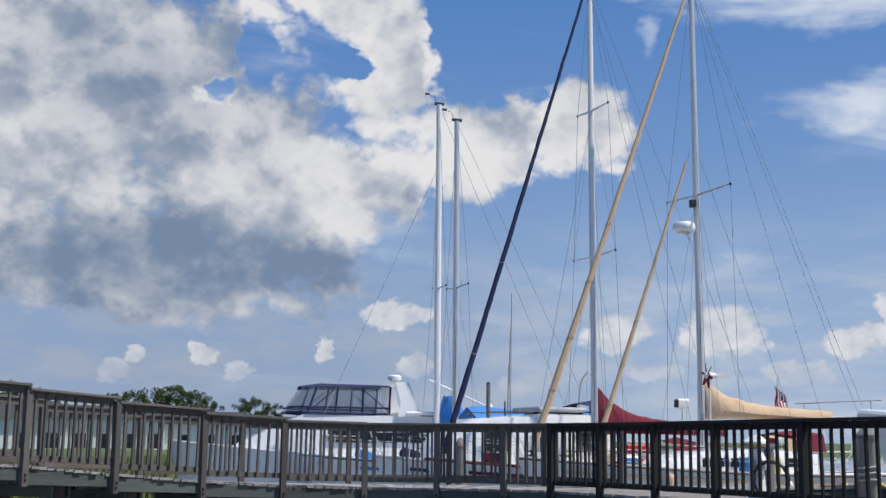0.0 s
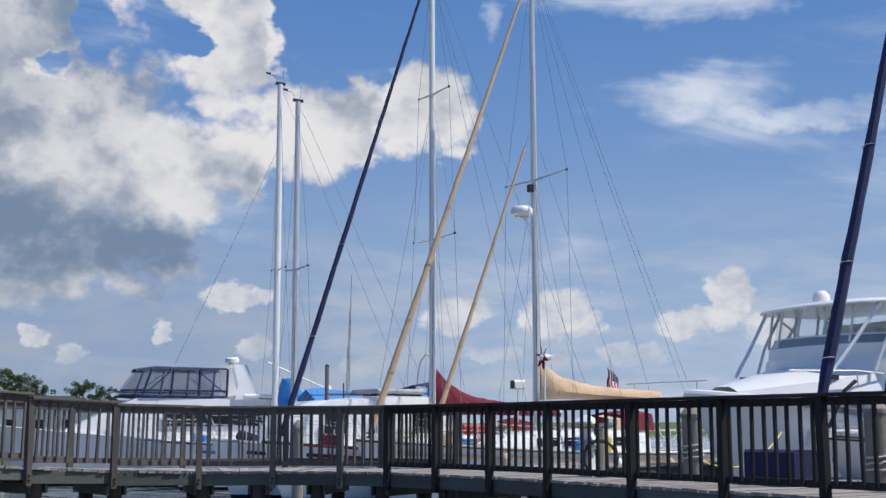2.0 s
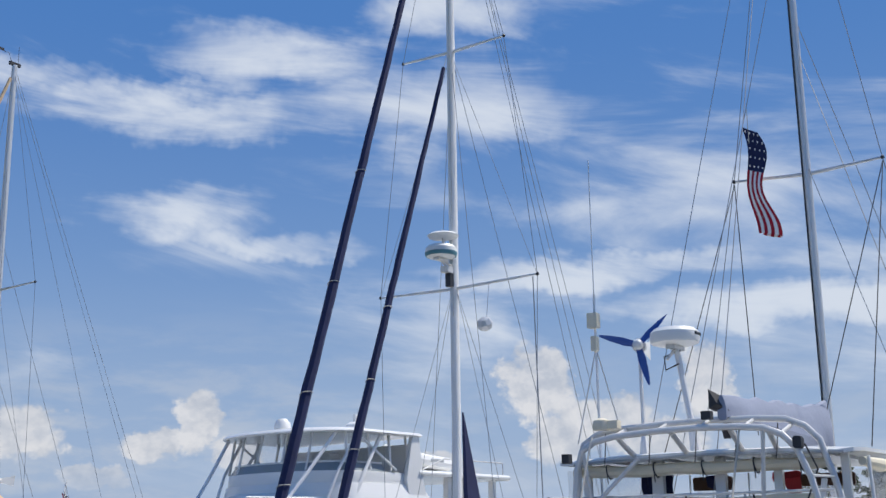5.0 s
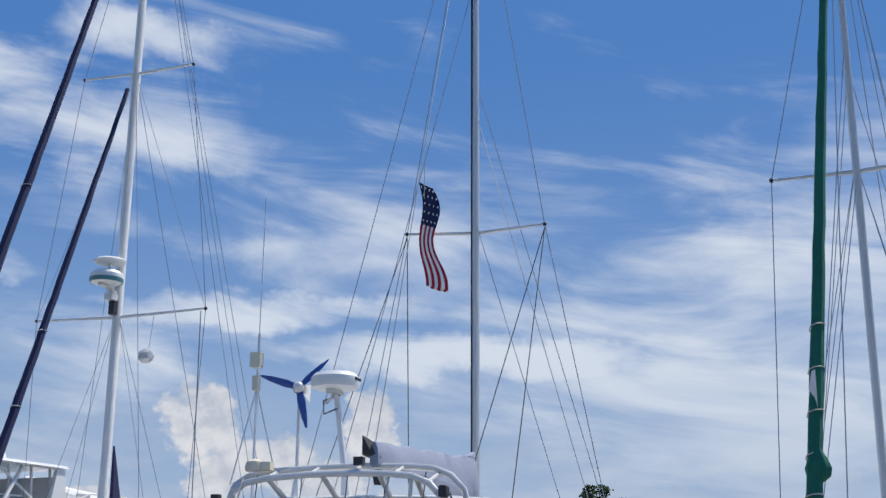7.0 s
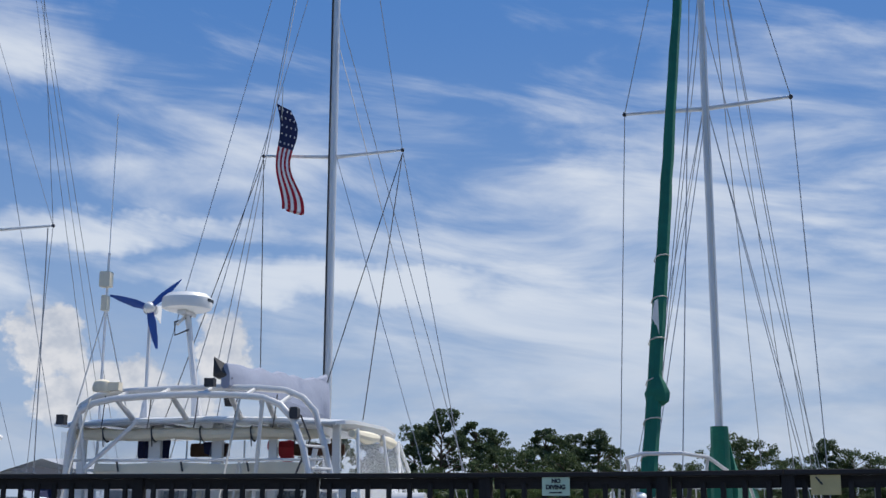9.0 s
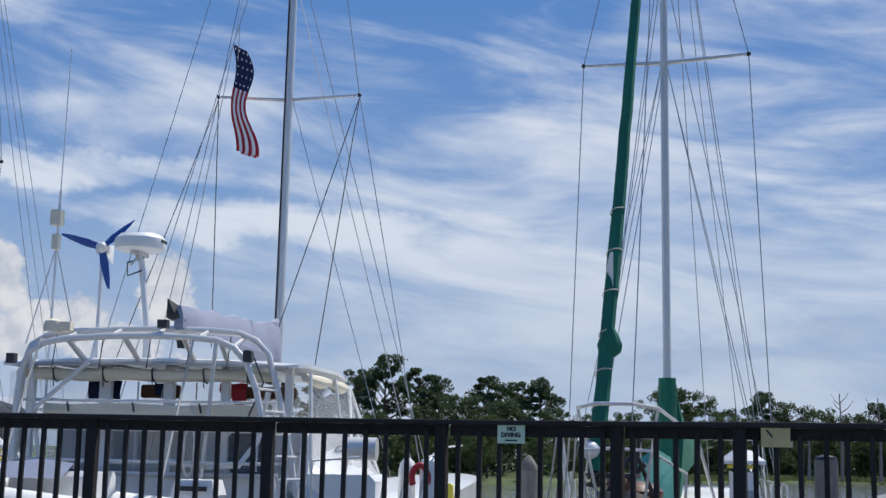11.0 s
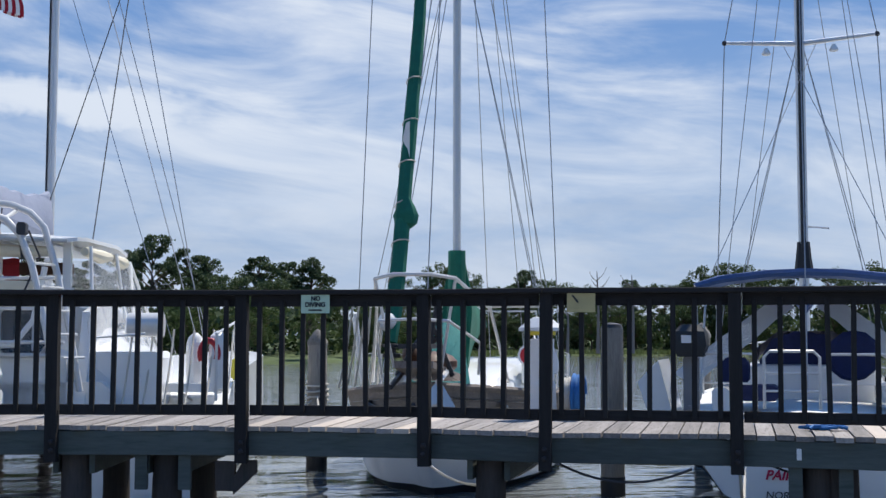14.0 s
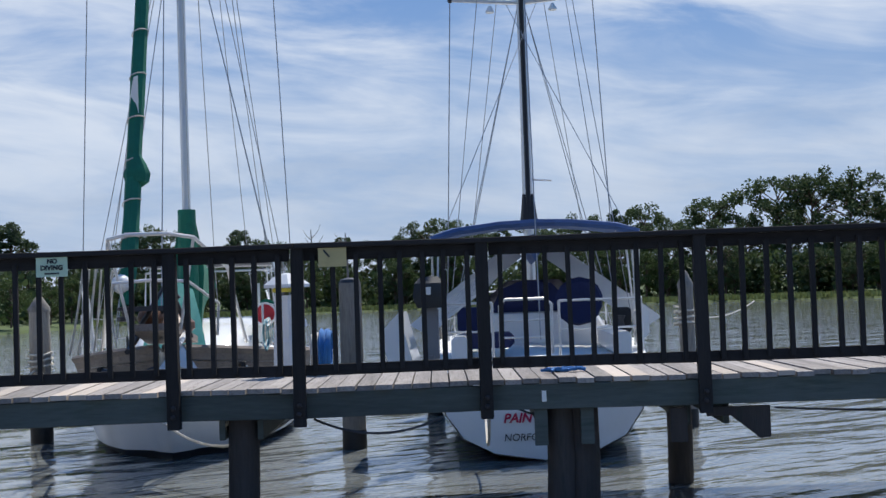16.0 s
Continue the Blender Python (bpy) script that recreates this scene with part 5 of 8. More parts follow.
for s in (1, -1):
    part("pipe_frame", Shape().tube([(-3.75, s * 1.75, 4.4), (-3.05, s * 1.60, 3.5), (-2.55, s * 1.50, 2.92)], .040, 8).tube([(-4.3, s * 1.9, 4.4), (-3.75, s * 1.86, 3.6), (-3.45, s * 1.80, 2.95)], .036, 8).tube([(-5.0, s * 1.96, 4.4), (-4.35, s * 2.04, 3.5), (-4.1, s * 2.05, 3.05), (-3.9, s * 2.02, 2.9)], .042, 8).tube([(-4.3, s * 1.94, 4.35), (-5.5, s * 2.0, 3.62)], .028, 8), "whitespar", yb)
    for x in (-3.95, -4.7, -5.4, -6.0):
        part("upright", Shape().tube([(x - .05, s * 1.80, 4.42), (x, s * 1.92, 3.60)], .032, 8), "whitespar", yb)
    part("aft_wing", Shape().prism([(-5.75, 3.4), (-5.95, 4.40), (-6.2, 4.40), (-6.35, 3.4), (-6.9, 1.5), (-6.2, 1.5)], s * 2.06 - .05, s * 2.06 + .05), "gel", yb)
    for x in (-7.6, -8.3, -9.4):
        part("roof_post", Shape().box(x, s * 1.85, 2.55, .20 if x > -9 else .13, .14, 1.95), "gel", yb)
for y in (1.1, .4, -.4, -1.1):
    part("front_upright", Shape().tube([(-3.55 - .12 * abs(y), y, 4.42), (-3.30 - .16 * abs(y), y, 3.58)], .026, 6), "whitespar", yb)
part("console", Shape().box(-4.9, -.2, 3.62, .6, 1.2, .5, None, .08), "gel", yb)
part("helm_seat", Shape().box(-5.5, -.2, 3.70, .35, .6, .8, None, .08), "gel", yb)
part("steering_wheel", Shape().tube([(-5.18, -.2 + .2 * math.cos(a), 3.92 + .2 * math.sin(a)) for a in [i * .5236 for i in range(13)]], .014, 5), "steel", yb)
part("bridge_bulkhead", Shape().box(-6.15, 0, 3.8, .06, 3.8, .9, None, .02), "gel", yb)
part("cockpit_roof", Shape().box(-8.0, 0, 3.58, 3.6, 4.3, .13, None, .05), "gel", yb)
part("cockpit_rail", Shape().tube([(-6.4, 2.0, 3.65), (-7.2, 2.05, 3.95), (-9.6, 2.05, 3.95), (-9.6, 2.05, 3.65)], .018, 6), "steel", yb)
for x, y, z, r, h in ((-4.2, -.4, 4.54, .20, .34), (-5.3, .9, 4.53, .24, .26), (-4.7, .5, 4.54, .24, .10)):
    part("satellite_dome", Shape().lathe(x, y, z, [(r * .75, 0), (r * .8, h * .12), (r, h * .3), (r * .92, h * .7), (r * .55, h * .95), (.02, h)], 18), "plastic", yb)
part("horn", Shape().tube([(-5.3, .9, 4.76), (-5.3, .9, 4.96)], .05, 8), "plastic", yb)
tender = part("tender", Shape().tube([(-8.6, 1.05, 3.92), (-7.9, 1.12, 3.95), (-7.1, 1.08, 4.02), (-6.75, .95, 4.12), (-6.62, .7, 4.18), (-6.75, .45, 4.12), (-7.1, .32, 4.02), (-7.9, .28, 3.95), (-8.6, .35, 3.92)], .17, 10), "plastic", yb, "white inflatable tender on the roof")
part("tender_hull", Shape().loft([[(-8.6, 1.05, 3.87), (-8.6, .7, 3.70), (-8.6, .35, 3.87)], [(-7.6, 1.05, 3.9), (-7.6, .7, 3.72), (-7.6, .35, 3.9)], [(-6.8, .78, 4.08), (-6.8, .7, 4.0), (-6.8, .62, 4.08)]]), "greyhull", tender)
part("tender_mark", Shape().box(-7.9, 1.285, 3.98, .5, .012, .07), "greyhull", tender, "plain grey mark")
part("tender_cradle", Shape().box(-7.7, .7, 3.68, 1.4, .5, .08), "fitting", yb)
part("bow_rail", Shape().tube([(-4.2, 1.9, 2.85), (-3.0, 1.75, 2.95), (-1.6, 1.25, 2.95)], .018, 6).tube([(-3.0, 1.75, 2.6), (-3.0, 1.75, 2.95)], .016, 6), "steel", yb)
part("cleat", Shape().box(-2.6, -1.2, 2.86, .3, .08, .10).box(-2.6, 1.45, 2.82, .3, .08, .10), "fitting", yb)
part("fender", Shape().tube([(-1.6, 1.75, 1.6), (-1.9, 1.9, 1.5), (-2.6, 2.1, 1.3)], .19, 10), "plastic", yb)

# -- dark-sheered cutter with navy headsails
b7 = thing("sailboat", berth(-7.27, 22.2, -.27, -.963), "white cutter with black sheer band and two navy furled headsails", "sailboat", "moored sailboats")
sh = hull(b7, -7.0, 5.0, 3.8, 1.25, 1.65, "gel", band="boot", rake=1.0)
part("sheer_band", Shape().loft([[(sh[2](u), sh[1](u) + .012, sh[0](u) - .04), (sh[2](u) - .02, sh[1](u) + .006, sh[0](u) - .32)] for u in [i / 20 for i in range(20)]]), "boot", b7)
cabin(b7, -3.4, 1.8, 2.3, 1.3, 1.95, ports=4)
mast_rig(b7, 17.0, .108, "whitespar", [(6.80, 1.85), (11.75, 1.25)], 1.4, 3.8, -6.9, 5.0)
furled(b7, (5.0, 0, 2.3), (.15, 0, 16.7), .098, "navy", "navy blue headsail rolled on its stay", 4, 12, .005)
furled(b7, (3.55, 0, 2.2), (.26, 0, 11.3), .088, "navy", "navy blue staysail rolled on its stay", 4, 14, .04)
for x, y, z in ((-1.6, 1.7, 11.7), (-3.2, 1.6, 16.8), (1.2, 1.7, 11.6), (-1.4, -1.7, 11.6), (-4.6, 1.4, 16.8)):
    line(b7, (x, y, 1.45), (0, 0, z), .0065, name="running_stay")
radome(b7, .44, 0, 7.32, .31, .26, band="teal")
part("radar_scanner", Shape().lathe(.36, 0, 7.72, [(.05, 0), (.28, .02), (.31, .06), (.25, .10), (.05, .12)], 18), "plastic", b7)
part("radar_bracket", Shape().tube([(.05, 0, 7.2), (.40, 0, 7.3)], .03, 6).tube([(.36, 0, 7.3), (.36, 0, 7.74)], .03, 6).box(.25, 0, 7.12, .2, .16, .12), "steel", b7)
part("deck_light", Shape().box(.16, 0, 6.95, .12, .12, .3), "fitting", b7)
part("radar_reflector", Shape().lathe(.1, .8, 5.85, [(.02, 0), (.12, .05), (.16, .14), (.12, .24), (.02, .28)], 8, pose(0, 0, 0, 0, 30, 0)).tube([(0, .8, 6.8), (.1, .8, 6.12)], .006, 4), "alu", b7)
part("storm_sail", Shape().add([(-.22, .02, 4.4), (-.22, -.02, 4.4), (-.75, .03, 2.75), (-.75, -.03, 2.75), (-.28, .05, 2.72), (-.28, -.05, 2.72)], [(0, 2, 4), (1, 5, 3), (0, 1, 3, 2), (2, 3, 5, 4), (4, 5, 1, 0)]), "navy", b7, "navy sail hoisted in a narrow triangle")
part("pole", Shape().tube([(.16, .12, 1.9), (.14, .1, 6.2)], .045, 8), "whitespar", b7)
line(b7, (-.05, 1.75, 6.8), (-.2, 1.75, 1.4), .012, name="backstay")
part("dodger", Shape().loft([[(-2.4, 1.0, 1.85), (-2.3, .85, 2.5), (-2.3, 0, 2.62), (-2.3, -.85, 2.5), (-2.4, -1.0, 1.85)], [(-3.4, 1.05, 1.85), (-3.3, .95, 2.6), (-3.3, 0, 2.72), (-3.3, -.95, 2.6), (-3.4, -1.05, 1.85)]]), "black", b7, "black canvas spray hood")
part("awning", Shape().loft([[(-3.4 - .6 * i, 1.5, 2.3 + .05 * math.sin(i * 2.3)), (-3.4 - .6 * i, .8, 2.66), (-3.4 - .6 * i, 0, 2.88 + .03 * math.sin(i * 1.3)), (-3.4 - .6 * i, -.8, 2.66), (-3.4 - .6 * i, -1.5, 2.3)] for i in range(8)]), "tarp", b7, "silver grey awning over the cockpit")
railings(b7, *sh)
deck_gear(b7, *sh, 3, "navy", roof=1.95)
part("anchor", Shape().tube([(4.4, .15, 1.75), (5.2, .15, 1.75)], .03, 6).box(5.25, .15, 1.7, .25, .3, .08), "steel", b7)
part("windlass", Shape().lathe(3.9, 0, 1.6, [(.14, 0), (.15, .12), (.09, .16), (.09, .26), (.13, .3)], 10).tube([(5.0, .1, 1.8), (4.8, .25, 2.35), (4.6, .3, 2.5)], .03, 6), "fitting", b7)
part("fuel_can", Shape().box(-.6, 1.5, 1.55, .3, .2, .42, None, .03), "yellow", b7)
part("coiled_line", Shape().tube([(-1.3 + .1 * math.cos(a), 1.62 + .03 * math.sin(a * 2), 1.75 + .28 * math.sin(a)) for a in [i * .6 for i in range(32)]], .014, 5), "rope", b7)

# ---- catamaran with its stern to the walk ----
ct = thing("catamaran", berth(-.45, 19.98, .22, .97), "white catamaran with steel stern arch, hardtop and dinghy", "catamaran", "moored sailboats")
for yc, nm in ((-2.35, "hull"), (2.95, "hull")):
    rings = []
    for i in range(15):
        u = i / 14
        x = -5.3 + 11.5 * u
        w = .78 * (1 - max(0, (u - .5) / .5) ** 2.2) + .02
        z = 1.55 - .30 * (1 - u) ** 2
        if u < .16:
            z = .62 + (z - .62) * max(0.0, (u - .03) / .13) ** .8
        rings.append([(x, yc + w, z), (x, yc + w * 1.02, z * .5), (x, yc + w * .85, .05), (x, yc, -.4), (x, yc - w * .85, .05), (x, yc - w * 1.02, z * .5), (x, yc - w, z)])
    part(nm, Shape().loft(rings, closed=True, caps=True), "gel", ct)
for k in range(3):
    part("stern_step", Shape().box(-5.0 + .42 * k, -2.35, .62 + .30 * k, .44, 1.40, .10, None, .03), "gel", ct)
part("stern_locker", Shape().box(-4.2, -2.0, 1.22, .9, .9, .85, None, .08).box(-3.6, -1.35, 1.55, 1.2, .5, 1.2, None, .12), "gel", ct)
part("side_wing", Shape().prism([(-4.9, .9), (-4.5, 2.1), (-3.6, 2.25), (-2.0, 2.0), (-1.0, 1.5), (-1.0, .8)], -1.62, -1.50), "gel", ct)
part("side_moulding", Shape().loft([[(x, -1.28 * k, .9 + 1.24 * h), (x, -1.52 * k, .9 + 1.16 * h), (x, -1.74 * k, .9 + .96 * h), (x, -1.90 * k, .9 + .70 * h), (x, -2.0 * k, .9 + .40 * h), (x, -2.02 * k, .75)] for x, k, h in ((-4.65, 1.0, .55), (-4.3, 1.0, .78), (-3.8, 1.0, .94), (-3.0, 1.0, 1.0), (-1.8, 1.0, 1.0), (-.8, .98, .92), (.4, .92, .6))], caps=True), "gel", ct, "white moulded cockpit side", smooth=60)
part("side_port", Shape().box(-2.6, -1.66, 1.93, 1.3, .03, .16, pose(0, 0, 0, 42, 0, 0), .01), "smoke", ct)
part("cockpit_table", Shape().box(-3.95, .9, 1.72, .5, .8, .04, None, .01), "plastic", ct)
part("locker_door", Shape().box(-4.93, -2.55, .82, .03, .75, .28, None, .01), "greyhull", ct)
part("bridge_deck", Shape().box(-1.6, .3, 1.0, 6.4, 4.4, .6, None, .1), "deckwhite", ct)
aft = part("aft_bulkhead", Shape().box(-4.75, .35, 1.18, .10, 3.5, .78, None, .02), "deckwhite", ct, "grey cockpit coaming")
part("coaming_rail", Shape().tube([(-4.85, 2.2, 1.60), (-4.85, -1.3, 1.60)], .03, 8), "steel", aft)
cb = part("cabin", Shape().loft([[(-3.3, 1.9, 1.3), (-3.3, 1.8, 2.22), (-3.3, -1.2, 2.22), (-3.3, -1.3, 1.3)], [(.6, 1.9, 1.3), (-.2, 1.7, 2.25), (-.2, -1.2, 2.25), (.6, -1.4, 1.3)], [(2.2, 1.5, 1.3), (1.4, 1.3, 1.9), (1.4, -.9, 1.9), (2.2, -1.0, 1.3)]], caps=True), "gel", ct)
part("saloon_window", Shape().box(-3.33, -.52, 1.88, .04, .62, .62, None, .015), "dark", cb)
part("saloon_window", Shape().box(-3.33, .75, 2.0, .04, .5, .5, None, .015), "smoke", cb)
part("companionway", Shape().box(-3.33, 1.45, 1.9, .04, .6, 1.1), "smoke", cb)
part("window_ring", Shape().tube([(-3.37, -.52 + .36 * math.cos(a), 1.88 + .38 * math.sin(a)) for a in [i * .3927 for i in range(17)]], .025, 6), "plastic", cb)
roof = part("hardtop", Shape().loft([[(x, 2.15 * k + .30, z), (x, 1.2 * k + .30, z + .045), (x, .3, z + .06), (x, -1.2 * k + .3, z + .045), (x, -1.9 * k + .3, z), (x, -1.9 * k + .3, z - .045), (x, -1.2 * k + .3, z - .01), (x, .3, z), (x, 1.2 * k + .3, z - .01), (x, 2.15 * k + .3, z - .045)] for x, k, z in ((-4.78, .84, 2.93), (-4.7, .93, 2.95), (-4.5, .97, 2.96), (-3.0, 1.0, 2.98), (-2.0, .97, 2.95), (-1.55, .90, 2.92))], closed=True, caps=True), "gel", ct)
part("gutter", Shape().tube([(-4.80, 2.05, 2.90), (-4.82, .3, 2.94), (-4.80, -1.38, 2.90)], .022, 6), "greyhull", roof)
part("solar_panel", Shape().box(-2.9, .9, 3.06, 1.4, .9, .03), "smoke", roof)
for y in (1.6, .9, .2, -.5, -1.1):
    part("roof_batten", Shape().box(-3.2, y, 2.925, 2.8, .05, .04), "greyhull", roof)
roll = part("rolled_curtain", Shape().tube([(-4.66 + .01 * math.sin(i * 1.9), 2.12 - .232 * i, 2.795 + .010 * math.sin(i * 1.3)) for i in range(15)], [.055] + [.078 + .008 * math.sin(i * 2.1) for i in range(13)] + [.055], 10), "cream", ct, "cream rolled stern curtain under the roof edge")
for y in (1.62, .98, .35, -.30, -.85):
    part("strap", Shape().tube([(-4.66 + .092 * math.cos(a), y + .02 * math.sin(a), 2.795 + .092 * math.sin(a)) for a in [i * .5236 for i in range(13)]], .010, 5).tube([(-4.75, y, 2.80), (-4.74, y - .01, 2.64)], .008, 4), "fitting", roll)
for x0, y0, x1, y1 in ((-4.55, -1.52, -3.5, -1.60), (-3.3, -1.60, -2.2, -1.56)):
    part("rolled_curtain", Shape().tube([(x0, y0, 2.80), ((x0 + x1) / 2, (y0 + y1) / 2 - .03, 2.77), (x1, y1, 2.80)], [.05, .085, .05], 10), "cream", ct, "cream rolled side curtain")
for y, w in ((1.02, .15), (.20, .13), (-.52, .10), (2.0, .09), (-1.32, .09)):
    part("roof_post", Shape().box(-4.50, y, 2.2, .09, w, 1.45, None, .012), "gel", ct)
part("curtain_frame", Shape().tube([(-4.52, 2.05, 2.36), (-4.52, -1.4, 2.36)], .018, 6).tube([(-4.52, .6, 1.65), (-4.52, .6, 2.72)], .012, 6).tube([(-4.52, -.15, 1.65), (-4.52, -.15, 2.72)], .012, 6).tube([(-4.52, -.95, 1.65), (-4.52, -.95, 2.72)], .012, 6), "plastic", ct)
cloth = part("lower_dodger", Shape().loft([[(-4.96 + .015 * math.sin(i * 1.7), 1.60 - .19 * i, 2.43 - .012 * math.sin(i * .9)), (-5.0, 1.60 - .19 * i, 2.34), (-4.985, 1.60 - .19 * i, 2.24), (-4.95 + .02 * math.sin(i * 2.2), 1.60 - .19 * i, 2.15 - .02 * math.sin(i * 1.1))] for i in range(15)]), "cream", ct, "cream canvas weather cloth")
for y in (1.3, .48, -.35):
    part("strap", Shape().tube([(-5.01, y, 2.45), (-5.02, y - .03, 2.33)], .012, 5), "fitting", cloth)


def drape(points, mat, label, seed):
    """A hanging clear curtain between an upper and a lower line, with soft creases."""
    rd = random.Random(seed)
    rows = []
    for a, b in zip(points, points[1:]):
        for k in range(6):
            u = k / 6
            hi, lo = Vector(a[0]).lerp(Vector(b[0]), u), Vector(a[1]).lerp(Vector(b[1]), u)
            rows.append([hi.lerp(lo, w) + Vector((rd.uniform(-.05, .05), rd.uniform(-.05, .05), 0)) * math.sin(w * 3.14) for w in (0, .25, .5, .75, 1)])
    return part("side_curtain", Shape().loft(rows), mat, ct, label, smooth=60)


stb = drape([((-4.5, -1.55, 2.78), (-4.6, -1.62, 1.7)), ((-3.6, -1.62, 2.82), (-3.6, -1.78, 1.7)), ((-2.5, -1.6, 2.82), (-2.2, -1.85, 1.7)), ((-1.6, -1.48, 2.86), (-1.0, -1.85, 1.6))], "film2", "clear vinyl side curtain with creases", 3)
drape([((-4.5, 2.3, 2.85), (-4.6, 2.3, 1.7)), ((-2.5, 2.4, 2.85), (-2.2, 2.4, 1.7)), ((-1.6, 2.1, 2.85), (-1.2, 2.2, 1.7))], "film2", "", 4)
drape([((-1.55, -1.48, 2.86), (-.95, -1.85, 1.6)), ((-1.5, 0, 2.90), (-.6, 0, 1.9)), ((-1.55, 2.0, 2.86), (-.95, 2.1, 1.6))], "film2", "", 5)
for a, b in (((-4.5, -1.58, 2.86), (-4.62, -1.66, 1.6)), ((-3.3, -1.64, 2.86), (-3.2, -1.82, 1.6)), ((-2.4, -1.6, 2.84), (-1.9, -1.86, 1.6)), ((-1.58, -1.5, 2.86), (-.95, -1.9, 1.5)), ((-2.2, -1.62, 2.80), (-3.0, -1.84, 1.75))):
    part("curtain_seam", Shape().tube([a, b], .022, 6), "plastic", stb)
part("aft_curtain", Shape().loft([[(-4.52 + .03 * (i % 2), 2.1 - .24 * i, 2.36), (-4.55 + .03 * ((i + 1) % 2), 2.1 - .24 * i, 1.62)] for i in range(15)]), "film2", ct, "clear vinyl stern curtain")
part("towel", Shape().loft([[(-4.35 + .03 * math.sin(i * 2.4), 1.32 - .055 * i, 2.74), (-4.36 + .04 * math.sin(i * 2.1), 1.32 - .055 * i, 2.60), (-4.36 + .04 * math.sin(i * 1.7), 1.30 - .05 * i, 2.47 + .03 * math.sin(i * 1.2))] for i in range(9)]), "navy", ct, "navy towels hung under the roof")
part("towel", Shape().loft([[(-3.9, .62 - .06 * i, 2.74), (-3.9 + .02 * math.sin(i * 2), .60 - .055 * i, 2.60 - .03 * math.sin(i))] for i in range(6)]), "navy", ct)
part("life_jacket", Shape().loft([[(-4.1, -.32 - .07 * i, 2.74 + .01 * math.sin(i * 2)), (-4.14, -.32 - .07 * i, 2.66), (-4.1, -.32 - .07 * i, (2.62, 2.62, 2.58, 2.44, 2.42, 2.5)[i])] for i in range(6)]), "red", ct, "red life jacket hung under the roof")
part("head_lining", Shape().box(-3.0, .85, 2.68, .05, .55, .18, None, .02).box(-3.0, -.6, 2.68, .05, .9, .16, None, .02), "darkwood", cb)
part("helm_console", Shape().box(-3.9, 1.5, 1.95, .4, .6, .7, None, .06), "greyhull", ct)
part("helm_seat", Shape().box(-4.2, .2, 1.9, .12, .7, .5, None, .05).box(-4.0, .2, 1.68, .45, .7, .12, None, .04), "cream", ct)
# stern arch of two bent tubes with cross ties
for x, dz, dy in ((-4.80, .07, .06), (-5.20, -.05, -.10)):
    part("stern_arch", Shape().tube([(x - .05, 1.95 + dy, 1.2), (x - .02, 1.94 + dy, 2.5), (x, 1.92 + dy, 2.85 + dz), (x, 1.84 + dy, 3.08 + dz), (x, 1.66 + dy, 3.19 + dz), (x, 1.40 + dy, 3.24 + dz), (x, .75, 3.275 + dz), (x, .2, 3.285 + dz), (x, -.35 - dy, 3.27 + dz), (x, -.68 - dy, 3.24 + dz), (x, -.90 - dy, 3.15 + dz), (x, -1.06 - dy, 2.98 + dz), (x - .02, -1.20 - dy, 2.6), (x - .06, -1.38 - dy, 1.9), (x - .10, -1.52 - dy, 1.2)], .040, 10), "steel", ct, "bent white tube stern arch")
for y, z in ((1.72, 3.14), (1.3, 3.24), (.75, 3.27), (.2, 3.28), (-.35, 3.26), (-.80, 3.17)):
    part("arch_tie", Shape().tube([(-5.20, y, z - .05), (-4.80, y, z + .07)], .024, 8), "steel", ct)
for y in (1.28, .55, -.18, -.62):
    part("arch_leg", Shape().tube([(-5.18, y, 3.20), (-4.72, y * .96, 2.96)], .036, 8), "steel", ct)
for y0, z0, y1, z1 in ((1.74, 3.10, 1.52, 1.3), (-.58, 3.18, -.42, 1.3), (1.62, 2.35, 1.05, 2.92)):
    part("arch_brace", Shape().tube([(-5.2, y0, z0), (-5.05, y1, z1)], .026, 8), "steel", ct)
for k in range(5):
    part("arch_rung", Shape().tube([(-5.24, -1.12 - .085 * k, 2.62 - .26 * k), (-4.84, -1.26 - .085 * k, 2.62 - .26 * k)], .018, 6), "steel", ct)
    part("arch_rung", Shape().tube([(-5.24, 1.84, 2.62 - .26 * k), (-4.84, 2.0, 2.62 - .26 * k)], .018, 6), "steel", ct)
part("arch_rail", Shape().tube([(-5.1, 1.9, 2.46), (-5.1, -1.32, 2.46)], .018, 8).tube([(-5.15, 1.9, 2.12), (-5.15, -1.4, 2.12)], .018, 8).tube([(-5.15, 1.92, 1.75), (-5.15, -1.45, 1.75)], .02, 8), "steel", ct)
for y in (1.5, .9, .3, -.2, -.7):
    line(ct, (-5.0, y, 3.25), (-4.9, y + .08, 2.85), .007, "darkrope", "cable", .04)
part("cable", Shape().tube([(-4.0, .82, 4.38), (-4.08, 1.02, 4.30), (-4.1, 1.0, 4.12), (-4.05, .83, 4.2)], .012, 5), "darkrope", ct)
part("horn", Shape().box(-5.2, -.98, 3.0, .12, .10, .14, None, .02).tube([(-5.2, -1.05, 2.98), (-5.1, -1.15, 2.7), (-5.15, -1.0, 2.3)], .012, 5), "fitting", ct)
part("gps_dome", Shape().lathe(-5.0, 1.55, 3.30, [(.11, 0), (.12, .05), (.10, .12), (.04, .15)], 12).box(-5.0, 1.38, 3.36, .12, .14, .10), "cream", ct)
part("stern_light", Shape().box(-5.15, 1.98, 2.95, .10, .10, .12), "fitting", ct)
part("stern_camera", Shape().box(-5.15, .1, 3.38, .1, .12, .1), "fitting", ct)
wind_turbine(ct, -4.0, 1.40, 3.0, 4.50, .56, 3, "bladeblue", 8, .3)
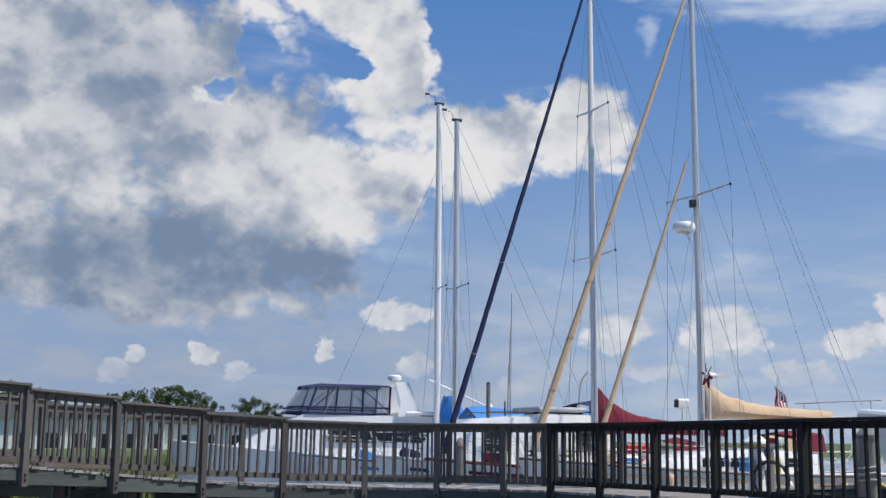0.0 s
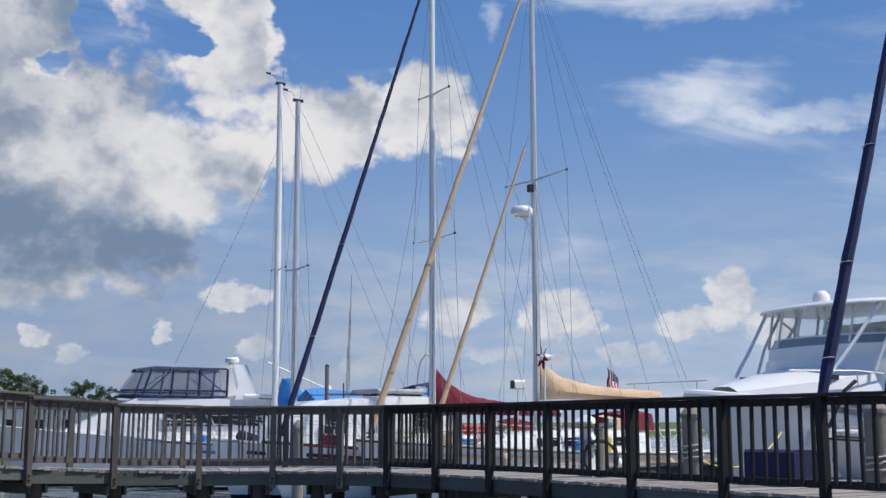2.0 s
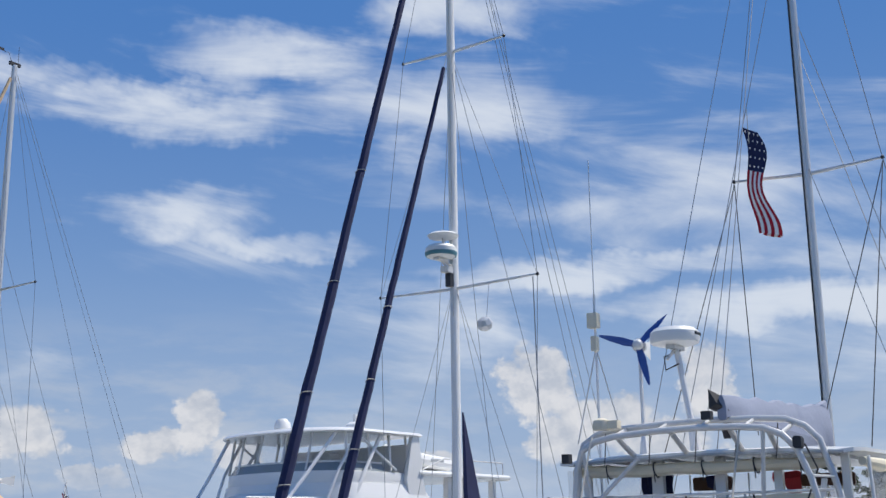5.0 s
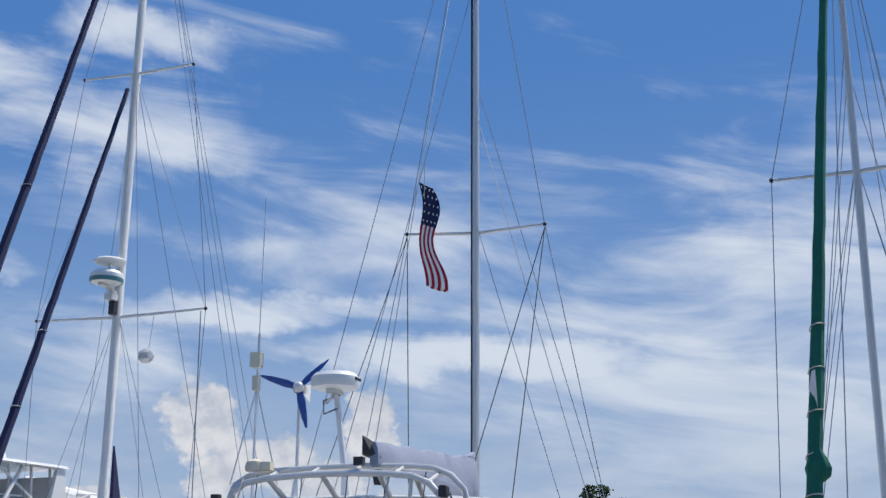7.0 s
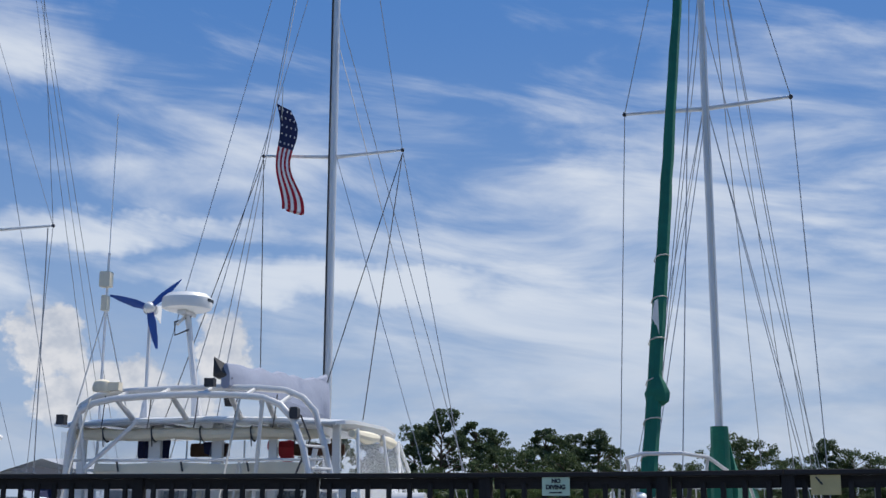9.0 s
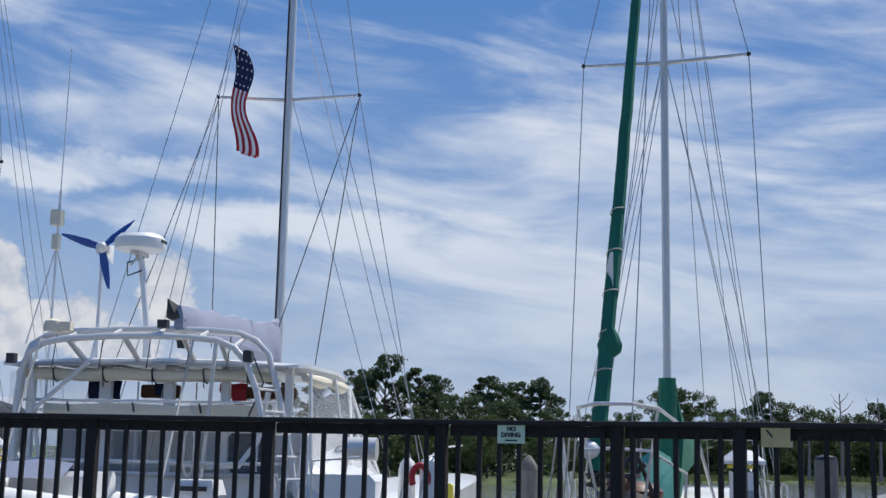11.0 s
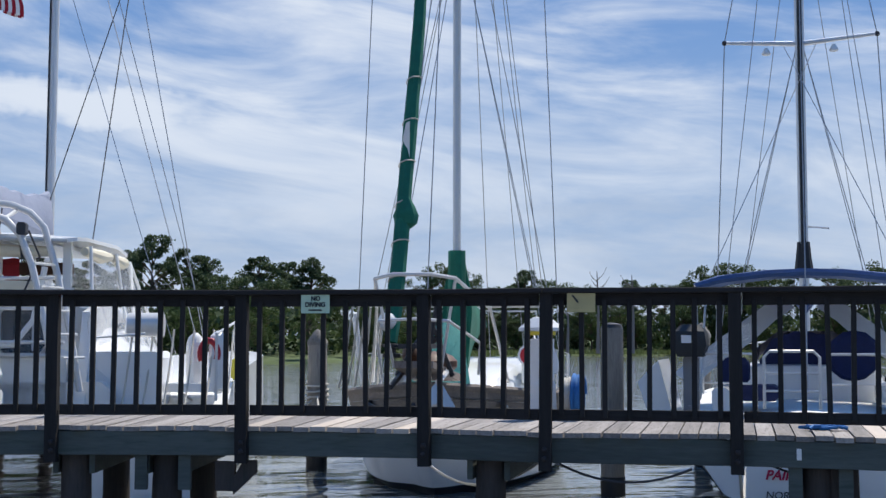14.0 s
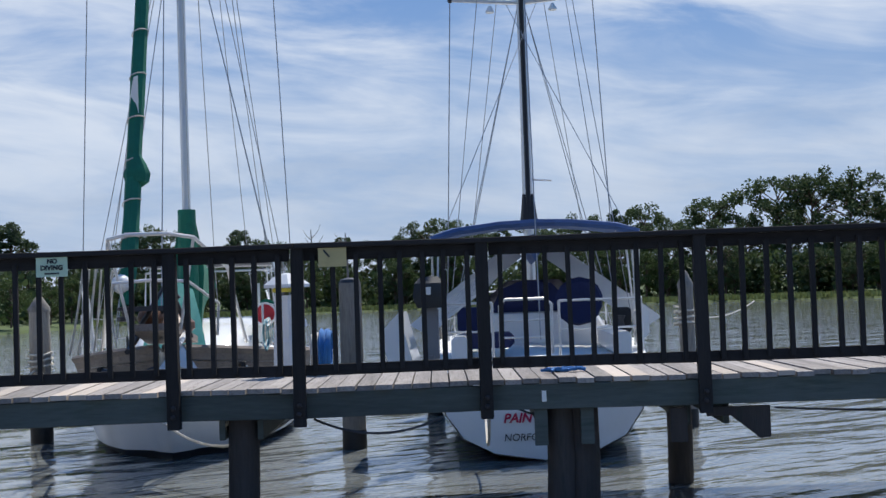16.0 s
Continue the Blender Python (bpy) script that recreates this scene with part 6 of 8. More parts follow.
part("radar_pole", Shape().tube([(-4.0, .68, 3.0), (-4.0, .74, 3.5), (-4.0, .88, 4.44)], [.085, .045, .042], 8), "whitespar", ct)
radome(ct, -4.0, .89, 4.45, .335, .24)
part("aerial_pole", Shape().tube([(-3.0, 2.5, 1.5), (-3.0, 2.5, 5.5)], .02, 6).tube([(-3.0, 2.5, 5.4), (-3.0, 2.5, 7.6)], .008, 5), "whitespar", ct)
part("aerial_box", Shape().box(-3.05, 2.5, 5.10, .12, .16, .22, None, .01), "cream", ct)
part("aerial_joint", Shape().box(-3.03, 2.5, 4.76, .10, .09, .22, None, .01), "cream", ct)
part("aerial_stay", Shape().tube([(-3.0, 2.5, 4.7), (-3.2, 2.75, 3.3)], .01, 5).tube([(-3.0, 2.5, 4.7), (-2.8, 2.2, 3.3)], .01, 5), "steel", ct)
mast_rig(ct, 15.5, .092, "alu", [(7.72, 1.2)], 1.5, 6.0, -5.0, 6, foot_z=2.2, back=False, lower=False, chain=2.4)
part("mast_track", Shape().tube([(-.06, .055, 3.0), (-.06, .055, 15)], .016, 5), "fitting", ct)
for dx, dy, z in ((-2.6, -2.3, 7.9), (-1.6, -2.5, 9.9), (-3.6, 1.9, 15.2), (-3.2, 1.6, 12.5), (-4.9, .3, 15.3), (.6, -2.4, 10.5)):
    line(ct, (dx, dy, 1.6), (0, 0, z), .0065, name="running_stay")
line(ct, (-.05, 1.2, 7.7), (-1.8, .55, 3.4), .008, "darkrope", "lazy_jack")
line(ct, (-.05, -1.2, 7.7), (-.4, .05, 3.4), .008, "darkrope", "lazy_jack")
line(ct, (-.05, -1.2, 7.7), (-2.6, -1.2, 3.1), .008, "darkrope", "lazy_jack")
line(ct, (-.05, 1.2, 7.7), (-3.3, 1.4, 3.1), .008, "darkrope", "lazy_jack")
rr = random.Random(21)
rings = []
for i in range(19):
    u = i / 18
    x, zb = -.15 - 4.75 * u, 3.42 - .02 * u
    h = .46 + .16 * math.exp(-u * 9) - .20 * u + rr.uniform(-.025, .025)
    w = (.15 - .03 * u + rr.uniform(-.012, .012)) * (.5 if i in (0, 18) else 1)
    d_ = -.30 * math.exp(-u * 5) - .06
    rings.append([(x, w * a, zb + (h * b if b >= 0 else d_ * -b)) for a, b in ((0, 1), (.35, .95), (.75, .7), (1, .35), (1.05, -.5), (.5, -1), (-.5, -1), (-1.05, -.5), (-1, .35), (-.75, .7), (-.35, .95))])
sc = part("sail_cover", Shape().loft(rings, closed=True, caps=True), "grey", ct, "pale grey-blue sail cover on the boom")
part("boom_end", Shape().loft([[(-4.85, .10, 3.45), (-4.85, .02, 3.64), (-4.85, -.08, 3.45)], [(-4.95, .14, 3.48), (-4.95, .14, 3.72), (-4.95, .04, 3.54)]], closed=True, caps=True), "fitting", sc)
part("block", Shape().lathe(-4.6, .05, 3.14, [(.05, 0), (.07, .1), (.05, .2)], 8), "fitting", sc)
flag(ct, -.25, .84, 8.62, 2.05, .34, -84, 5, .05)
# dinghy across the stern
dg = part("dinghy", Shape().tube([(-5.75, 3.0, 1.50), (-5.75, 2.0, 1.38), (-5.75, .6, 1.22), (-5.75, -.5, 1.14), (-5.75, -.95, 1.14)], [.16, .21, .22, .21, .12], 12).tube([(-6.6, 3.0, 1.45), (-6.65, 2.0, 1.34), (-6.65, .6, 1.18), (-6.65, -.5, 1.10), (-6.65, -.95, 1.10)], [.16, .21, .22, .21, .12], 12), "plastic", ct, "pale grey inflatable dinghy on davits")
part("dinghy_floor", Shape().loft([[(-5.8, 2.9 - .9 * i, 1.36 - .07 * i), (-6.2, 2.9 - .9 * i, 1.16 - .07 * i), (-6.6, 2.9 - .9 * i, 1.32 - .07 * i)] for i in range(5)]), "greyhull", dg)
part("dinghy_mark", Shape().box(-6.87, 2.45, 1.42, .02, .34, .10, pose(0, 0, 0, 6, 0, 0)), "bladeblue", dg, "plain blue mark")
part("cushion", Shape().loft([[(-5.9, 2.4 - .35 * i, 1.62 - .02 * i), (-6.2, 2.4 - .35 * i, 1.74 + .03 * math.sin(i * 2)), (-6.5, 2.4 - .35 * i, 1.56)] for i in range(6)]), "grey", dg)
ob_ = part("outboard", Shape().loft([[(-6.45, -.98, 1.28), (-6.05, -.98, 1.28), (-6.05, -.62, 1.28), (-6.45, -.62, 1.28)], [(-6.48, -1.04, 1.42), (-6.02, -1.04, 1.42), (-6.02, -.56, 1.42), (-6.48, -.56, 1.42)], [(-6.44, -1.0, 1.58), (-6.06, -1.0, 1.58), (-6.06, -.6, 1.58), (-6.44, -.6, 1.58)]], closed=True, caps=True), "plastic", dg, "white outboard motor tilted on the dinghy")
part("motor_leg", Shape().box(-6.25, -.85, 1.0, .14, .2, .6, None, .02), "outboard", ob_)
part("motor_mark", Shape().box(-6.49, -.8, 1.49, .02, .32, .05), "ink", ob_)
for y in (1.6, -.3):
    line(ct, (-5.2, y, 3.2), (-6.1, y, 1.4), .014, "rope", "davit_fall")
part("coiled_line", Shape().tube([(-5.3 + .05 * math.sin(a * 2), -.35 + .06 * math.cos(a), 2.0 + .42 * math.sin(a)) for a in [i * .6 for i in range(40)]], .014, 5), "rope", ct)
part("cockpit_tube", Shape().tube([(-4.9, -.0, 1.75), (-4.95, -.4, 1.70), (-4.95, -.85, 1.72), (-4.9, -1.05, 2.0), (-4.85, -1.15, 2.6)], .035, 8), "plastic", ct)
# gear on the starboard quarter
part("horseshoe_buoy", Shape().tube([(-4.4 + .0 * a, -2.95 + .10 * math.cos(a), 1.62 + .15 * math.sin(a)) for a in [-.6 + i * .35 for i in range(13)]], .04, 8), "red", ct)
part("fender", Shape().lathe(-4.3, -3.05, 1.15, [(.03, 0), (.11, .06), (.12, .2), (.12, .55), (.10, .68), (.03, .74)], 10).lathe(-4.1, -2.75, 1.20, [(.03, 0), (.10, .06), (.11, .2), (.11, .5), (.09, .6), (.03, .66)], 10), "plastic", ct)
part("grill", Shape().tube([(-4.6, -2.05, 1.95), (-4.6, -2.45, 1.95)], .14, 12), "steel", ct)
part("jerry_can", Shape().box(-3.6, -3.2, 1.42, .12, .14, .26, None, .03), "yellow", ct)
part("quarter_rail", Shape().tube([(-5.0, -3.1, 1.1), (-5.0, -3.1, 1.85), (-3.4, -3.15, 2.0), (-1.0, -3.1, 2.05)], .016, 6).tube([(-5.0, -1.75, 1.0), (-5.0, -1.75, 1.8), (-4.95, -2.3, 1.85)], .016, 6).tube([(-3.4, -3.15, 1.4), (-3.4, -3.15, 2.0)], .014, 6), "steel", ct)
for k in range(6):
    line(ct, (-4.6 + .1 * k, -2.1 - .22 * k, 1.9), (-4.9, -2.0 - .24 * k, .8 + .05 * k), .012, "rope", "mooring_line", .1)
# -- double-planked ketch, bow to the walk
g = thing("sailboat", berth(4.93, 16.4, -.40, -.916), "weathered sailboat with timber bulwark, green furled sail and cluttered bow", "sailboat", "moored sailboats")
sh = hull(g, -6.2, 3.5, 3.2, .95, 1.28, "gel", rake=1.05, fine=.5, band="strake", transom=.6)
for side in (1, -1):
    for k in range(3):
        rows = []
        for i in range(26):
            u = .30 + .70 * i / 25
            x, y, z = sh[2](u), sh[1](u), sh[0](u)
            dz0, dz1 = .02 - .135 * k, .02 - .135 * k - .128
            f = lambda dz: y * (1 + .20 * dz) + .022
            rows.append([(x + .25 * dz0 * u ** 6, side * f(dz0), z + dz0), (x + .25 * dz1 * u ** 6 * 2.2, side * f(dz1), z + dz1)])
        part("strake", Shape().loft(rows), "strake", g, "weathered grey-brown bulwark plank")
    part("cap_rail", Shape().tube([(sh[2](.3 + .7 * i / 20), side * (sh[1](.3 + .7 * i / 20) + .02), sh[0](.3 + .7 * i / 20) + .03) for i in range(21)], .035, 6), "strake", g)
    part("hawse_hole", Shape().box(2.35, side * .80, 1.02, .18, .05, .10), "black", g)
cabin(g, -4.2, .4, 1.9, 1.0, 1.5, ports=4)
mast_rig(g, 12.6, .078, "alu", [(7.5, 1.17)], 1.1, 3.2, -6.1, 3.4, lower=True)
line(g, (3.4, 0, 1.4), (.05, 0, 12.3), .007, name="forestay")
for x, y, z in ((-2.4, 1.25, 12.2), (-3.6, 1.1, 12.3), (-1.2, 1.45, 9.0), (-1.6, -1.4, 9.0), (-5.0, .7, 12.4), (2.6, -.6, 9.5), (2.2, -.7, 7.4)):
    line(g, (x, y, 1.15), (0, 0, z), .006, name="running_stay")
part("bowsprit", Shape().loft([[(2.2, .28, 1.30), (2.2, -.28, 1.30), (2.2, -.28, 1.38), (2.2, .28, 1.38)], [(4.2, .20, 1.50), (4.2, -.20, 1.50), (4.2, -.20, 1.57), (4.2, .20, 1.57)]], closed=True, caps=True), "strake", g)
part("pulpit", Shape().tube([(1.9, .82, 1.28), (2.6, .66, 2.15), (4.1, .42, 2.42), (4.35, .2, 2.45), (4.35, -.2, 2.45), (4.1, -.42, 2.42), (2.6, -.66, 2.15), (1.9, -.82, 1.28)], .02, 8).tube([(2.9, .55, 1.4), (3.0, .58, 1.75), (4.2, .36, 1.98), (4.3, 0, 2.0), (4.2, -.36, 1.98), (3.0, -.58, 1.75), (2.9, -.55, 1.4)], .016, 8).tube([(3.9, .25, 1.5), (4.1, .42, 2.42)], .016, 8).tube([(3.9, -.25, 1.5), (4.1, -.42, 2.42)], .016, 8), "steel", g)
fur_foot, fur_head = Vector((3.75, -.30, 1.75)), Vector((.2, 0, 12.4))
furled(g, fur_foot, fur_head, .092, "green", "dark green headsail rolled on its stay with loose white leech", 7, 22, .01)
rr = random.Random(6)
lo = fur_foot.lerp(fur_head, .13)
part("loose_fold", Shape().loft([[lo + Vector((.09 * math.cos(a) * r_, .115 * math.sin(a) * r_ + .04, dz)) for a in [i * .7854 for i in range(8)]] for r_, dz in ((.5, -.12), (1.1, -.07), (1.25, .02), (.9, .12), (.4, .22))], closed=True, caps=True), "green", g)
l2 = fur_foot.lerp(fur_head, .20)
part("loose_leech", Shape().loft([[l2 + Vector((0, -.02 - .05 * math.sin(i / 6 * 3.14), -.3 + i * .11)), l2 + Vector((.09, .035, -.3 + i * .11))] for i in range(7)]), "sail", g)
part("spotlight", Shape().ball(3.75, -.35, 1.98, .10, n=8), "plastic", g, "white fender ball hung at the bow")
part("anchor", Shape().tube([(3.2, .24, 1.45), (4.25, .26, 1.36)], .032, 6).add([(4.2, .26, 1.40), (4.45, .02, 1.05), (4.15, .26, .95), (4.45, .5, 1.05), (4.3, .26, 1.15)], [(0, 1, 4), (0, 4, 3), (1, 2, 4), (4, 2, 3)]), "steel", g, "galvanised plough anchor on the bow roller")
part("anchor", Shape().tube([(3.2, -.24, 1.45), (4.15, -.25, 1.30)], .03, 6).tube([(4.1, -.5, 1.12), (4.2, -.25, 1.02), (4.1, 0, 1.12)], .03, 6), "fitting", g)
part("chain_heap", Shape().ball(3.0, .05, 1.52, .30, .28, .14, 7).ball(3.45, -.1, 1.62, .16, .14, .12, 6), "darkwood", g, "heap of rusty chain and rope")
part("bow_clutter", Shape().box(3.9, 0, 1.72, .5, .34, .05).tube([(3.3, .3, 1.4), (3.6, .1, 2.0), (3.7, -.2, 1.5)], .03, 6).tube([(3.4, -.3, 1.4), (3.5, .2, 1.85)], .035, 6).tube([(3.8, .1, 1.6), (3.85, .2, 2.2)], .025, 6), "fitting", g)
for k in range(6):
    line(g, (2.6 + .2 * k, -.6 - .03 * k, 2.15), (2.0 + .22 * k, -.75 - .05 * k, 1.25), .012, "rope", "hanging_line", .08)
part("stow_board", Shape().tube([(2.1, -.9, 1.25), (2.4, -.95, 2.1)], .028, 6).tube([(1.9, -.95, 1.25), (2.2, -1.0, 2.05)], .028, 6), "plastic", g)
part("mast_boot", Shape().loft([[(.125 * k * math.cos(i * .628), .12 * k * math.sin(i * .628), z) for i in range(10)] for k, z in ((1.0, 3.0), (1.05, 2.6), (1.2, 2.1), (1.0, 1.5))], closed=True), "green", g, "green canvas mast boot")
rings = []
for i in range(15):
    u = i / 14
    x = -.05 - 3.6 * u
    h = .78 * math.exp(-u * 3.2) + .28
    w = .21 - .08 * u
    z = 1.95
    rings.append([(x, w * a + rr.uniform(-.01, .01), z + h * b) for a, b in ((0, 1), (.45, .9), (.85, .5), (1, .2), (.7, -.6 * (1 - u)), (0, -.75 * (1 - u) - .1), (-.7, -.6 * (1 - u)), (-1, .2), (-.85, .5), (-.45, .9))])
part("sail_cover", Shape().loft(rings, closed=True, caps=True), "green", g, "dark green sail cover hanging from the boom")
part("faded_cloth", Shape().loft([[(.5 - .02 * i, .10 - .10 * i, 2.05 - .06 * abs(i - 2)), (.9, .22 - .13 * i, 1.55), (1.1, .30 - .16 * i, 1.15)] for i in range(6)]), "paleg", g, "faded pale green cloth at the mast foot")
part("dodger_frame", Shape().tube([(-3.4, 1.0, 1.4), (-3.3, .95, 2.25), (-3.3, -.95, 2.25), (-3.4, -1.0, 1.4)], .018, 6).tube([(-4.6, 1.05, 1.1), (-4.3, 1.0, 2.35), (-4.3, -1.0, 2.35), (-4.6, -1.05, 1.1)], .018, 6), "steel", g)
part("bimini", Shape().box(-3.9, 0, 2.38, 1.3, 2.0, .05, None, .02), "fitting", g)
part("deck_vent", Shape().tube([(-.2, .95, 1.2), (-.2, .95, 1.45), (.05, 1.0, 1.58), (.2, 1.0, 1.58)], [.08, .08, .12, .16], 12), "plastic", g, "white cowl vent with red mouth")
part("vent_mouth", Shape().tube([(.195, 1.0, 1.58), (.21, 1.0, 1.58)], .13, 12), "red", g)
part("deck_vent", Shape().tube([(-1.0, .95, 1.2), (-1.0, .95, 1.5), (-.8, 1.0, 1.62), (-.65, 1.0, 1.62)], [.08, .08, .12, .16], 12), "green", g)
part("boathook", Shape().tube([(-1.5, .98, 1.9), (-.1, 1.1, 1.55)], .015, 5).tube([(-.6, .9, 1.2), (-.6, .9, 2.0)], .018, 6).tube([(.3, 1.15, 1.15), (.3, 1.15, 1.85)], .015, 6), "steel", g)
for k in range(5):
    part("rope_tail", Shape().tube([(1.8 - .5 * k + .12 * math.sin(a * 3), 1.05 + .03 * math.cos(a), 1.35 + .18 * math.sin(a)) for a in [i * .6 for i in range(14)]], .014, 5), "rope" if k % 2 else "teal", g)
railings(g, *sh, u0=.1, u1=.80, n=6, pulpit=False, pushpit=False)
line(g, (2.2, .82, 1.02), (2.25, .95, .5), .018, "rope", "fender_line", -.02)

# -- white sloop, stern to the walk
hb = (.547, .836)
h = thing("sailboat", berth(8.87, 14.1, *hb), "white sloop with lettered transom, navy canvas and blue bimini", "sailboat", "moored sailboats")
X0 = -3.55
rings = []
for i in range(21):
    u = i / 20
    x = X0 + 8.3 * u
    w = (1.06 + .28 * math.sin(min(1, u / .5) * math.pi / 2)) * (max(.012, math.cos(max(0, u - .5) / .5 * math.pi / 2)) ** .8)
    z = 1.02 + .18 * u * u
    dz = .10 * max(0, 1 - u / .35) ** 1.5
    rings.append([(x, w, z), (x, w * 1.02, z * .75), (x, w * .97, .40 + dz), (x, w * .80, .14 + dz * 1.0), (x, w * .5, -.02 + dz), (x, 0, -.10 + dz),
                  (x, -w * .5, -.02 + dz), (x, -w * .80, .14 + dz), (x, -w * .97, .40 + dz), (x, -w * 1.02, z * .75), (x, -w, z)])
part("hull", Shape().loft(rings, closed=True), "gel", h, smooth=60)
part("transom", Shape().add([(X0 - .005, y * .985, z * .985 + .01) for x, y, z in rings[0]] + [(X0 + .05, y * .985, z * .985 + .01) for x, y, z in rings[0]], [tuple(range(11)), tuple(reversed(range(11, 22)))] + [(i, (i + 1) % 11, (i + 1) % 11 + 11, i + 11) for i in range(11)]), "gel", h, "white transom with red and grey lettering", smooth=0)
part("bottom", Shape().loft([[(x, y * 1.004, z) for x, y, z in r[3:8]] for r in rings]).loft([[(x, y * .9, z - .02) for x, y, z in r[3:8]] for r in rings]), "boot", h)
for txt, y, z, size, mat, shear, thick in (("PAIN K", .425, .405, .132, "redink", .25, .004), ("NORFOLK", .425, .215, .104, "ink", .15, 0.0)):
    me = text_shape(txt, size, shear, thick)
    me.materials.clear()
    me.materials.append(M[mat])
    ob = new("lettering", me)
    ob.parent, ob.matrix_basis = h, pose(X0 - .013, y, z, 90, 0, -90)
    tagged(ob, "red slanting letters" if mat == "redink" else "thin dark letters")
part("deck", Shape().loft([[r[0], (r[0][0], 0, r[0][2] + .06), r[10]] for r in rings]), "deckwhite", h)
for s in (1, -1):
    part("rub_rail", Shape().tube([(r[0][0], s * abs(r[0][1]), r[0][2]) for r in rings], .025, 6), "deckwhite", h)
cabin(h, -1.0, 2.4, 1.9, 1.05, 1.5, ports=3)
part("cockpit_coaming", Shape().box(-2.3, .85, 1.18, 2.4, .18, .26, None, .04).box(-2.3, -.85, 1.18, 2.4, .18, .26, None, .04), "gel", h)
mast_rig(h, 10.8, .085, "alu", [(5.65, .95)], 1.15, 2.6, -3.5, 4.7, foot_z=1.5)
part("mast_track", Shape().tube([(-.07, 0, 2.6), (-.07, 0, 10.7)], .032, 6), "black", h)
part("mast_boot", Shape().loft([[(.0 + k * .13 * math.cos(i * .785), k * .13 * math.sin(i * .785), z) for i in range(8)] for k, z in ((.6, 3.05), (.75, 2.85), (1.0, 2.6))], closed=True), "black", h)
for s in (1, -1):
    part("spreader_light", Shape().lathe(-.05, s * .42, 5.50, [(.055, 0), (.06, .02), (.02, .09)], 10), "plastic", h)
part("small_bracket", Shape().tube([(0, 0, 3.25), (0, -.32, 3.22)], .012, 5), "steel", h)
# bimini, sun shades, hood
bim = part("bimini", Shape().loft([[(x, 1.22 * k, 2.42), (x, .95 * k, 2.51 + d), (x, .4 * k, 2.57 + d), (x, 0, 2.58 + d), (x, -.4 * k, 2.57 + d), (x, -.95 * k, 2.51 + d), (x, -1.22 * k, 2.42)] for x, k, d in ((-2.5, .93, -.03), (-2.3, 1, .0), (-1.6, 1, .02), (-.9, 1, .0), (-.7, .93, -.03))]), "bimini", h, "slate blue canvas bimini top")
part("bimini_hem", Shape().tube([(-2.5, 1.17, 2.38), (-2.5, .9, 2.455), (-2.5, .4, 2.515), (-2.5, 0, 2.53), (-2.5, -.4, 2.515), (-2.5, -.9, 2.455), (-2.5, -1.17, 2.38)], .045, 6), "bimini", bim)
for s in (1, -1):
    for xt in (-2.4, -.8):
        part("bimini_frame", Shape().tube([(-1.6, s * 1.2, 1.1), (xt, s * 1.18, 2.4)], .013, 6), "steel", h)
for s in (1, -1):
    part("shade_panel", Shape().loft([[(-.75 - .1 * i, s * (.12 + .235 * i), 2.20 - .19 * i + .02 * math.sin(i * 2)), (-.75 - .1 * i, s * (.32 + .245 * i), 2.34 - .19 * i)] for i in range(6)]), "sail", h, "white cloth sun shade")
part("spray_hood", Shape().loft([[(-.9, .66, 1.35), (-.9, .60, 1.68), (-.9, .32, 1.90), (-.9, -.32, 1.90), (-.9, -.60, 1.68), (-.9, -.66, 1.35)], [(-.1, .66, 1.4), (-.2, .55, 1.6), (-.2, .28, 1.74), (-.2, -.28, 1.74), (-.2, -.55, 1.6), (-.1, -.66, 1.4)]]), "navy", h, "navy canvas spray hood")
part("hood_panel", Shape().add([(-.93, y, z) for y, z in ((.52, 1.15), (.54, 1.55), (.40, 1.80), (.12, 1.90), (-.22, 1.86), (-.45, 1.62), (-.48, 1.15))] + [(-.88, y, z) for y, z in ((.52, 1.15), (.54, 1.55), (.40, 1.80), (.12, 1.90), (-.22, 1.86), (-.45, 1.62), (-.48, 1.15))], [tuple(range(7)), tuple(reversed(range(7, 14)))] + [(i, (i + 1) % 7, (i + 1) % 7 + 7, i + 7) for i in range(7)]), "navy", h, smooth=0)
part("wheel_cover", Shape().lathe(-2.0, -.50, 1.62, [(.02, -.06), (.25, -.06), (.29, 0), (.25, .06), (.02, .06)], 14, pose(0, 0, 0, 0, 80, 10)), "navy", h, "navy covered wheel")
part("boom", Shape().tube([(-.1, 0, 2.2), (-3.0, 0, 2.25)], .05, 8), "alu", h)
part("boom_bag", Shape().loft([[(-.15 - .28 * i, .13 - .006 * i, 2.26), (-.15 - .28 * i, 0, 2.50 - .012 * i), (-.15 - .28 * i, -.13 + .006 * i, 2.26), (-.15 - .28 * i, 0, 2.10)] for i in range(9)], closed=True, caps=True), "bimini", h)
part("stern_rail", Shape().tube([(-2.6, 1.15, 1.05), (-2.6, 1.15, 1.65), (-3.35, 1.02, 1.65), (-3.45, .5, 1.65)], .015, 6).tube([(-2.6, -1.15, 1.05), (-2.6, -1.15, 1.65), (-3.35, -1.02, 1.65), (-3.45, -.2, 1.65)], .015, 6).tube([(-3.45, .5, 1.05), (-3.45, .5, 1.65)], .014, 6).tube([(-3.45, -.2, 1.05), (-3.45, -.2, 1.65)], .014, 6).tube([(-3.35, 1.02, 1.35), (-3.45, .5, 1.35)], .012, 6).tube([(-3.35, -1.02, 1.35), (-3.45, -.2, 1.35)], .012, 6), "steel", h)
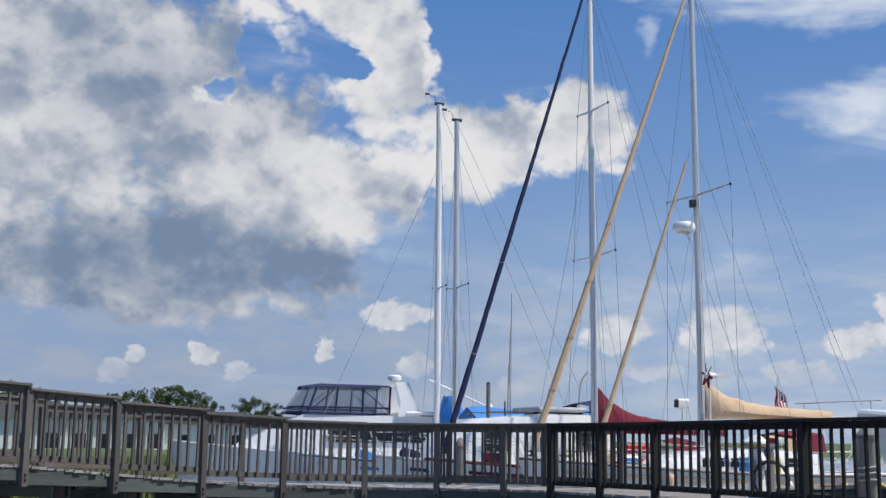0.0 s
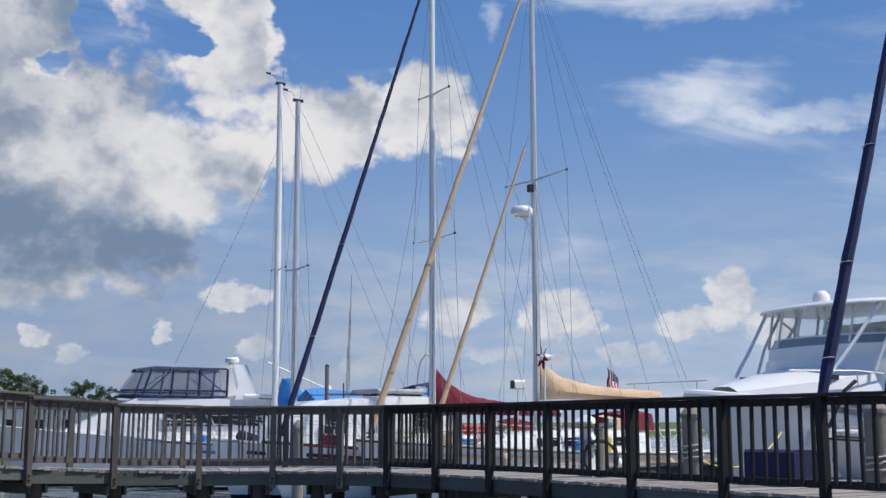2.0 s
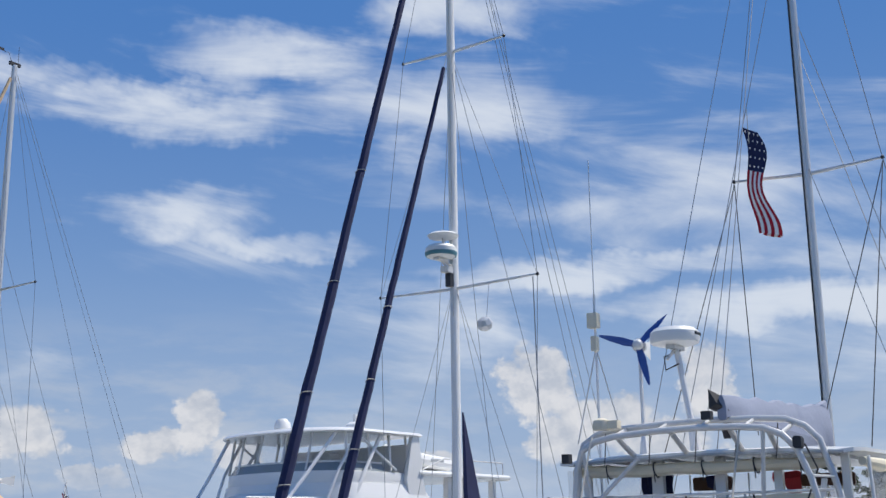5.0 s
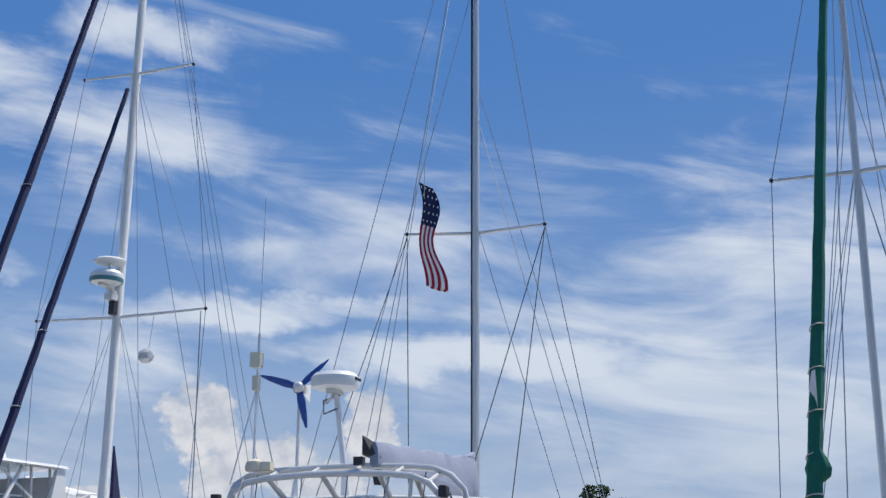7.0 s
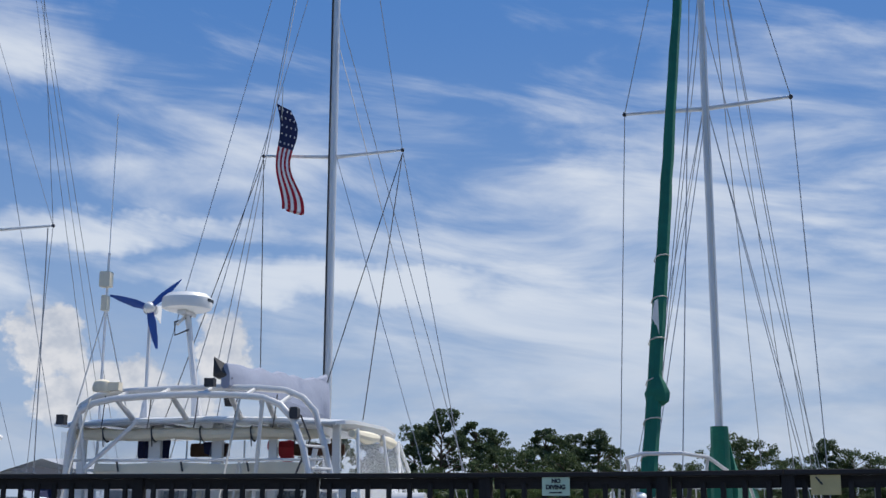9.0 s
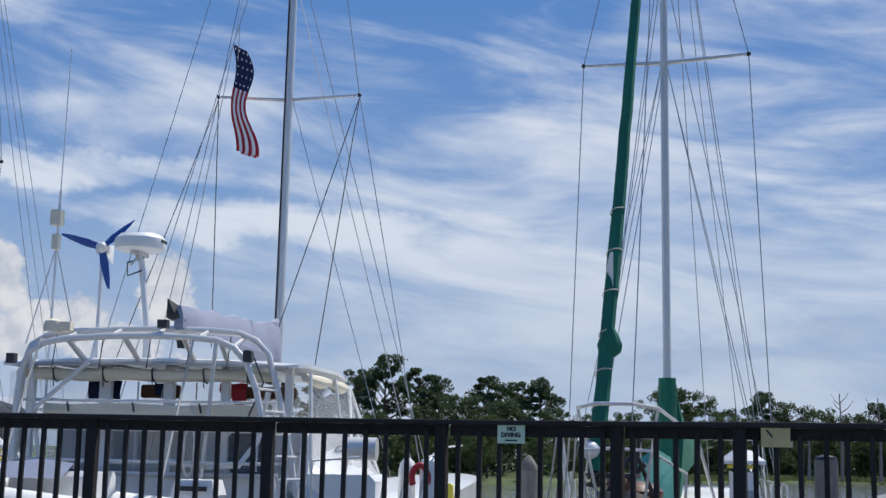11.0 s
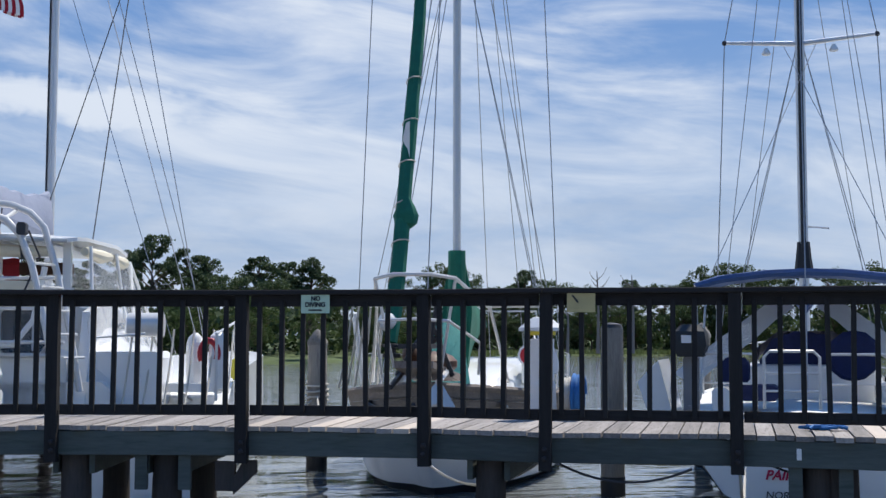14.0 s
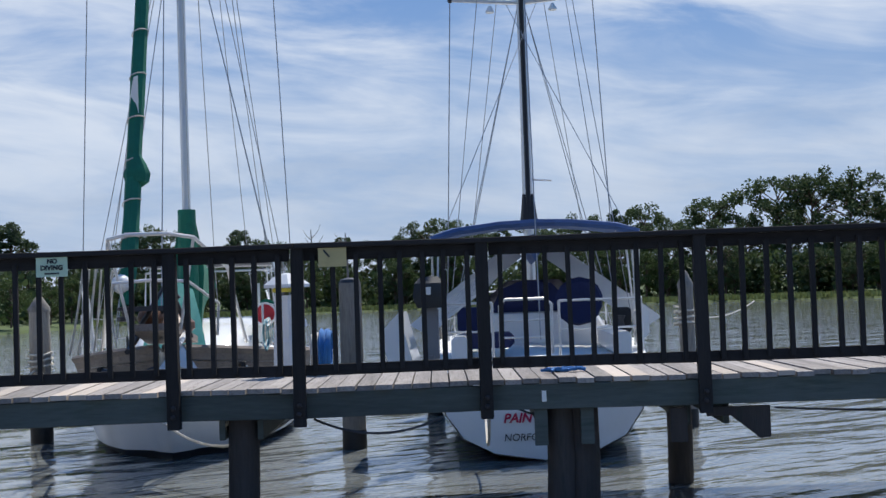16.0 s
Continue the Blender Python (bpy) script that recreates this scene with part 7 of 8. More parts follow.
part("boarding_ladder", Shape().tube([(-3.50, .42, 1.10), (-3.50, .42, 1.62), (-3.50, .36, 1.68), (-3.50, -.06, 1.68), (-3.50, -.12, 1.62), (-3.50, -.12, 1.10)], .016, 6).tube([(-3.50, .42, 1.28), (-3.50, -.12, 1.28)], .013, 6).tube([(-3.50, .42, 1.46), (-3.50, -.12, 1.46)], .013, 6), "steel", h)
part("netting", Shape().loft([[(-2.6 - .1 * i, 1.1 - .09 * i, 1.62 + .06 * i), (-2.6 - .1 * i, 1.1 - .09 * i, 1.46 + .06 * i)] for i in range(7)]), "film2", h, "white safety netting")
mo = part("outboard", Shape().loft([[(-3.55, 1.02, 1.62), (-3.2, 1.02, 1.62), (-3.2, 1.28, 1.62), (-3.55, 1.28, 1.62)], [(-3.60, .98, 1.74), (-3.15, .98, 1.74), (-3.15, 1.32, 1.74), (-3.60, 1.32, 1.74)], [(-3.58, 1.0, 1.88), (-3.18, 1.0, 1.88), (-3.18, 1.3, 1.88), (-3.58, 1.3, 1.88)], [(-3.5, 1.06, 1.95), (-3.28, 1.06, 1.95), (-3.28, 1.24, 1.95), (-3.5, 1.24, 1.95)]], closed=True, caps=True), "ink", h, "dark outboard motor on the stern rail")
part("motor_leg", Shape().box(-3.38, 1.15, 1.32, .14, .16, .62, None, .03).box(-3.38, 1.15, 1.02, .26, .05, .2), "outboard", mo)
part("motor_mark", Shape().box(-3.605, 1.18, 1.80, .01, .10, .08), "plastic", mo)
dd = part("davit_board", Shape().loft([[(-3.3, 1.35, 1.0), (-3.3, 1.62, 1.05), (-3.3, 1.72, 1.35), (-3.3, 1.5, 1.58)], [(-2.2, 1.35, 1.0), (-2.2, 1.62, 1.05), (-2.2, 1.72, 1.35), (-2.2, 1.5, 1.58)]], closed=True, caps=True), "gel", h)
part("seat_cushion", Shape().box(-2.9, .55, 1.24, .5, .55, .16, None, .05).box(-2.5, .75, 1.45, .4, .3, .3, None, .06), "navy", h)
part("winch", Shape().lathe(-2.0, -.95, 1.3, [(.08, 0), (.06, .08), (.085, .14)], 10), "fitting", h)
part("bag", Shape().box(-1.7, -1.02, 1.38, .18, .2, .3, None, .03), "black", h)
part("stow_poles", Shape().tube([(-1.2, -1.22, 1.05), (-1.25, -1.25, 2.3)], .02, 6).tube([(-1.5, -1.25, 1.05), (-1.45, -1.2, 2.25)], .022, 6).tube([(-1.3, -1.3, 1.05), (-1.55, -1.22, 2.1)], .016, 6), "plastic", h)
part("lifebuoy", Shape().box(-1.7, -1.25, 1.35, .5, .12, .35, None, .05), "plastic", h)
for s in (1, -1):
    tops = [(-2.6, s * 1.15, 1.65), (-1.2, s * 1.3, 1.65), (.2, s * 1.3, 1.68), (1.8, s * 1.12, 1.7), (3.2, s * .7, 1.75), (4.5, s * .2, 1.8)]
    part("lifeline", Shape().tube(tops, .006, 4).tube([(x, y, z - .3) for x, y, z in tops], .005, 4), "wire", h)
    for x, y, z in tops[1:5]:
        part("stanchion", Shape().tube([(x, y, z - .6), (x, y, z)], .013, 6), "steel", h)
part("pulpit", Shape().tube([(3.2, .7, 1.75), (4.5, .3, 1.8), (4.8, 0, 1.8), (4.5, -.3, 1.8), (3.2, -.7, 1.75)], .016, 6), "steel", h)
line(h, (4.6, 0, 1.3), (.05, 0, 10.6), .007, name="forestay")
for x, y, z in ((-.3, 1.12, 10.6), (-.3, -1.12, 10.6), (-1.4, -1.2, 10.4), (1.6, 1.0, 8.0), (1.6, -1.0, 8.0)):
    line(h, (x, y, 1.15), (0, 0, z), .005, name="running_stay")
line(h, (-.05, .2, 5.6), (-2.6, -1.0, 2.5), .006, name="stay")
line(h, (-.05, -.2, 5.6), (-2.6, 1.0, 2.5), .006, name="stay")
# ---- mooring piles, dock gear, ropes ----
def mooring_pile(x, y, top, r, label, cap=True, lean=0.0):
    t = thing("mooring_pile", Matrix.Translation((x, y, 0)), label, "mooring pile", "mooring piles")
    part("shaft", Shape().tube([(lean * (z - top), 0, z) for z in (-1.6, -.4, .3, top * .6, top)], [r * 1.08, r * 1.05, r * 1.03, r, r * .98], 14), "greypile", t)
    part("wet_foot", Shape().tube([(0, 0, -.5), (0, 0, .22)], r * 1.075, 14), "boot", t, "dark wet foot of the pile")
    if cap:
        part("cap", Shape().lathe(0, 0, top - .03, [(r * 1.08, 0), (r * 1.08, .05), (r * .3, .20), (.01, .22)], 14), "greypile", t, "weathered conical cap")
    else:
        part("cap", Shape().lathe(0, 0, top - .01, [(r * .97, 0), (r * .8, .05), (r * .2, .07)], 14), "fitting", t)
    return t


GREY = "weathered grey timber mooring pile standing in the creek"
mooring_pile(3.17, 17.23, 1.74, .135, GREY)
mooring_pile(5.92, 13.55, 1.93, .135, GREY, cap=False)
mooring_pile(10.02, 12.37, 1.76, .095, GREY)
mooring_pile(8.55, 16.2, 1.85, .12, GREY)
mooring_pile(-9.35, 14.9, 1.98, .14, GREY)
mooring_pile(-6.55, 14.6, 2.02, .14, GREY)
mooring_pile(-25.3, 22.0, 3.45, .06, GREY, cap=False)
mooring_pile(-12.9, 17.5, 1.75, .12, GREY, cap=False)
mooring_pile(-21.9, 18.2, 1.8, .13, GREY)


def pedestal(x, y, turn, label):
    """A white dock power post with a hipped lamp head and a yellow band."""
    t = thing("power_pedestal", Matrix.Translation((x, y, DECK_Z)) @ pose(0, 0, 0, 0, 0, turn) @ Matrix.Diagonal((.66, .66, 1, 1)), label, "power pedestal", "dock pedestals")
    part("column", Shape().loft([[(a * w, b * w, z) for a, b in ((-1, -1), (1, -1), (1, 1), (-1, 1))] for w, z in ((.15, 0), (.14, .3), (.125, .34), (.125, .72))], closed=True, caps=True), "plastic", t, smooth=0)
    part("band", Shape().box(0, 0, .768, .28, .28, .035), "yellow", t, smooth=0)
    part("lamp_head", Shape().loft([[(a * w, b * w, z) for a, b in ((-1, -1), (1, -1), (1, 1), (-1, 1))] for w, z in ((.22, .79), (.22, .82), (.09, .91), (.02, .92))], closed=True, caps=True), "plastic", t, smooth=0)
    part("socket_hood", Shape().add([(.12, -.12, .66), (.27, -.12, .44), (.12, -.12, .40), (.12, .12, .66), (.27, .12, .44), (.12, .12, .40)], [(0, 1, 2), (5, 4, 3), (0, 3, 4, 1), (1, 4, 5, 2), (2, 5, 3, 0)]), "plastic", t, smooth=0)
    part("socket", Shape().box(0, -.14, .5, .10, .03, .12), "greyhull", t, smooth=0)
    part("socket", Shape().box(0, -.15, .3, .10, .03, .10), "greyhull", t, smooth=0)
    return t


DECK_Z = 1.08
pedestal(3.98, 10.86, 25, "white dock power pedestal with yellow band beside the walk")
pedestal(-11.25, 15.0, 15, "white dock power pedestal on the boardwalk's far edge")
pedestal(-3.1, 13.1, 10, "white dock power pedestal on the boardwalk's far edge")


def coil(x, y, z, r, mat, label, turns=7, tilt=80, turn=0.0, wire=.014, name="hose"):
    pts = [(r * (1 + .05 * math.sin(a * 1.7)) * math.cos(a), .0025 * a - .05, r * (1 + .06 * math.cos(a * 2.3)) * math.sin(a)) for a in [i * .35 for i in range(int(turns * 18))]]
    single(name, Shape().tube(pts, wire, 5), mat, label, name, m=Matrix.Translation((x, y, z)) @ pose(0, 0, 0, 0, 0, turn))


coil(4.25, 10.66, 1.30, .17, "bluerope", "coiled blue water hose hung beside the pedestal", 6, turn=60, wire=.017)
coil(4.17, 10.70, 1.30, .14, "rope", "coiled tan power cable beside the pedestal", 5, turn=60, wire=.016)
coil(-11.0, 15.0, 1.36, .26, "darkrope", "coiled dark hose beside the pedestal", 5, turn=20, wire=.016)
coil(-4.6, 14.1, 1.5, .30, "darkrope", "coiled dark hose hung on the dock", 4, turn=5, wire=.02)


# finger docks between the berths
def finger_dock(x, y, bx, by, length, label, wide=1.1):
    t = thing("finger_dock", berth(x, y, bx, by), label, "dock", "finger docks")
    n = int(length / .15)
    mesh = Shape().box(0, 0, 0, .14, wide, .04, None, .003).mesh("plank", M["plank"], 0)
    for i in range(n):
        piece("plank", mesh, t, pose(.15 * i + .07, 0, DECK_Z - .06))
    part("beam", Shape().box(length / 2, wide / 2 - .05, .86, length, .05, .22).box(length / 2, -wide / 2 + .05, .86, length, .05, .22), "stringer", t)
    for k in range(int(length / 3) + 1):
        for s in (1, -1):
            part("pile", Shape().tube([(.3 + 3 * k, s * (wide / 2 - .15), -1.5), (.3 + 3 * k, s * (wide / 2 - .15), .95)], .11, 10), "pile", t)


finger_dock(-16.2, 16.4, .25, .97, 14, "weathered grey timber finger dock between boats")
finger_dock(-9.2, 15.1, .26, .966, 12, "weathered grey timber finger dock between boats")
finger_dock(-3.1, 13.65, .24, .97, 9, "weathered grey timber finger dock between boats")

# dock gear
single("fire_extinguisher_box", Shape().lathe(-5.72, 14.1, 1.13, [(.10, 0), (.11, .03), (.11, .86), (.09, .92), (.04, .95)], 14), "red", "tall red fire extinguisher case on the dock", "fire extinguisher")
single("dock_box", Shape().box(-7.85, 14.62, 1.32, .85, .45, .42, pose(0, 0, 0, 0, 0, -14), .03), "navy", "navy blue storage bin on the dock", "dock box")
single("dock_box", Shape().box(-2.6, 14.3, 1.36, 1.0, .55, .55, pose(0, 0, 0, 0, 0, -14), .05), "plastic", "white moulded dock box on the finger dock", "dock box")
single("bicycle_wheel", Shape().tube([(.30 * math.cos(a), 0, .30 * math.sin(a)) for a in [i * .3927 for i in range(17)]], .022, 6).tube([(-.3, 0, 0), (.3, 0, 0)], .008, 4).tube([(0, 0, -.3), (0, 0, .3)], .008, 4), "black", "dark spoked wheel leaning on the dock", "wheel", m=Matrix.Translation((-4.62, 13.95, 1.41)) @ pose(0, 0, 0, 0, 0, -14))

# ropes
ROPES = [((2.55, 13.3, 1.05), (3.17, 17.23, 1.05), .35, "rope", .012), ((3.3, 13.1, .75), (3.75, 10.2, .80), .35, "rope", .014), ((3.55, 9.4, .83), (4.4, 8.85, .82), .12, "darkrope", .010),
         ((4.75, 8.75, .82), (6.25, 11.2, .62), .32, "rope", .013), ((5.2, 9.0, .80), (7.6, 11.0, .70), .15, "darkrope", .009), ((6.6, 7.55, .80), (9.2, 6.4, .78), .06, "darkrope", .009),
         ((10.0, 12.4, 1.4), (12.4, 13.6, 1.5), .12, "rope", .01), ((-6.5, 14.6, 1.3), (-7.9, 17.6, 1.6), .3, "darkrope", .015), ((-9.3, 14.9, 1.5), (-12.7, 20.3, 1.6), .4, "rope", .016), ((-9.3, 14.9, 1.4), (-11.6, 21.6, 1.7), .35, "yellow", .014),
         ((-6.5, 14.6, 1.4), (-5.2, 20.2, 1.5), .35, "rope", .015), ((-18.2, 8.3, .62), (-16.9, 12.9, .60), .12, "darkrope", .012), ((.9, 14.9, 1.1), (2.1, 14.3, .6), .15, "rope", .012), ((1.1, 15.2, 1.2), (3.17, 17.23, 1.0), .35, "rope", .012)]
for a, b, d, mat, r in ROPES:
    single("mooring_rope", Shape().tube(sag(a, b, d, 14), r, 5), mat, "slack mooring line from boat to pile or walk" if mat != "darkrope" else "dark slack line hung under the walk", "rope", "mooring ropes")
tie = random.Random(8)
for x, y, z in ((3.17, 17.23, 1.05), (10.02, 12.37, 1.35), (-6.55, 14.6, 1.35), (-9.35, 14.9, 1.45)):
    single("rope_wrap", Shape().tube([(x + .155 * math.cos(a), y + .155 * math.sin(a), z + .012 * a - .1 + tie.uniform(-.01, .01)) for a in [i * .5 for i in range(44)]], .014, 5), "rope", "pale rope wound round a mooring pile", "rope", "pile lashings")
single("blue_rope", Shape().tube([(5.60 + .13 * math.sin(i * .9) + .003 * i - .06, 8.95 + .05 * math.cos(i * 1.3) - .002 * i, 1.10 + .006 * (i % 4)) for i in range(46)], .013, 5), "bluerope", "heap of bright blue rope lying on the boardwalk", "rope")

# ---- signs on the rail ----
def bay_spot(i, u, out, z):
    a, b = Vector((POSTS_XY[i][0], POSTS_XY[i][1], 0)), Vector((POSTS_XY[i + 1][0], POSTS_XY[i + 1][1], 0))
    d = (b - a).normalized()
    p = a.lerp(b, u) + Vector((d.y, -d.x, 0)) * out
    m = Matrix.Identity(4)
    m.col[0], m.col[1], m.col[2], m.col[3] = (d.x, d.y, 0, 0), (0, 0, 1, 0), (d.y, -d.x, 0, 0), (p.x, p.y, z, 1)
    return m


POSTS_XY = [(1.25, 10.53), (2.605, 9.89), (3.385, 9.30), (4.70, 8.69)]
sg = thing("sign", bay_spot(0, .405, .05, 2.075), "pale green sign reading no diving on the rail", "sign", "rail signs")
part("panel", Shape().box(0, 0, 0, .235, .15, .006), "signgreen", sg, smooth=0)
for txt, x, y, size in (("NO", -.035, .028, .048), ("DIVING", -.085, -.022, .050)):
    me = text_shape(txt, size, 0, .0022)
    me.materials.clear()
    me.materials.append(M["ink"])
    ob = new("lettering", me)
    ob.parent, ob.matrix_basis = sg, pose(x, y, .007)
part("small_print", Shape().box(0, -.050, .005, .11, .012, .002), "ink", sg, smooth=0)
ys = thing("sign", bay_spot(2, .20, .05, 2.075), "faded yellow notice with a worn dark mark on the rail", "sign", "rail signs")
part("panel", Shape().box(0, 0, 0, .215, .145, .006), "signold", ys, smooth=0)
part("mark", Shape().box(-.045, .03, .005, .07, .014, .002, pose(0, 0, 0, 0, 0, -50)), "ink", ys, smooth=0)
# ---- boardwalk ----
POSTS = [(-15.9, 3.4, .60), (-16.6, 4.8, .52), (-17.1, 6.3, .42), (-17.55, 7.85, .28), (-17.9, 9.5, .15), (-17.9, 11.0, .05), (-17.5, 12.4, 0), (-16.75, 13.38, 0), (-15.79, 14.08, 0), (-14.85, 14.27, 0), (-13.7, 14.25, 0), (-12.38, 14.05, 0),
         (-11.03, 13.75, 0), (-9.21, 13.23, 0), (-7.65, 12.85, 0), (-6.17, 12.48, 0), (-4.675, 12.11, 0), (-3.22, 11.757, 0), (-1.81, 11.41, 0), (-.23, 11.02, 0), (1.25, 10.53, 0), (2.605, 9.89, 0), (3.385, 9.30, 0), (4.70, 8.69, 0), (6.075, 7.735, 0),
         (7.4, 6.95, 0), (8.7, 6.2, 0), (10.0, 5.45, 0)]
DECK, RAIL, WIDTH = 1.08, 2.19, 1.85
P = [Vector((x, y, 0)) for x, y, z in POSTS]
Z = [z for x, y, z in POSTS]
normals = []
for i in range(len(P)):
    d = (P[min(i + 1, len(P) - 1)] - P[max(i - 1, 0)]).normalized()
    normals.append(Vector((-d.y, d.x, 0)))
segs = [(P[i + 1] - P[i]).length for i in range(len(P) - 1)]


def bay_matrix(a, b, za, zb):
    """x along the bay, y away from the water in front, z up, sheared to the slope."""
    d = b - a
    u = d.normalized()
    m = Matrix.Identity(4)
    m.col[0] = (u.x, u.y, (zb - za) / d.length, 0)
    m.col[1] = (-u.y, u.x, 0, 0)
    m.col[3] = (a.x, a.y, za, 1)
    return m


def post_matrix(p, z, d):
    m = Matrix.Identity(4)
    u = d.normalized()
    m.col[0], m.col[1], m.col[3] = (u.x, u.y, 0, 0), (-u.y, u.x, 0, 0), (p.x, p.y, z, 1)
    return m


pier = thing("boardwalk", Matrix(), "weathered grey timber boardwalk on dark piles over the creek", "boardwalk", kind="structure")
railing = thing("railing", Matrix(), "weathered timber railing along the boardwalk's edge, toned dark for shade, paler on the ramp", "railing", "boardwalk railings")
inner = thing("railing", Matrix(), "grey timber railing along the boardwalk's far edge", "railing", "boardwalk railings")

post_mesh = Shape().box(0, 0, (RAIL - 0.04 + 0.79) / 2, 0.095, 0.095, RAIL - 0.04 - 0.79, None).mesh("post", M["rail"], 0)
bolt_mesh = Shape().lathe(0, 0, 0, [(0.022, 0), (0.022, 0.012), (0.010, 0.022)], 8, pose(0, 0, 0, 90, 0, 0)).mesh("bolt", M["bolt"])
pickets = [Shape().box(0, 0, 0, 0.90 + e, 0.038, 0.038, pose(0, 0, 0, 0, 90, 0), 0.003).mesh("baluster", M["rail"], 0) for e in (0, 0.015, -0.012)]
# paler copies of posts and balusters, standing for sun on the ramp
post_sunlit, pickets_sunlit = post_mesh.copy(), [k.copy() for k in pickets]
for me in (post_sunlit, *pickets_sunlit):
    me.materials[0] = M["sunlit_wood"]
RAMP = 9       # bays up to this one take the paler timber, toned as sunlit
rp = random.Random(12)


def rail_bays(owner, pts, zs, tops, side):
    """Posts, cap, boards and balusters along the points; side 1: the water in front lies at -y."""
    for i in range(len(pts)):
        d = pts[min(i + 1, len(pts) - 1)] - pts[max(i - 1, 0)]
        po = piece("post", post_sunlit if i < RAMP else post_mesh, owner, post_matrix(pts[i], zs[i], d) @ pose(0, 0, 0, rp.uniform(-.6, .6), rp.uniform(-.6, .6), rp.uniform(-3, 3)))
        for z in (0.885, 0.955):
            piece("bolt", bolt_mesh, po, pose(rp.uniform(-.008, .008), -0.0475 * side, z))
    for i in range(len(pts) - 1):
        m = bay_matrix(pts[i], pts[i + 1], zs[i], zs[i + 1])
        n = (pts[i + 1] - pts[i]).length
        for name, shape, mat in (("cap_rail", Shape().box(0, 0, 0, n + .004, 0.155, 0.04, None, 0.006), "sunlit_board" if i < RAMP else "board"),):
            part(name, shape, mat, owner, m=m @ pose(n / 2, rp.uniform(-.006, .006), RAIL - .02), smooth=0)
        part("top_board", Shape().box(0, 0, 0, n - 0.10, 0.038, 0.092, None, 0.003), "sunlit_board" if i < RAMP else "board", owner, m=m @ pose(n / 2, 0.03 * side, RAIL - .088), smooth=0)
        part("bottom_board", Shape().box(0, 0, 0, n - 0.10, 0.038, 0.085, None, 0.003), "sunlit_board" if i < RAMP else "board", owner, m=m @ pose(n / 2, 0.03 * side, 1.215), smooth=0)
        k = max(4, round((n - 0.1) / 0.178))
        for j in range(k):
            x = 0.05 + (n - 0.1) * (j + 0.5) / k + rp.uniform(-.012, .012)
            piece("baluster", rp.choice(pickets_sunlit if i < RAMP else pickets), owner, m @ pose(x, -0.009 * side, 1.650 + rp.uniform(-.006, .006), rp.uniform(-.4, .4), rp.uniform(-.7, .7), rp.uniform(-4, 4)))


rail_bays(railing, P, Z, RAIL, 1)
IN = range(1, 10)
rail_bays(inner, [P[i] + normals[i] * (WIDTH + .02) for i in IN], [Z[i] for i in IN], RAIL, -1)

# beams
for i in range(len(P) - 1):
    m = bay_matrix(P[i], P[i + 1], Z[i], Z[i + 1])
    n = segs[i]
    part("stringer", Shape().box(0, 0, 0, n + .002, 0.045, 0.195, None, 0.005), "stringer", pier, m=m @ pose(n / 2, 0.072, 0.942), smooth=0)
    part("stringer", Shape().box(0, 0, 0, n + .25 * (i < 10), 0.045, 0.195, None, 0.005), "stringer", pier, m=m @ pose(n / 2, WIDTH - 0.10, 0.942), smooth=0)
    part("stringer", Shape().box(0, 0, 0, n, 0.045, 0.195, None, 0.005), "stringer", pier, m=m @ pose(n / 2, WIDTH * 0.5, 0.942), smooth=0)

# piles and cross beams
def pile_shape(top, bottom, r, seed):
    rr = random.Random(seed)
    zs = [bottom + (top - bottom) * k / 6 for k in range(7)]
    return Shape().tube([(rr.uniform(-.012, .012), rr.uniform(-.012, .012), z) for z in zs], [r * 1.08, r * 1.06, r * 1.04, r * 1.02, r, r * .99, r * .98], 12)


BENTS = [(2, .5), (3, .3), (4, .2), (5, .1), (6, .1), (6, .8), (7, .6), (8, .7), (10, .1), (11, .6), (13, .1), (14, .7), (16, .2), (17, .7), (19, .08), (19, .56), (21, .50), (23, .35), (24, .02), (25, .5)]
for k, (i, u) in enumerate(BENTS):
    p = P[i].lerp(P[i + 1], u)
    nn = normals[i].lerp(normals[i + 1], u).normalized()
    tt = Vector((nn.y, -nn.x, 0))
    z = Z[i] + (Z[i + 1] - Z[i]) * u
    for off, along in ((WIDTH - 0.15 if i == 24 else 0.30, 0.0),) + (((WIDTH - 0.25, 0.0),) if i < 20 else ()) + (((0.30, 0.17),) if k == 17 else ()):
        q = p + nn * off + tt * along
        part("pile", pile_shape(0.84 + z, -1.6, 0.115 if i == 24 else 0.125, k), "pile", pier, m=Matrix.Translation(q))
    m = post_matrix(p, z, tt)
    for dx in (-0.15, 0.15):
        part("cross_beam", Shape().box(0, 0, 0, WIDTH - .3, 0.045, 0.16, pose(0, 0, 0, 0, 0, 90), 0.004), "stringer", pier, m=m @ pose(dx, WIDTH / 2 + .05, 0.758), smooth=0)
    if k in (15, 17):
        for bx in (-.17, .19):
            part("block", Shape().box(bx, .12, .70, .10, .05, .28), "stringer", pier, m=m, smooth=0)
# pale tag nailed to the beam
m23 = bay_matrix(P[23], P[24], 0, 0)
part("tag", Shape().box(.44, .045, .945, .035, .006, .085), "plastic", pier, "small pale tag nailed to the beam", m=m23, smooth=0)
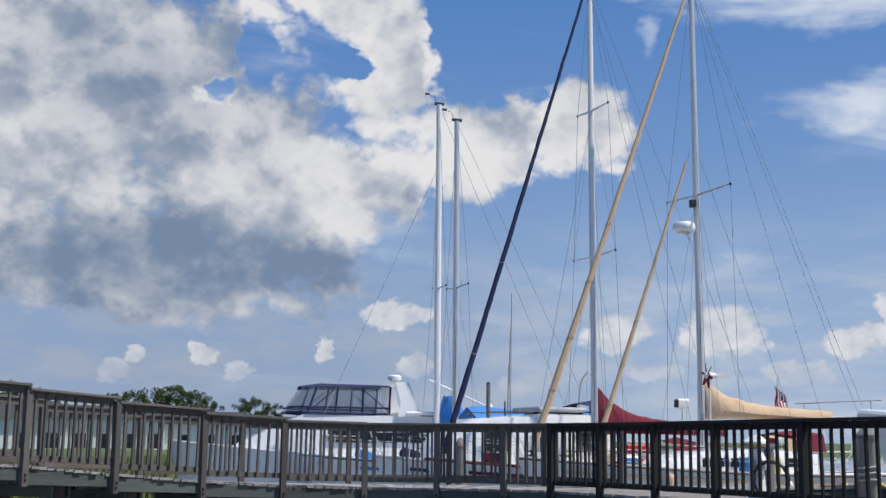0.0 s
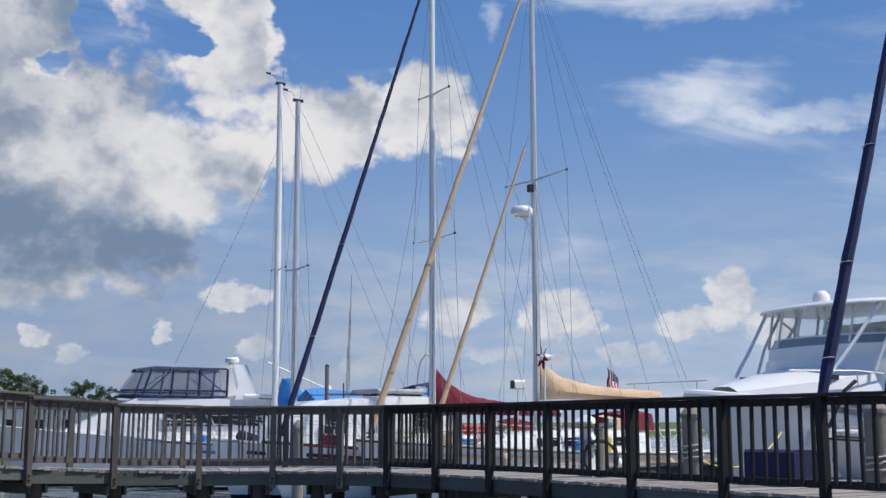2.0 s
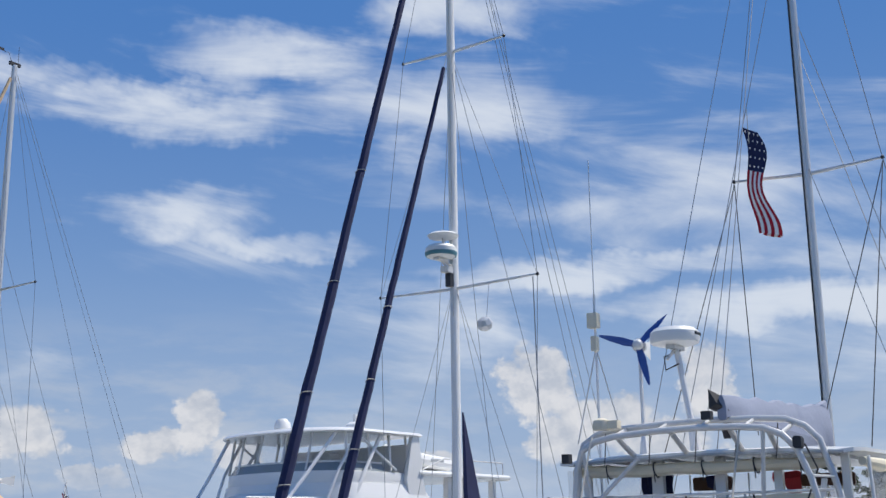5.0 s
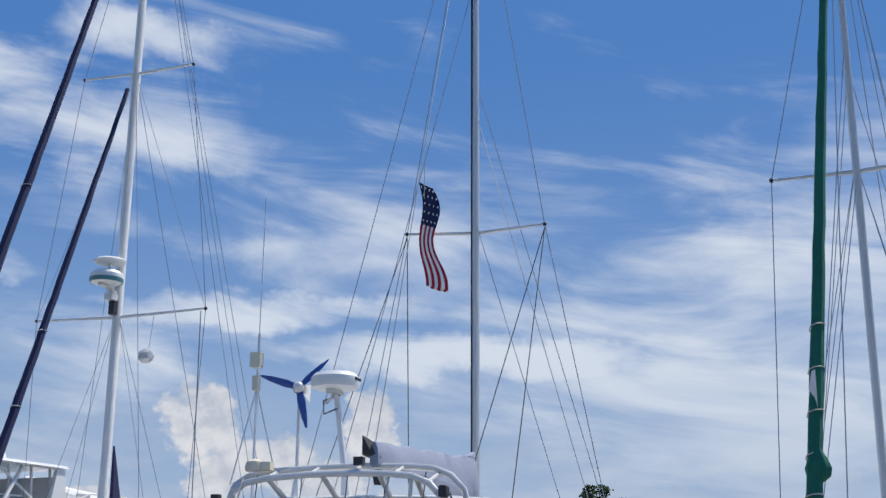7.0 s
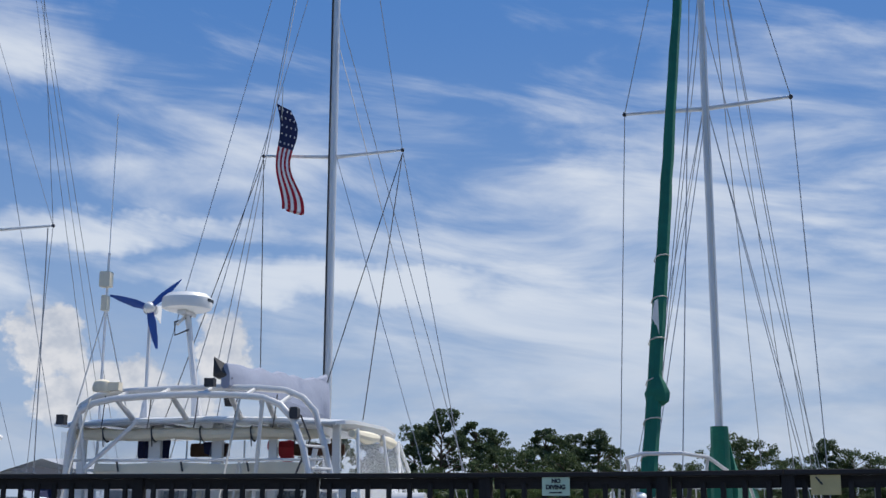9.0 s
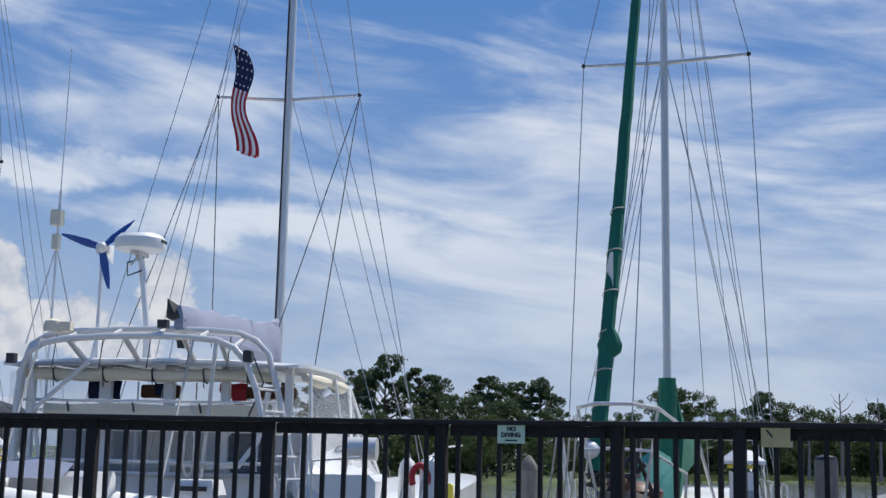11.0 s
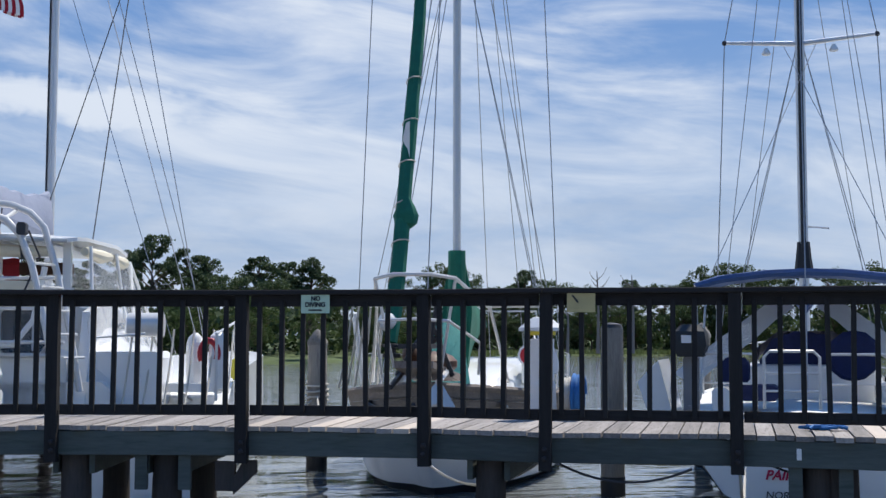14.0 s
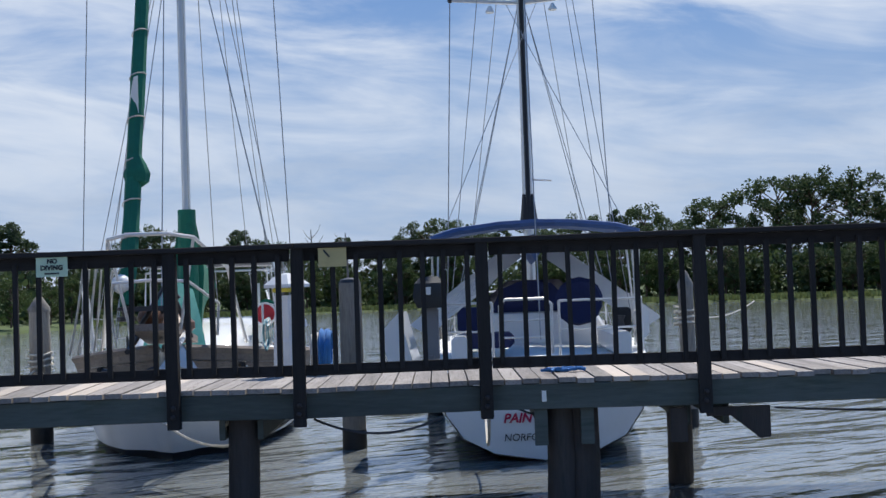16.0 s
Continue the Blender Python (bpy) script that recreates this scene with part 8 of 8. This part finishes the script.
# slanting brace and stub hung below the walk
m24 = post_matrix(P[24], 0, P[25] - P[23])
part("brace", Shape().prism([(.02, .82), (.50, .82), (.50, .58), (.42, .57), (.20, .75), (.02, .75)], 0.10, 0.15).box(-.20, .13, .69, .13, .06, .26), "pile", pier, m=m24, smooth=0)
m20 = post_matrix(P[20], 0, P[21] - P[19])
part("brace", Shape().prism([(-.02, .80), (.09, .80), (.09, .70), (-.10, .52), (-.10, .66)], 0.10, 0.15).box(-.17, .13, .67, .16, .06, .24), "pile", pier, m=m20, smooth=0)

# planks across the walk
rk = random.Random(33)
for i in range(len(P) - 1):
    n = max(1, round(segs[i] / 0.142))
    for j in range(n):
        u0, u1 = j / n, (j + 1) / n
        gap = 0.006 / segs[i]
        f0, f1 = P[i].lerp(P[i + 1], u0 + gap), P[i].lerp(P[i + 1], u1 - gap)
        bk0 = (P[i] + normals[i] * WIDTH).lerp(P[i + 1] + normals[i + 1] * WIDTH, u0 + gap)
        bk1 = (P[i] + normals[i] * WIDTH).lerp(P[i + 1] + normals[i + 1] * WIDTH, u1 - gap)
        over = rk.uniform(0.0, 0.06)
        du = (bk0 - f0).normalized()
        f0, f1 = f0 + du * over, f1 + du * over
        bk0, bk1 = bk0 + du * rk.uniform(0, .05), bk1 + du * rk.uniform(0, .05)
        zz = Z[i] + (Z[i + 1] - Z[i]) * (u0 + u1) / 2
        c = (f0 + f1 + bk0 + bk1) / 4 + Vector((0, 0, zz + DECK - 0.019))
        ang = math.atan2(du.y, du.x)
        inv = (Matrix.Translation(c) @ Matrix.Rotation(ang, 4, "Z")).inverted()
        lift = rk.uniform(-.005, .008)
        pts = []
        for dz in (-0.019, 0.019):
            for q in (f0, f1, bk1, bk0):
                pts.append(inv @ Vector((q.x, q.y, c.z + dz + lift)))
        sh = Shape().add(pts, [(0, 1, 2, 3), (4, 5, 6, 7), (0, 1, 5, 4), (1, 2, 6, 5), (2, 3, 7, 6), (3, 0, 4, 7)])
        fresh = (i, j) in ((20, 4), (20, 5), (20, 0), (23, 7), (23, 8), (24, 1), (18, 3), (20, 9), (24, 4))
        ob = new("plank", sh.mesh("plank", M["new_plank" if fresh else "plank"], 0))
        ob.parent, ob.matrix_basis = pier, inv.inverted()
